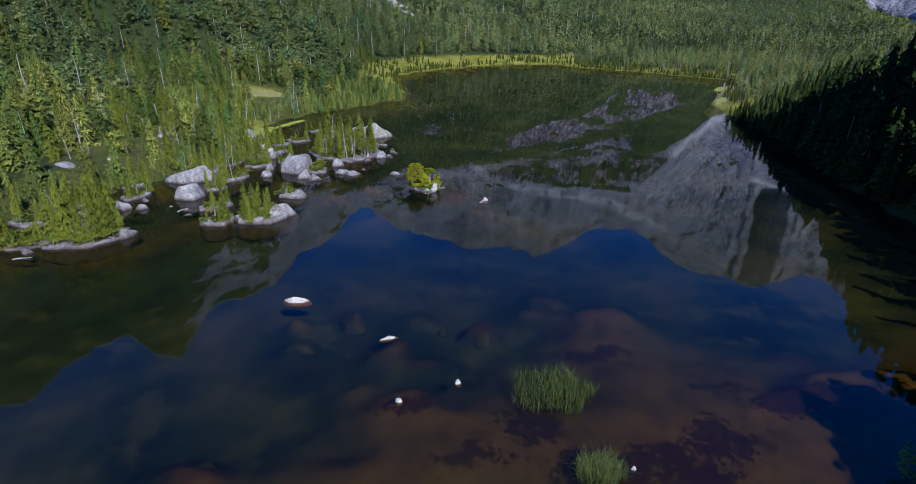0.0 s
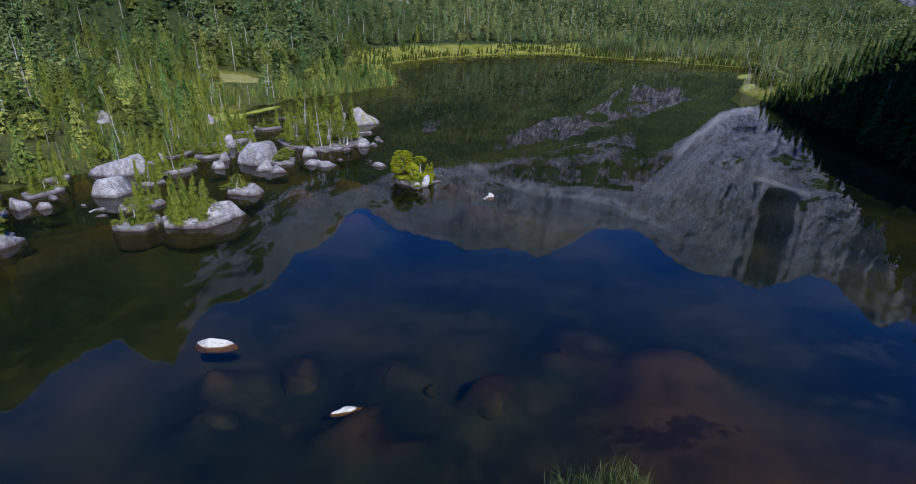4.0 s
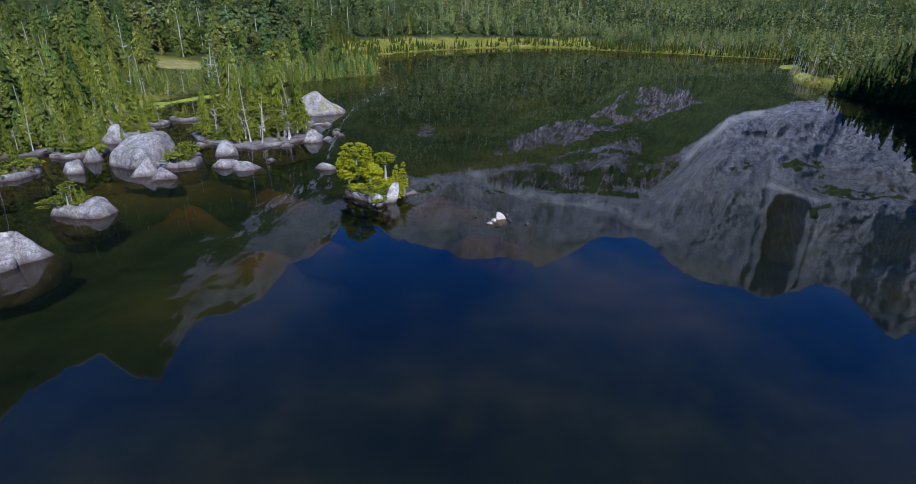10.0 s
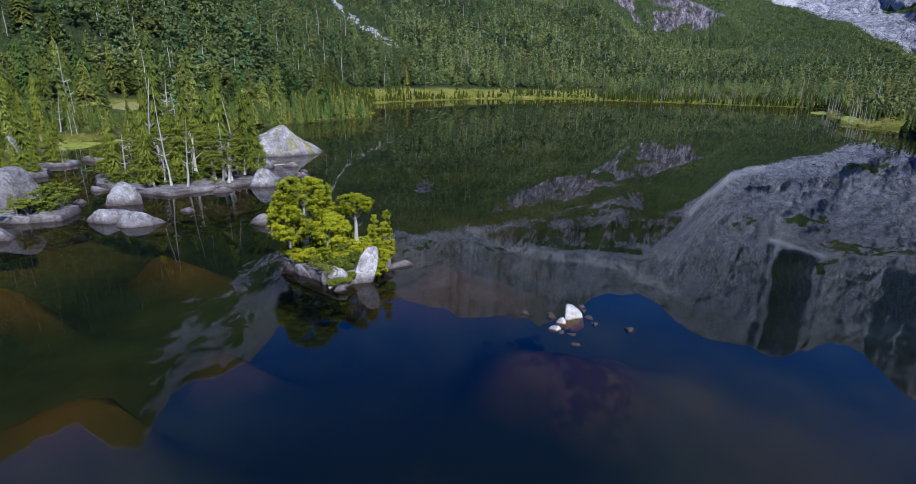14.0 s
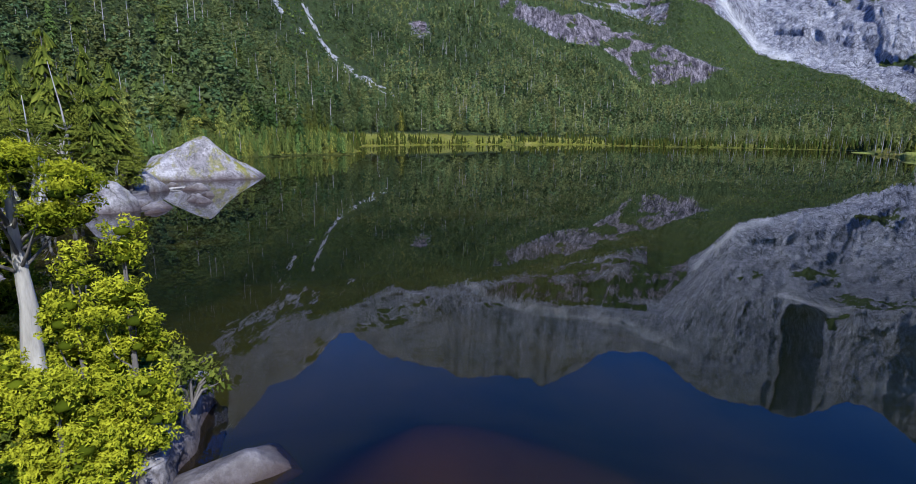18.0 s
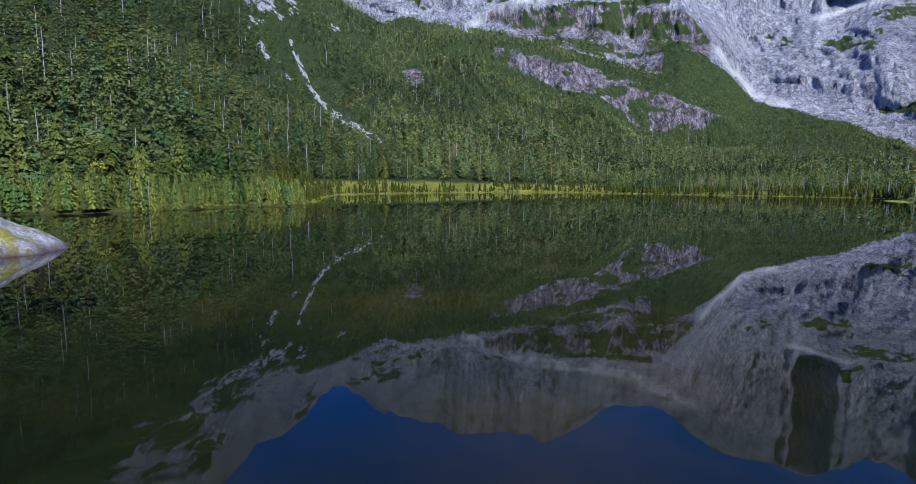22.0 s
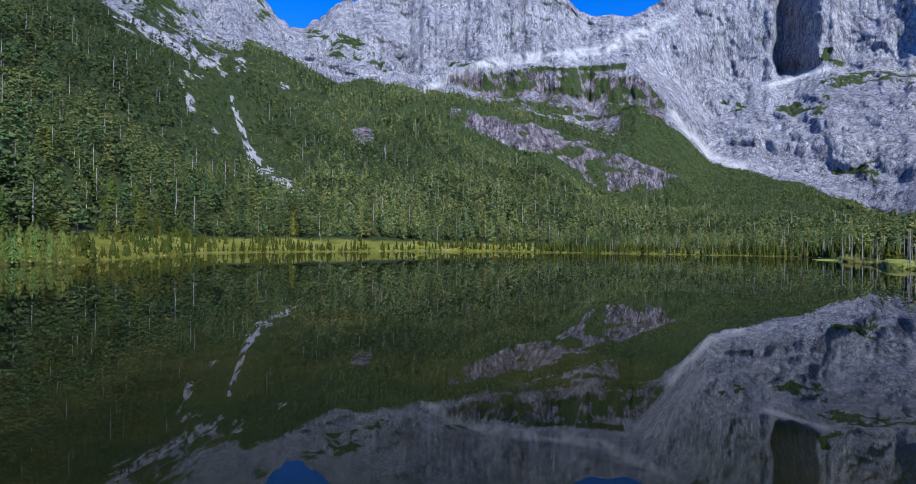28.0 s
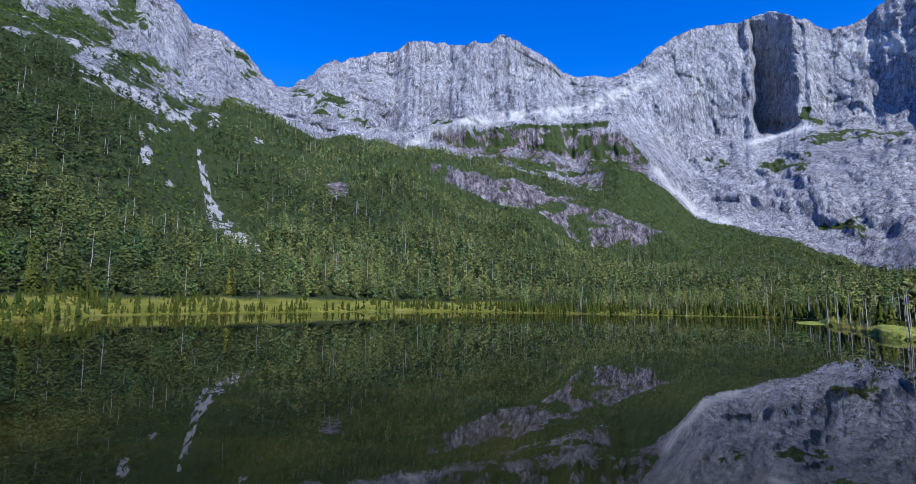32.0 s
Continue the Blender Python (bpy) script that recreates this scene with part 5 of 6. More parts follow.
BOULDERS = [  # x, y, half length, half width, height, turn, peak, label
    (-24.3, 147.1, 6.5, 3.5, 3.95, 24, 0.0, "large pale granite boulder peaked like a tent, streaked with moss"),
    (-29.0, 150.2, 2.6, 1.9, 2.2, 10, 0.3, "low rounded granite boulder beside a peaked one"),
    (-36.8, 112.8, 4.1, 3.2, 3.6, 20, 0.05, "big whale-backed granite boulder with pale flanks"),
    (-33.7, 107.7, 2.3, 1.9, 2.0, 12, 0.4, "sloping granite slab at the foot of a big boulder"),
    (-31.3, 106.7, 2.2, 1.5, 1.1, -5, 0.6, "low wedge of granite split off a big boulder"),
    (-39.6, 117.4, 2.8, 2.0, 2.9, 30, 0.3, ""),
    (-28.4, 117.2, 1.9, 1.5, 1.75, 0, 0.15, "smooth domed granite boulder at the water's edge"),
    (-26.0, 112.0, 2.2, 1.5, 1.0, -14, 0.35, "mossy granite boulder with a flat top"),
    (-23.6, 110.6, 2.3, 1.1, 0.95, 6, 0.35, "flat elongated granite boulder"),
    (-21.9, 114.6, 0.8, 0.6, 0.4, 0, 0.3, ""), (-13.9, 111.3, 1.7, 0.8, 0.75, -8, 0.2, "flat oblong granite rock alone in the lake"),
    (-57.0, 103.6, 5.7, 3.5, 3.3, 2, 0.15, "huge smooth granite boulder like a whale's back"),
    (-51.4, 95.0, 3.7, 3.0, 2.8, 8, 0.3, "cracked granite boulder with bushes on it"),
    (-51.5, 107.4, 1.65, 1.4, 2.9, 0, 0.3, "smooth upright pointed granite boulder"),
    (-42.1, 108.4, 1.9, 1.2, 1.4, 8, 0.4, ""), (-43.0, 113.0, 1.5, 1.3, 2.3, -10, 0.2, ""),
    (-45.6, 122.8, 2.0, 1.6, 2.5, 20, 0.3, ""), (-57.4, 142.8, 2.0, 1.6, 2.6, 0, 0.3, "rounded granite boulder beside a yellow bog"),
    (-53.5, 141.4, 1.6, 1.2, 1.4, 15, 0.4, ""), (-50.5, 130.5, 2.3, 1.4, 1.7, 12, 0.4, ""), (-47.0, 124.0, 2.6, 1.6, 1.6, -20, 0.4, ""),
    (-80.0, 102.2, 5.2, 3.4, 4.0, 20, 0.12, "long pale granite boulder under the trees"),
    (-75.6, 109.0, 2.6, 2.2, 3.2, -10, 0.2, ""), (-68.0, 106.6, 1.9, 1.4, 2.0, 20, 0.3, ""), (-60.6, 87.4, 1.8, 1.4, 1.6, 0, 0.2, "dark wet boulder in the trees' shade"),
    (-57.6, 87.6, 1.6, 0.9, 1.0, 18, 0.4, ""), (-59.0, 91.6, 1.2, 0.8, 0.7, 0, 0.3, ""), (-49.4, 87.4, 1.2, 0.6, 0.5, 8, 0.3, ""), (-48.0, 85.2, 1.0, 0.4, 0.35, 20, 0.3, ""),
    (-53.0, 88.9, 0.4, 0.35, 0.35, 0, 0.2, "small white stone standing in the water"), (-76.4, 132.5, 2.4, 1.9, 3.2, 0, 0.2, ""), (-78.5, 137.0, 2.8, 2.0, 4.2, 25, 0.2, ""),
    (-75.8, 124.5, 2.6, 1.8, 3.2, -15, 0.3, ""), (-84.0, 121.0, 3.0, 2.2, 3.0, 10, 0.2, ""), (-65.5, 113.0, 1.8, 1.5, 2.4, 0, 0.4, ""), (-90.0, 112.0, 3.0, 2.0, 2.6, 30, 0.2, ""),
    (-19.3, 125.4, 1.9, 1.3, 1.75, 10, 0.1, "lichen-spotted boulder at an islet's rocky end"), (-23.0, 135.2, 1.9, 1.5, 2.5, -8, 0.05, "square lichen-covered boulder at an islet's end"),
    (-17.0, 130.2, 0.9, 0.6, 0.7, 0, 0.3, ""), (-16.2, 129.4, 0.7, 0.5, 0.5, 30, 0.3, ""), (-20.1, 136.6, 1.5, 0.6, 0.75, 4, 0.2, "flat oblong rock before a tent-shaped boulder"), (-17.4, 132.9, 0.6, 0.4, 0.5, 0, 0.3, ""), (-17.5, 131.0, 0.6, 0.5, 0.5, 60, 0.3, ""),
    (-16.8, 125.2, 0.8, 0.6, 0.35, 50, 0.3, ""), (-22.2, 122.2, 1.3, 0.9, 0.7, 20, 0.3, ""), (-25.8, 121.6, 1.5, 0.7, 0.55, 0, 0.3, ""), (-22.6, 138.4, 1.2, 0.6, 0.6, -15, 0.3, ""), (-17.6, 126.6, 1.1, 0.7, 0.6, 6, 0.3, ""),
    (-33.6, 121.8, 1.2, 0.8, 0.6, 0, 0.3, ""), (-32.0, 116.9, 0.9, 0.6, 0.5, 0, 0.2, ""), (-64.6, 69.0, 1.4, 1.0, 0.8, 0, 0.3, ""), (-31.8, 95.0, 2.4, 1.6, 1.6, 28, 0.5, "smooth sloping granite slab at a small islet"),
]
for i, (x, y, sx, sy, sz, turn, peak, label) in enumerate(BOULDERS):
    boulder(x, y, sx, sy, sz * (0.72 if sx < 1.6 else 1), turn, 11 + i, label, crags=0.05 if sx > 2.5 else 0.1, peak=peak, level=5 if sx > 3 else 4 if sx > 1.3 else 3, cuts=5 if "smooth" in label or "whale" in label or "long" in label else 7, material=MOSSY_ROCK if i == 0 else None, hard=20 if i == 0 else 7 if "smooth" in label or "whale" in label or "long" in label else 13, tent=i == 0)
for x, y, sx, sy, sz, turn, label in ((5.3, 95.7, 0.6, 0.46, 0.66, 20, "white weathered rock standing in the lake"), (4.55, 95.1, 0.30, 0.22, 0.28, 0, "small pale stone beside a white rock"),
                                      (4.2, 94.4, 0.34, 0.2, 0.16, 10, "small pale stone beside a white rock"), (-20.7, 56.4, 1.85, 0.6, 0.7, 4, "long white rock floating above its brown foot"),
                                      (-7.9, 48.7, 1.15, 0.26, 0.34, 28, "narrow pointed white rock breaking the surface"), (0.0, 41.2, 0.36, 0.32, 0.4, 0, "small white stone on a brown shoal"),
                                      (-5.7, 38.4, 0.4, 0.36, 0.42, 0, "small white stone on a dark weedy shoal"), (14.8, 30.7, 0.3, 0.2, 0.3, 40, "small white stone among reeds")):
    boulder(x, y, sx, sy, sz, turn, int(50 + 7 * abs(x)), label, "rock", material=WHITE_ROCK, level=4, group="white rocks in the shallows", cuts=9, crags=0.09)
for x, y, sx, sy, top in ((-22.4, 31, 2.6, 2.0, -0.25), (-13.8, 55.6, 1.2, 1.6, -0.5), (3.0, 53.5, 1.6, 1.3, -0.4), (-1.8, 54.8, 0.6, 0.5, -0.6), (-5.6, 56.6, 1.3, 1.0, -0.8), (10.6, 60.1, 0.9, 1.0, -0.8), (-18.6, 51.6, 1.3, 1.0, -0.9),
                          (-7.0, 51.6, 1.0, 0.8, -0.6), (-10.2, 43.6, 1.4, 1.1, -0.9)):
    boulder(x, y, sx * 1.3, sy * 1.3, 0.8, 20 * x, int(80 + abs(x) * 3), "brown silt-covered boulder under the water", "sunken_boulder", top - 2.5, "sunken boulders", material=BED, level=3)

# ---------- living and dead trees near the water ----------
def finish_tree(name, label, category, group, trunk, crown, leaves, bark, extra=()):
    root = new(name)
    root.empty_display_size = 0.3
    tagged(root, label, category, group)
    part("trunk", mesh_np("trunk", *trunk, bark, None, True), root)
    if crown is not None:
        v, f, tint = crown
        part("crown", mesh_np("crown", v, f, leaves, dict(tint=tint)), root)
    for nm, vf, m, lab in extra:
        part(nm, mesh_np(nm, *vf, m, None, False), root, lab)
    return root


def bent_trunk(h, r, seed, sides=7, bend=0.05, tip=0.25):
    rnd = np.random.default_rng(seed)
    t = np.linspace(0, 1, 7)
    off = np.cumsum(rnd.normal(size=(7, 2)) * bend * h / 6, axis=0)
    pts = np.stack([off[:, 0], off[:, 1], t * h - 0.25], 1)
    rad = r * (1 - (1 - tip) * t)
    rad[0] *= 1.5
    return pts, rad


def cypress(seed, h, leaves, size, radius, label, layers=11):
    pts, rad = bent_trunk(h * 0.96, 0.02 * h + 0.03, seed, bend=0.02, tip=0.12)
    rnd = np.random.default_rng(seed)
    wood = [tube(pts, rad, 6)]
    for k in range(10):
        z, a = h * rnd.uniform(0.15, 0.8), rnd.uniform(0, 6.28)
        ln = radius * (1 - z / h) * 0.9
        wood.append(tube([(0, 0, z), (ln * 0.6 * math.cos(a), ln * 0.6 * math.sin(a), z + 0.02 * h), (ln * math.cos(a), ln * math.sin(a), z - 0.01 * h)], [0.012 * h * 0.5, 0.006 * h * 0.6, 0.004], 4))
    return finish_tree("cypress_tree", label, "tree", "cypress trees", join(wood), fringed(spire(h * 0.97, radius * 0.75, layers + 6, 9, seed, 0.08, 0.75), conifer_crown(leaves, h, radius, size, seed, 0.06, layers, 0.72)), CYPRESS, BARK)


def beech(seed, h, leaves, size, radius, label, low=0.30, clumps=30, flat=0.42, spread=0.24):
    # young is the leaf tint, with the clumps' shading in it.
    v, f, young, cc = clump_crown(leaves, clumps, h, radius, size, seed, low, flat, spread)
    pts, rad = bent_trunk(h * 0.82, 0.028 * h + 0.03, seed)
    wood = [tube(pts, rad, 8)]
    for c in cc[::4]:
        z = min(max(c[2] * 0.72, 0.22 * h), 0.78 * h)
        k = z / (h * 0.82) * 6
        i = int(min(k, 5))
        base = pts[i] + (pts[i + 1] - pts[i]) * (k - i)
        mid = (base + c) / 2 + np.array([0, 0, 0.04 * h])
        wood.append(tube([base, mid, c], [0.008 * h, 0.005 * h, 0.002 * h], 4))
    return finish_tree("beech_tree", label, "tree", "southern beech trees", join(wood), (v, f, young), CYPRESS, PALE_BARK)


def shrub(seed, h, leaves, size, radius, label):
    # young: per-leaf tint, painted shading included.
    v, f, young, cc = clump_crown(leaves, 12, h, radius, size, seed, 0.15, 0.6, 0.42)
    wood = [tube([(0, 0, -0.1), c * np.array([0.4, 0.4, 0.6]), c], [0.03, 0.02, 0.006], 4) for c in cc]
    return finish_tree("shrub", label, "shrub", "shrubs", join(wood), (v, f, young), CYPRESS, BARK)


def snag(seed, h, label):
    pts, rad = bent_trunk(h, 0.010 * h + 0.02, seed, bend=0.035, tip=0.15)
    rnd = np.random.default_rng(seed)
    root = finish_tree("dead_tree", label, "dead tree", "dead trees by the lake", tube(pts, rad, 7), None, None, DEAD)
    for k in range(9):
        z = h * rnd.uniform(0.35, 0.95)
        i = int(z / h * 6)
        a, ln = rnd.uniform(0, 6.28), h * rnd.uniform(0.04, 0.13)
        base = pts[min(i, 6)]
        part("branch", mesh_np("branch", *tube([base, base + np.array([0.6 * ln * math.cos(a), 0.6 * ln * math.sin(a), 0.2 * ln]), base + np.array([ln * math.cos(a), ln * math.sin(a), 0.55 * ln])], [0.03, 0.02, 0.006], 4), DEAD), root)
    return root


CYP = [cypress(300 + k, 6.0, 3300, 0.076, 1.15 + 0.2 * (k % 3), "yellow-green cypress growing on a rocky islet", 10) for k in range(6)]
BEE = [beech(320 + k, 5.0, 3900, 0.080, 1.5, "small layered southern beech growing on a rocky islet") for k in range(3)]
SHR = [shrub(340 + k, 1.3, 500, 0.11, 0.85, "dense low green shrub on a rocky islet") for k in range(3)]
SNG = [snag(360 + k, 5.0, "bleached dead tree trunk with broken branches") for k in range(3)]
USED = set()


def place(protos, x, y, z, scale, seed, wide=1.0):
    rnd = random.Random(seed)
    m = pose(x, y, z, rnd.uniform(-6, 6), rnd.uniform(-6, 6), rnd.uniform(0, 360)) @ Matrix.Diagonal((scale * wide * rnd.uniform(0.85, 1.4), scale * wide * rnd.uniform(0.85, 1.4), scale * rnd.uniform(0.8, 1.15), 1))
    ob = protos[rnd.randrange(len(protos))]
    if ob.name not in USED:
        USED.add(ob.name)
        ob.matrix_basis = m
        return ob
    return copy_thing(ob, m)


# ---------- islets ----------
def make_soil():
    m, n, l, p = mat_new("mossy soil")
    f = noise_node(n, l, 2.2, 7, 0.7)
    l.new(ramp(n, l, f, [(0.32, (0.02, 0.022, 0.008)), (0.46, (0.07, 0.075, 0.015)), (0.58, (0.14, 0.13, 0.03)), (0.72, (0.26, 0.23, 0.17))]), p.inputs["Base Color"])
    p.inputs["Roughness"].default_value = 0.95
    bump(n, l, p, f, 0.8, 0.12)
    return m


SOIL = make_soil()


def mossy(root, cap, count, lo, hi, label):
    """Small plants all over the soil of an islet."""
    v = np.array([q.co[:] for q in cap.vertices])
    v = v[v[:, 2] > 0.3 * v[:, 2].max()]
    p = v[rng.integers(0, len(v), count)] + rng.normal(size=(count, 3)) * np.array([0.12, 0.12, 0.0]) - np.array([0, 0, 0.02])
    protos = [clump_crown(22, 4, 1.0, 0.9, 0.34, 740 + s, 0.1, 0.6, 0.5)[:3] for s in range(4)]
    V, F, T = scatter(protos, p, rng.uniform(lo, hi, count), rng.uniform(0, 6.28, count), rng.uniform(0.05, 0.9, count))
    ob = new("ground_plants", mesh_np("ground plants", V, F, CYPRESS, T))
    ob.matrix_basis = root.matrix_basis
    tagged(ob, label, "plants", kind="stuff")


def ledge_mesh(rx, ry, top, seed):
    """A low flat rock cut by straight joints, its flanks falling steeply into the lake."""
    v, f = ico(4)
    rnd = np.random.default_rng(seed)
    p = v * np.array([rx * 1.25, ry * 1.25, 1.0])
    rough = 1 + 0.12 * fbm(v[:, 0] * 2.2 + seed, v[:, 1] * 2.2, v[:, 2] * 2.2, 4) + 0.08 * ridged(v[:, 0] * 4 + seed, v[:, 1] * 4, v[:, 2] * 3, 3)
    p[:, 2] = np.clip(v[:, 2] * 2.2, -1, 1) + 0.3 * np.clip(v[:, 2], 0, 1)
    p[:, 2] *= np.where(p[:, 2] > 0, top * rough, 2.6)
    for k in range(6):
        a = 2 * np.pi * (k + rnd.uniform(-0.25, 0.25)) / 6
        nx, ny = math.cos(a) / rx, math.sin(a) / ry
        size = math.hypot(nx, ny)
        reach = rnd.uniform(0.86, 1.04) / size - 0.28 * p[:, 2] + 0.16 * fbm(p[:, 0] * 1.2 + seed, p[:, 1] * 1.2, p[:, 2] * 1.6, 4)
        over = np.clip((p[:, 0] * nx + p[:, 1] * ny) / size - reach, 0, None)
        p[:, 0] -= over * nx / size
        p[:, 1] -= over * ny / size
    return mesh_np("ledge", p, f, GRANITE, None, True)


def islet(x, y, rx, ry, turn, h, seed, label, trees, bare=0.0):
    """A rock platform with a mossy cap and its plants; trees: (kind, how many, scale low, scale high)."""
    root = new("islet", ledge_mesh(rx * (0.93 if rx > 4.4 else 1), ry * (0.93 if rx > 4.4 else 1), h * (0.22 if rx > 4.4 else 0.5), seed))
    root.matrix_basis = pose(x, y, 0, 0, 0, turn)
    tagged(root, label, "islet", "rocky islets")
    cap = boulder_mesh(rx * 0.86, ry * 0.86, h, seed + 1, 0.1, 5, 4, (-0.25 * bare, 0), SOIL)
    part("moss_cap", cap, root, "mossy soil with low plants")
    mossy(root, cap, int(18 * rx * ry), 0.25, 0.6, "low mossy plants covering a rocky islet")
    rnd = random.Random(seed)
    c, s = math.cos(radians(turn)), math.sin(radians(turn))
    for kind, count, lo, hi in trees:
        for k in range(count):
            a, q = rnd.uniform(0, 6.283), math.sqrt(rnd.uniform(0.0, 0.85))
            lx, ly = rx * 0.92 * q * math.cos(a) * (1 - bare * 0.5) - rx * bare * 0.4, ry * 0.92 * q * math.sin(a)
            place(kind, x + c * lx - s * ly, y + s * lx + c * ly, h * (0.78 - 0.55 * q ** 3), rnd.uniform(lo, hi), seed * 100 + len(USED) + k + int(lo * 37), 0.8 if kind is CYP else 1.0)
    return root


islet(-34.6, 84.3, 4.2, 3.1, 24, 1.2, 401, "long rocky islet with a bare granite tail and small trees", [(CYP, 13, 0.3, 1.05), (BEE, 3, 0.4, 0.7), (SHR, 16, 0.4, 1.0), (SNG, 3, 0.6, 0.9)], 0.2)
boulder(-31.3, 85.6, 3.7, 2.1, 2.5, 62, 402, "bare sloping granite end of an islet", peak=0.5, level=5, cuts=4)
islet(-41.4, 82.2, 2.6, 2.2, 45, 0.9, 403, "small rocky islet overgrown with shrubs", [(BEE, 2, 0.4, 0.6), (SHR, 9, 0.5, 1.0), (CYP, 4, 0.3, 1.0)])
islet(-44.8, 89.0, 2.9, 1.7, 42, 0.9, 405, "small granite islet with a few young trees", [(CYP, 3, 0.4, 0.75), (BEE, 2, 0.4, 0.6), (SHR, 5, 0.7, 1.1)])
islet(-33.4, 96.2, 2.1, 1.7, 20, 1.3, 407, "small rock islet crowned by a bushy tree", [(BEE, 3, 0.5, 0.75), (SHR, 6, 0.8, 1.3), (CYP, 2, 0.4, 0.6)])
islet(-58.6, 74.6, 6.0, 4.2, 25, 1.5, 409, "wooded islet with tall slim trees and a pale rock end", [(CYP, 28, 0.6, 1.8), (BEE, 5, 0.6, 1.1), (SHR, 34, 0.6, 1.5), (SNG, 5, 0.8, 1.5)])
boulder(-53.6, 75.6, 2.0, 1.5, 1.5, 30, 410, "pale granite block at the end of a wooded islet", peak=0.4, level=4)
islet(-67.5, 72.0, 4.5, 3.0, 5, 0.8, 411, "low shrubby islet near the bank", [(SHR, 24, 0.9, 1.7), (CYP, 6, 0.5, 0.9), (BEE, 2, 0.4, 0.6)])
islet(-48.0, 106.0, 3.6, 1.9, 55, 0.9, 413, "low islet of shrubs between boulders", [(SHR, 12, 0.7, 1.4), (CYP, 4, 0.35, 0.8), (SNG, 1, 0.7, 0.9)])
islet(-32.2, 112.6, 2.4, 2.4, 0, 0.8, 415, "clump of shrubs against a big boulder", [(SHR, 9, 1.0, 1.7), (BEE, 3, 0.45, 0.65)])
islet(-28.4, 128.9, 9.0, 8.9, 20, 1.4, 417, "large islet thick with cypress and beech trees", [(CYP, 32, 0.7, 1.7), (BEE, 46, 0.8, 1.55), (SHR, 50, 0.9, 1.8), (SNG, 12, 0.6, 1.1)])
islet(-44.0, 140.0, 3.0, 2.0, 10, 0.7, 419, "tiny islet with a few slim trees", [(CYP, 4, 0.5, 0.9), (SHR, 4, 0.6, 1.0)])
islet(-43.0, 152.0, 2.2, 1.4, 0, 0.6, 421, "tiny shrubby islet of low rocks", [(SHR, 5, 0.6, 1.0), (CYP, 2, 0.4, 0.6)])
islet(-46.5, 128.0, 3.2, 2.4, 30, 0.8, 423, "shrub-covered rocks near the bank", [(CYP, 4, 0.5, 1.0), (SHR, 8, 0.7, 1.3)])
islet(-55.0, 117.0, 5.0, 3.5, 10, 1.0, 425, "wooded rocks at the bank", [(CYP, 9, 0.6, 1.2), (BEE, 4, 0.5, 0.9), (SHR, 9, 0.7, 1.4), (SNG, 3, 0.7, 1.0)])
for k, (x, y, rx, ry, turn) in enumerate(((-46.5, 116.0, 3.2, 2.0, 20), (-40.5, 119.5, 2.8, 2.0, 10), (-57.5, 110.5, 4.0, 2.4, 0), (-66.5, 100.5, 3.6, 2.4, 30), (-70.5, 89.5, 4.0, 2.6, 20),
                                            (-63.5, 84.5, 3.0, 2.0, 10), (-49.0, 99.3, 2.0, 1.2, 40), (-48.0, 135.5, 2.8, 1.8, 0), (-62.0, 94.0, 3.0, 1.8, 60), (-52.0, 122.5, 3.4, 2.2, 15), (-72.0, 80.5, 3.6, 2.4, 0))):
    islet(x, y, rx, ry, turn, 0.7, 600 + 3 * k, "low mossy rocks between boulders, thick with young trees and shrubs", [(CYP, 5, 0.5, 1.2), (BEE, 2, 0.5, 0.9), (SHR, 7, 0.6, 1.3), (SNG, 1, 0.5, 0.9)])

# the islet that the way passes close by: a wedge of rock with finer leaves
def wedge(size, top, seed, material, grow=0.0, crags=0.1):
    """A low rock whose plan is cut by straight edges, its bow towards the open lake."""
    v, f = ico(5)
    p = v * np.array([size, size, 1.0])
    p[:, 2] = np.clip(v[:, 2] * 1.9, -1, 1) * top + 0.25 * top * np.clip(v[:, 2], 0, 1)
    rough = 1 + crags * fbm(v[:, 0] * 2.2 + seed, v[:, 1] * 2.2, v[:, 2] * 2.2, 4) + 0.5 * crags * ridged(v[:, 0] * 4 + seed, v[:, 1] * 4, v[:, 2] * 3, 3)
    p[:, :2] *= rough[:, None]
    p[:, 2] *= np.where(p[:, 2] > 0, rough, 1.3)
    batter = -0.22 * p[:, 2]
    for nx, ny, d in ((-0.644, -0.765, 2.14), (0.815, -0.58, 2.5), (0.05, 1.0, 2.7), (-0.95, 0.3, 3.1), (0.97, 0.25, 3.0)):
        over = np.clip(p[:, 0] * nx + p[:, 1] * ny - (d + grow + batter + 0.10 * fbm(p[:, 0] * 1.5 + seed, p[:, 1] * 1.5, p[:, 2] * 2.5, 4)), 0, None)
        p[:, 0] -= over * nx
        p[:, 1] -= over * ny
    return mesh_np("wedge", p, f, material, None, True)


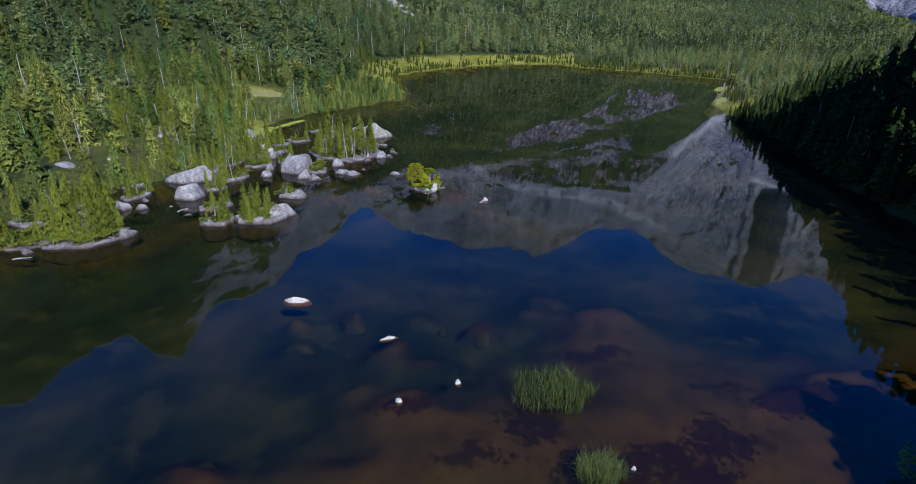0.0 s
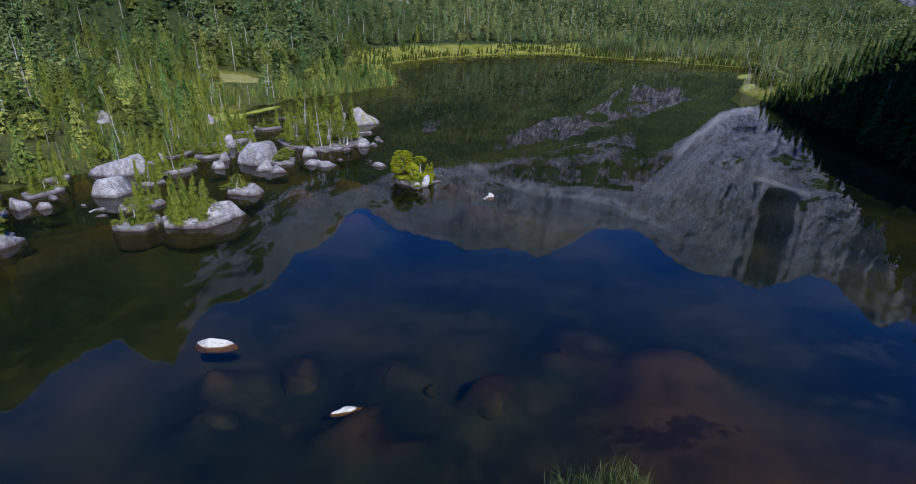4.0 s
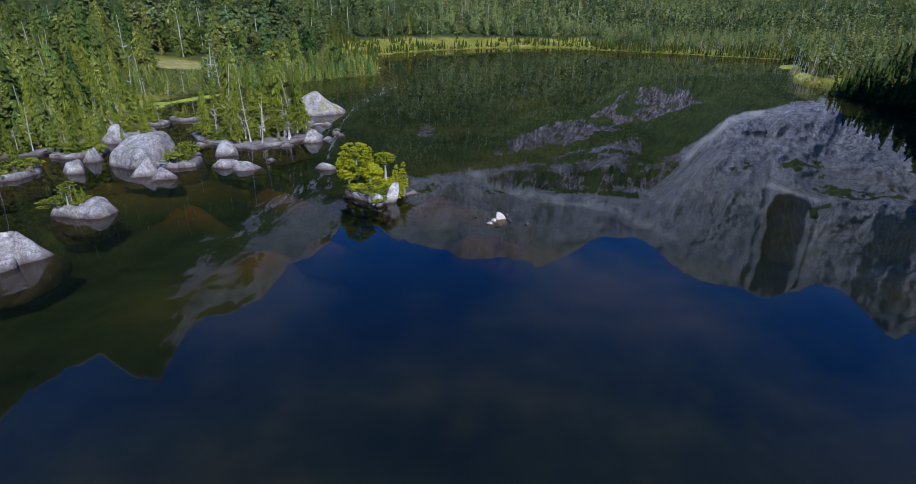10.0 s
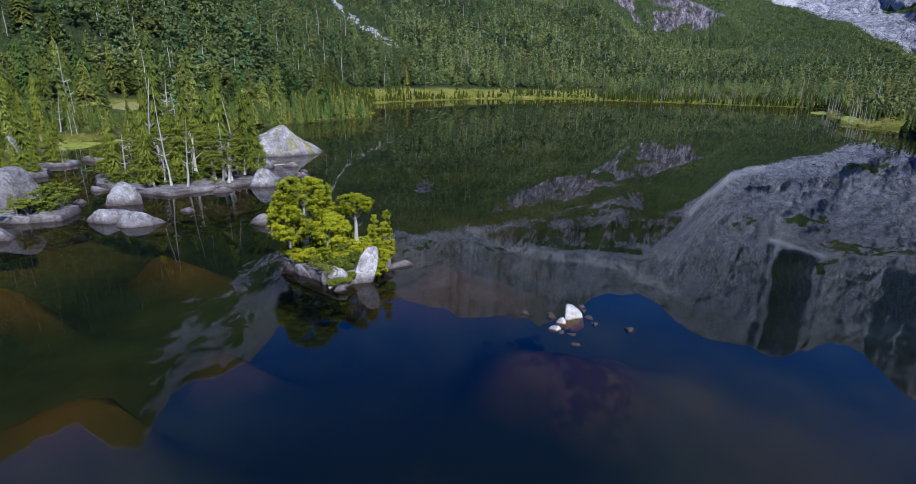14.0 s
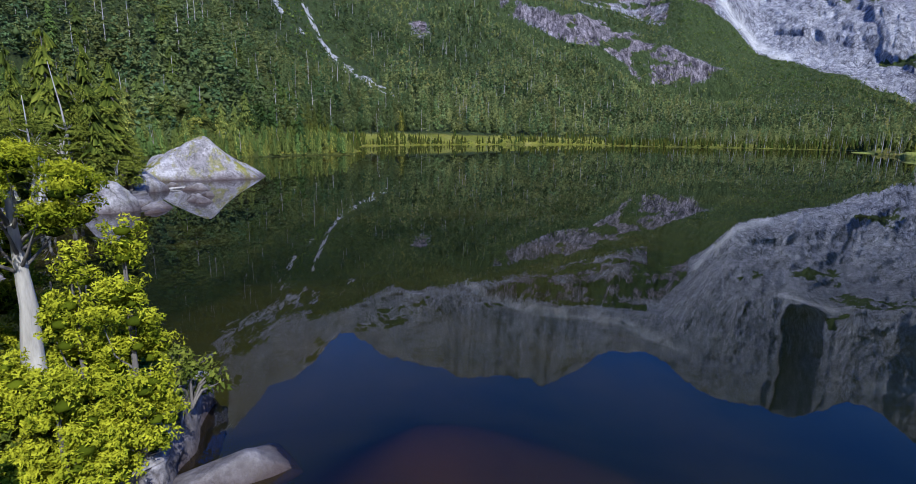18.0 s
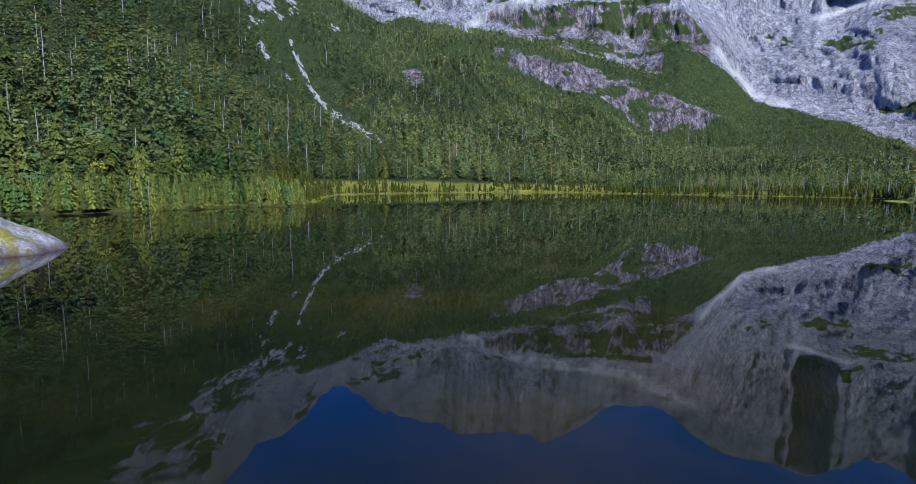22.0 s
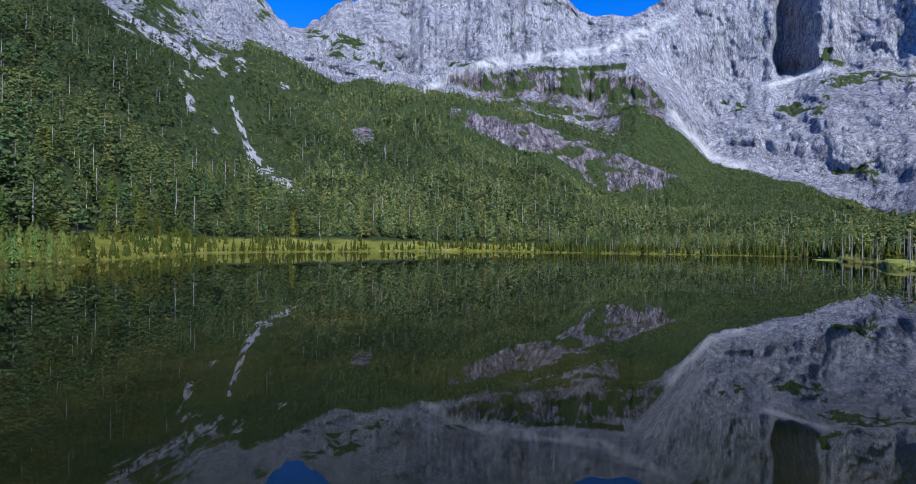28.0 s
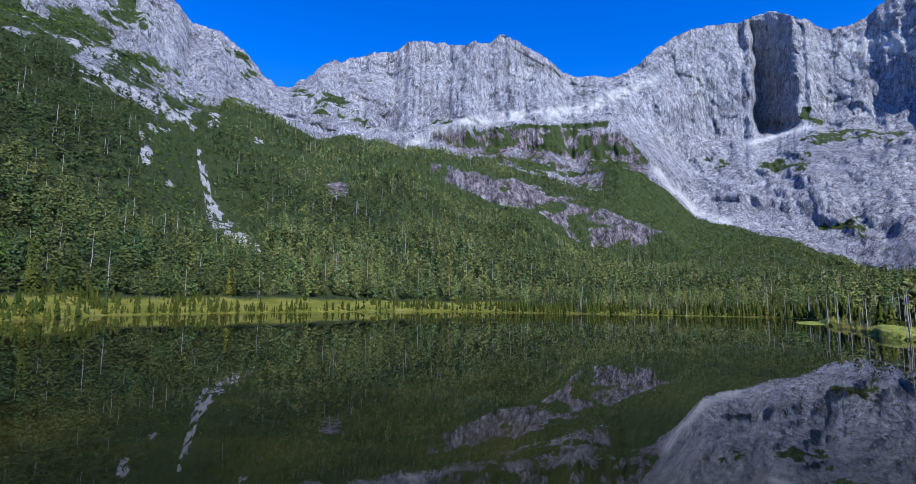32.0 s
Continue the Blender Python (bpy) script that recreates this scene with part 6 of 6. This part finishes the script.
root = new("islet", wedge(4.3, 0.42, 31, GRANITE))
root.matrix_basis = pose(-7.0, 102.0, 0)
tagged(root, "small rocky wedge-shaped islet with mossy ledges and bright green trees", "islet", "rocky islets")
cap = wedge(4.2, 0.85, 37, SOIL, -0.62, 0.16)
part("moss_cap", cap, root, "mossy soil with low plants")
mossy(root, cap, 1900, 0.1, 0.26, "mosses and ferns on a small rocky islet")
t = boulder(-5.55, 100.35, 0.57, 0.58, 2.2, 0, 433, "upright rounded white granite boulder on an islet", level=5, material=LICHEN_ROCK, cuts=2, sink=0.9, crags=0.045)
t.matrix_basis = pose(-5.4, 99.98, -0.2, -4, 18, 12)
boulder(-6.72, 99.5, 0.80, 0.46, 0.98, -30, 434, "pale flat-faced rock block at an islet's edge", level=5, cuts=3, crags=0.12, material=LICHEN_ROCK)
boulder(-3.5, 102.5, 1.5, 0.55, 0.30, 42, 435, "low brown granite spit running into the water", peak=0.4, level=4)
boulder(-6.25, 98.75, 0.42, 0.3, 0.26, 40, 436, "small pale rock at an islet's foot", level=4, cuts=6, material=LICHEN_ROCK)
boulder(-8.7, 100.75, 0.9, 0.4, 0.62, -39, 437, "pale rock ledge at an islet's edge", level=5, cuts=7, material=LICHEN_ROCK)
boulder(-9.7, 101.7, 0.6, 0.4, 0.5, -39, 561, "weathered pale rock ledge along the foot of an islet", level=4, cuts=7)


def tufted_tree(name, label, h, radius, pads, per, seed, low, pad, cone, leaves, limbs, trunk_r, lean=0.0):
    """A close tree: trunk, single limbs and a crown of foliage cushions."""
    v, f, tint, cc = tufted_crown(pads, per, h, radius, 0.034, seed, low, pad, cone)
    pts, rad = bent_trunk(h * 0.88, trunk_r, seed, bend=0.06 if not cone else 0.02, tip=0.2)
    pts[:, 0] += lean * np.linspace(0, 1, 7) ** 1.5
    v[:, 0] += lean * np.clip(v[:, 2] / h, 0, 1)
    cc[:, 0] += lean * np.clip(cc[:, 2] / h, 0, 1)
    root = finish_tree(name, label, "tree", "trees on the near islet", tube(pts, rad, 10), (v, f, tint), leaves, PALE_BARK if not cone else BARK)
    for c in cc[:limbs]:
        k = min(max(c[2] * 0.8 / (h * 0.88), 0.12), 0.95) * 6
        i = int(min(k, 5))
        base = pts[i] + (pts[i + 1] - pts[i]) * (k - i)
        end = base + (c - base) * 0.9 - np.array([0, 0, 0.04])
        mid = (base + end) / 2 + np.array([0.05 * math.sin(9 * k), 0.05 * math.cos(7 * k), -0.06])
        part("limb", mesh_np("limb", *tube([base, mid, end], [0.12 * trunk_r + 0.008, 0.07 * trunk_r + 0.006, 0.004], 5), BARK, None, True), root)
    return root


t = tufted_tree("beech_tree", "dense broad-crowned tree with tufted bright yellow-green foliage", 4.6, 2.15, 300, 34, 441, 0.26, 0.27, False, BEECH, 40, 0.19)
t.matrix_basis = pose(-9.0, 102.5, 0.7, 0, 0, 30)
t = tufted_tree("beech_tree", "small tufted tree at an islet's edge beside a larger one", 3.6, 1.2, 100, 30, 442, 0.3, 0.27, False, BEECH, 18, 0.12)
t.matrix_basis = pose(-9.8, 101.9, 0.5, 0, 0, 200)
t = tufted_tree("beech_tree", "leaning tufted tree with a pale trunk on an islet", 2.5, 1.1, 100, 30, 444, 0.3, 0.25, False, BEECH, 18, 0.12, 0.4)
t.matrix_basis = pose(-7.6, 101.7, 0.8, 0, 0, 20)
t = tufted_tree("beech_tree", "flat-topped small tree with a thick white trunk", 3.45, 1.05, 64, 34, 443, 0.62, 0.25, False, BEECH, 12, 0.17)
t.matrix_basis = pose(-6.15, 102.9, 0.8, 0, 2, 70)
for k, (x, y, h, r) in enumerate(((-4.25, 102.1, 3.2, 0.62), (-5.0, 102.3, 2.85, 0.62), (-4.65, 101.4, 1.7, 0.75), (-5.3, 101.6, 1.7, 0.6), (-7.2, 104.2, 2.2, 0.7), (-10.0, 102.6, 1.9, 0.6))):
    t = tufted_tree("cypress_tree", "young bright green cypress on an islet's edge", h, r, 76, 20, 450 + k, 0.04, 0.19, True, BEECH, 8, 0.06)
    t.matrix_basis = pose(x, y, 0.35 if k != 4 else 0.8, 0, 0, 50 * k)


def low_shrub(seed, h, radius, label):
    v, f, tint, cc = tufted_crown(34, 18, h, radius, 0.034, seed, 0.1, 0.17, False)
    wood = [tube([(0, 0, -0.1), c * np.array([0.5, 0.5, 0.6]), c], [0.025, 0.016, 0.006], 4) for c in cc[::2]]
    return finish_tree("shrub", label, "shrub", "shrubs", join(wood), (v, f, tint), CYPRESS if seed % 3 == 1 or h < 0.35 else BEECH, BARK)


for k, (x, y, z, h, r) in enumerate(((-8.4, 101.2, 0.75, 0.6, 0.6), (-7.4, 101.0, 0.9, 0.7, 0.7), (-6.7, 101.3, 0.9, 0.7, 0.7), (-9.4, 101.8, 0.6, 0.6, 0.6), (-4.85, 101.0, 0.1, 0.8, 0.7), (-8.0, 102.0, 1.0, 0.8, 0.7),
                                  (-6.4, 102.2, 0.9, 0.7, 0.7), (-9.7, 102.9, 0.6, 0.7, 0.6), (-8.0, 104.0, 0.7, 0.8, 0.7), (-6.0, 103.6, 0.6, 0.7, 0.6), (-6.35, 99.0, 0.28, 0.16, 0.26), (-6.05, 99.15, 0.25, 0.2, 0.26), (-5.9, 99.5, 0.3, 0.3, 0.26), (-6.7, 98.95, 0.2, 0.14, 0.22), (-6.15, 100.3, 0.5, 0.45, 0.35), (-4.6, 100.75, 0.1, 0.7, 0.6), (-6.8, 100.7, 0.8, 0.5, 0.45), (-7.9, 101.1, 0.7, 0.4, 0.45), (-6.0, 101.3, 0.8, 0.6, 0.6), (-8.9, 101.3, 0.6, 0.5, 0.5), (-7.2, 102.6, 1.0, 0.8, 0.7), (-5.3, 101.9, 0.5, 0.7, 0.6))):
    t = low_shrub(470 + k, h, r, "low dark green shrub on a mossy islet" if (470 + k) % 3 == 1 or h < 0.35 else "low bright green shrub on a mossy islet")
    t.matrix_basis = pose(x, y, z, 0, 0, 77 * k)

rnd = random.Random(12)
TUFTS = []
for k in range(26):
    a = 6.283 * k / 26 + rnd.uniform(-0.1, 0.1)
    q = rnd.uniform(0.72, 0.95)
    t = shrub(520 + k % 5, 0.45, 420, 0.055, 0.42, "small tuft of ferns and moss on a rock ledge") if k < 5 else copy_thing(bpy.data.objects[TUFTS[k % 5]], pose(0, 0, 0))
    if k < 5:
        TUFTS.append(t.name)
    q = q * 2.0 / max(1e-6, max(-0.644 * math.cos(a) - 0.765 * math.sin(a), 0.815 * math.cos(a) - 0.58 * math.sin(a), 0.75 * math.sin(a), 0.66 * abs(math.cos(a))))
    q = min(q, 3.0)
    t.matrix_basis = pose(-7.0 + q * math.cos(a), 102.0 + q * math.sin(a), 0.62, 0, 0, 40 * k) @ Matrix.Diagonal((1, 1, rnd.uniform(0.7, 1.3), 1))

# ---------- open bog and meadow on the near bank ----------
def make_bog(name="bright bog moss", dry=0.0):
    m, n, l, p = mat_new(name)
    f = noise_node(n, l, 0.9, 8, 0.75)
    c = ramp(n, l, f, [(0.3, (0.06, 0.08, 0.010)), (0.45, (0.15, 0.18, 0.014)), (0.6, (0.24, 0.26, 0.03)), (0.75, (0.30, 0.27, 0.10))])
    c = mixc(n, l, dry, c, ramp(n, l, f, [(0.3, (0.08, 0.085, 0.02)), (0.5, (0.19, 0.17, 0.05)), (0.7, (0.30, 0.26, 0.11))]))
    l.new(c, p.inputs["Base Color"])
    p.inputs["Roughness"].default_value = 0.95
    bump(n, l, p, f, 0.9, 0.2)
    return m


def bog(name, x, y, rx, ry, turn, seed, label, lift):
    q, a = np.meshgrid(np.linspace(0, 1, 14), np.linspace(0, 2 * np.pi, 49)[:-1], indexing="ij")
    q, a = q.ravel(), a.ravel()
    edge = 1 + 0.22 * np.sin(2 * a + seed) + 0.12 * np.sin(5 * a + 2 * seed) + 0.06 * np.sin(11 * a)
    lx, ly = rx * q * edge * np.cos(a), ry * q * edge * np.sin(a)
    c, s = math.cos(radians(turn)), math.sin(radians(turn))
    px, py = x + c * lx - s * ly, y + s * lx + c * ly
    pz = np.maximum(height_at(px, py)[0], 0.0) + lift * (1 - q ** 3) - 0.25 * q ** 6 + 0.06 * fbm(px, py, px * 0, 3)
    k = np.arange(13)[:, None] * 48 + np.arange(48)[None]
    k2 = np.arange(13)[:, None] * 48 + (np.arange(48)[None] + 1) % 48
    me = mesh_np(name, np.stack([px, py, pz], 1), np.stack([k, k + 48, k2 + 48, k2], -1).reshape(-1, 4), MEADOW if name == "meadow" else BOG, None, True)
    tagged(new(name, me), label, "bog", kind="structure")


BOG = make_bog()
MEADOW = make_bog("dry meadow grass", 0.85)
bog("bog", -57.5, 151.5, 4.2, 5.6, -30, 3, "bright yellow-green moss bog at the water's edge", 0.3)
bog("bog", -52.5, 162.0, 1.6, 6.5, -22, 5, "narrow strip of yellow bog along the bank", 0.25)
bog("meadow", -77, 203, 9.5, 8.0, -20, 7, "pale grassy clearing behind the bank trees", 0.3)
bog("bog", 107.5, 220.0, 3.2, 9.0, -38, 11, "low earthen spit with green turf on the far shore", 0.28)
bog("bog", 127.0, 259.0, 4.0, 14.0, -30, 13, "flat strip of yellow marsh moss along the far shore", 0.15)
bog("bog", -62.0, 145.0, 3.0, 2.4, 0, 9, "yellow moss between boulders on the bank", 0.25)

# ---------- bank trees that stand apart ----------
rnd = random.Random(5)


def ground_z(x, y):
    return float(height_at(np.array([x]), np.array([y]))[0][0])


for k in range(215):
    x, y = rnd.uniform(-100, -48), rnd.uniform(94, 180)
    z = ground_z(x, y)
    kind, tall = ((CYP, 6.0), (CYP, 6.0), (BEE, 5.0), (CYP, 6.0), (SHR, 1.3), (CYP, 6.0), (SNG, 5.0) if k % 2 else (CYP, 6.0))[k % 7]
    size = min(rnd.uniform(0.9, 1.9), float(low_growth(np.array([x]), np.array([y]))[0]) / tall)
    if z < 0.15 or size < 0.25:
        continue
    place(kind, x, y, z - 0.1, size, 900 + k, 0.75 if kind is CYP else 1.0)
for k, (x, y, s) in enumerate(((-55.5, 177.5, 1.5), (-54.5, 178.3, 1.0), (-56.8, 178.6, 0.9), (-53.2, 179.2, 0.8), (-68.0, 170.0, 1.2), (-71.5, 166.0, 1.3), (-64.0, 172.0, 0.8), (-74.0, 150.0, 1.2), (-80.0, 160.0, 1.3), (-66.0, 128.0, 1.2), (-70.0, 122.0, 1.0), (-62.0, 133.0, 1.0))):
    place(SNG, x, y, max(ground_z(x, y), 0) - 0.1, s, 1200 + k)
for k in range(46):
    x, y = rnd.uniform(-84, -48), rnd.uniform(100, 176)
    z = ground_z(x, y)
    if z > 0.15 and low_growth(np.array([x]), np.array([y]))[0] > 4:
        place(SNG, x, y, z - 0.1, rnd.uniform(0.5, 1.15), 1250 + k)
for k, (x, y, s) in enumerate(((38.5, 25, 2.2), (41, 27, 2.5), (44, 28.5, 2.3), (47, 30.5, 2.6), (41, 23, 2.6), (50, 33, 2.4), (45, 25, 2.7), (54, 35, 2.6), (39.5, 29, 1.5), (43, 31, 1.8), (41.5, 17.5, 2.4), (39, 18.5, 2.5), (42.5, 20.5, 2.6), (46.5, 22.5, 2.6), (48.5, 27, 2.5), (43, 25.5, 2.5), (40, 21, 2.3), (51.5, 30.5, 2.6))):
    place(CYP, x, y, max(ground_z(x, y), 0.05) - 0.1, s, 1300 + k, 1.45)
t = snag(377, 24.0, "tall bleached dead tree towering over the far marsh")
t.matrix_basis = pose(-60, 327, 2.0)
t = snag(378, 17.0, "bleached dead tree at the far marsh")
t.matrix_basis = pose(-66, 328, 2.0)

# ---------- marsh plants and reeds, as stuff ----------
def plant_marsh():
    n = 9000
    b = np.concatenate([rng.uniform(-120, -46, 2600), rng.uniform(-46, 50, n)])
    r = shore_range(b) + np.concatenate([rng.uniform(0, 1, 2600) ** 1.5 * 26, rng.uniform(0, 1, n) ** 1.3 * 42])
    x, y = MID[0] + r * np.sin(np.radians(b)), MID[1] + r * np.cos(np.radians(b))
    h, u, b, r = height_at(x, y)
    clump = fbm(x / 14, y / 14, x * 0, 3)
    tree = (clump + 0.5 * rng.normal(size=len(x)) > np.interp(b, [-120, -47, -46, -30, 5, 12, 50], [0.0, -0.4, 0.1, 0.55, 0.5, 0.0, -0.2])) & (u < 0.85) & (h > 0.05)
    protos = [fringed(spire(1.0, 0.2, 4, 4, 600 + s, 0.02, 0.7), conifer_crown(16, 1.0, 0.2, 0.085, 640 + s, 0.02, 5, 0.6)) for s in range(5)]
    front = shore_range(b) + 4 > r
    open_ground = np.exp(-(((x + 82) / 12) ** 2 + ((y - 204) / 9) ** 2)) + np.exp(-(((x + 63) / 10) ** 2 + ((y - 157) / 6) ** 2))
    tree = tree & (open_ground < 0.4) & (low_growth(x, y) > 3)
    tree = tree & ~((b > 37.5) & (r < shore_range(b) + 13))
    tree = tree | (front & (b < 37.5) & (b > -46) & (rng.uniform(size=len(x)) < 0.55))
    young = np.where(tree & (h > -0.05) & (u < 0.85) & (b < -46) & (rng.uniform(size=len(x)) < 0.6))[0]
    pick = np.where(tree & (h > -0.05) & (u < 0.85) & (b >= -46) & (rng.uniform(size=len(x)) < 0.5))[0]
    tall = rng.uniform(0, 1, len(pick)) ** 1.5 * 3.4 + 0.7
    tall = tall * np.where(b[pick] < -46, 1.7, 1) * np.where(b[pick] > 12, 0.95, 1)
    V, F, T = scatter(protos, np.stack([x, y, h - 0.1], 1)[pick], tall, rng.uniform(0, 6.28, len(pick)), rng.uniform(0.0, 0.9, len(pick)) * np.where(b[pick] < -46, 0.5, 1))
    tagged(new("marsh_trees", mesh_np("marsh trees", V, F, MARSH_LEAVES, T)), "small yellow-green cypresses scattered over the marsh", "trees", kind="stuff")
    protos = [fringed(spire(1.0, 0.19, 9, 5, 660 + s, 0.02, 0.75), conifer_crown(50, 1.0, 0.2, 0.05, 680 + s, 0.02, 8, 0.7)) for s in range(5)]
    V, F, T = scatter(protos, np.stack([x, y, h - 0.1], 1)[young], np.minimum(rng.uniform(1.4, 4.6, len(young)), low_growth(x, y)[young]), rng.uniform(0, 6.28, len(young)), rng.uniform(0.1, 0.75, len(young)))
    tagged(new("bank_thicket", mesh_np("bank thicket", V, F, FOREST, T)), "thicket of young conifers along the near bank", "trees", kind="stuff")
    grass = np.where(~tree & (u < 0.8) & (h > -0.1) & (b > -125))[0]
    tuft = []
    for k in range(9):
        a = k * 0.7
        tuft.append((np.array([[0.18 * math.cos(a) - 0.05, 0.18 * math.sin(a), 0], [0.18 * math.cos(a) + 0.05, 0.18 * math.sin(a), 0], [0.5 * math.cos(a), 0.5 * math.sin(a), 1.0 - 0.04 * k]]), np.array([[0, 1, 2]])))
    V, F, T = scatter([join(tuft)], np.stack([x, y, h - 0.05], 1)[grass], rng.uniform(0.2, 0.6, len(grass)), rng.uniform(0, 6.28, len(grass)), np.clip(0.5 + 0.5 * clump[grass], 0, 1))
    tagged(new("sedge", mesh_np("sedge", V, F, SEDGE, T)), "yellowish sedge tufts along the marshy shore", "grass", kind="stuff")
    dead = rng.choice(np.where((u < 0.9) & (h > 0.1) & ((fbm(x / 9, y / 9, x * 0, 2) > 0.35) | (b > 12)))[0], 260, replace=False)
    stick, sf = tube([(0, 0, 0), (0.012, 0, 0.5), (0.0, 0.01, 1.0)], [0.014, 0.010, 0.004], 4)
    V, F, T = scatter([(stick, sf)], np.stack([x, y, h - 0.1], 1)[dead], rng.uniform(1.2, 4.5, 260) * np.where(b[dead] > 12, 1.3, 1), rng.uniform(0, 6.28, 260), rng.uniform(0, 1, 260))
    tagged(new("dead_stems", mesh_np("dead stems", V, F, DEAD)), "thin bleached dead stems along the far shore", "dead trees", kind="stuff")


plant_marsh()


def reeds(x, y, rx, ry, count, seed, label):
    rnd = np.random.default_rng(seed)
    a, q = rnd.uniform(0, 6.28, count), rnd.uniform(0, 1, count) ** 0.62
    edge = 0.78 + 0.22 * np.sin(3 * a + seed) * np.sin(2 * a)
    px, py = rx * q * edge * np.cos(a), ry * q * edge * np.sin(a)
    hgt, tx, ty = rnd.uniform(0.5, 1.5, count), rnd.normal(size=count) * 0.42, rnd.normal(size=count) * 0.42
    w = 0.013
    d = rnd.uniform(0, 3.14, count)
    base = np.stack([px, py, 0 * px - 0.4], 1)
    side = np.stack([w * np.cos(d), w * np.sin(d), 0 * d], 1)
    mid = base + np.stack([tx * 0.4, ty * 0.4, 0.4 + hgt * 0.6], 1)
    top = base + np.stack([tx * 1.5, ty * 1.5, 0.4 + hgt], 1)
    V = np.stack([base - side, base + side, mid - side * 0.8, mid + side * 0.8, top], 1).reshape(-1, 3)
    k = np.arange(count)[:, None] * 5
    F = np.concatenate([k + np.array([0, 1, 3]), k + np.array([0, 3, 2]), k + np.array([2, 3, 4])])
    ob = new("reeds", mesh_np("reeds", V, F, REED, dict(tint=np.repeat(rnd.uniform(0, 1, count), 5))))
    ob.matrix_basis = pose(x, y, 0)
    tagged(ob, label, "reeds", kind="stuff")


reeds(9.8, 40.2, 5.2, 4.2, 2300, 3, "round clump of green reeds standing in the shallows")
reeds(12.0, 30.2, 2.6, 2.1, 1300, 4, "clump of green reeds in brown shallows")


# ---------- small stones round the white rock ----------
rnd = random.Random(31)
for k in range(14):
    a, q = rnd.uniform(0, 6.283), rnd.uniform(0.9, 2.6)
    size = rnd.uniform(0.10, 0.24)
    boulder(5.0 + q * math.cos(a), 94.9 + 0.8 * q * math.sin(a), size * 1.3, size, rnd.uniform(0.03, 0.12), rnd.uniform(0, 180), 820 + k, "small dark wet stone just breaking the surface", "stone", level=3, group="small stones in the shallows", material=WET_STONE)

# ---------- driftwood ----------
for x, y, turn, ln, seed in ((-64.8, 66.6, 12, 2.6, 1), (-50.6, 86.4, 60, 1.8, 2), (-22.4, 136.9, 20, 2.2, 3), (-6.9, 98.8, 30, 0.9, 4)):
    log = new("driftwood_log", mesh_np("log", *tube([(0, 0, 0), (ln * 0.4, 0.1, 0.08), (ln * 0.8, -0.05, 0.1), (ln, 0.1, 0.16)], [0.09, 0.08, 0.06, 0.02], 7), DEAD, None, True))
    log.matrix_basis = pose(x, y, 0.02, 0, 0, turn)
    tagged(log, "bleached driftwood log lying in the shallows", "driftwood", "driftwood logs")
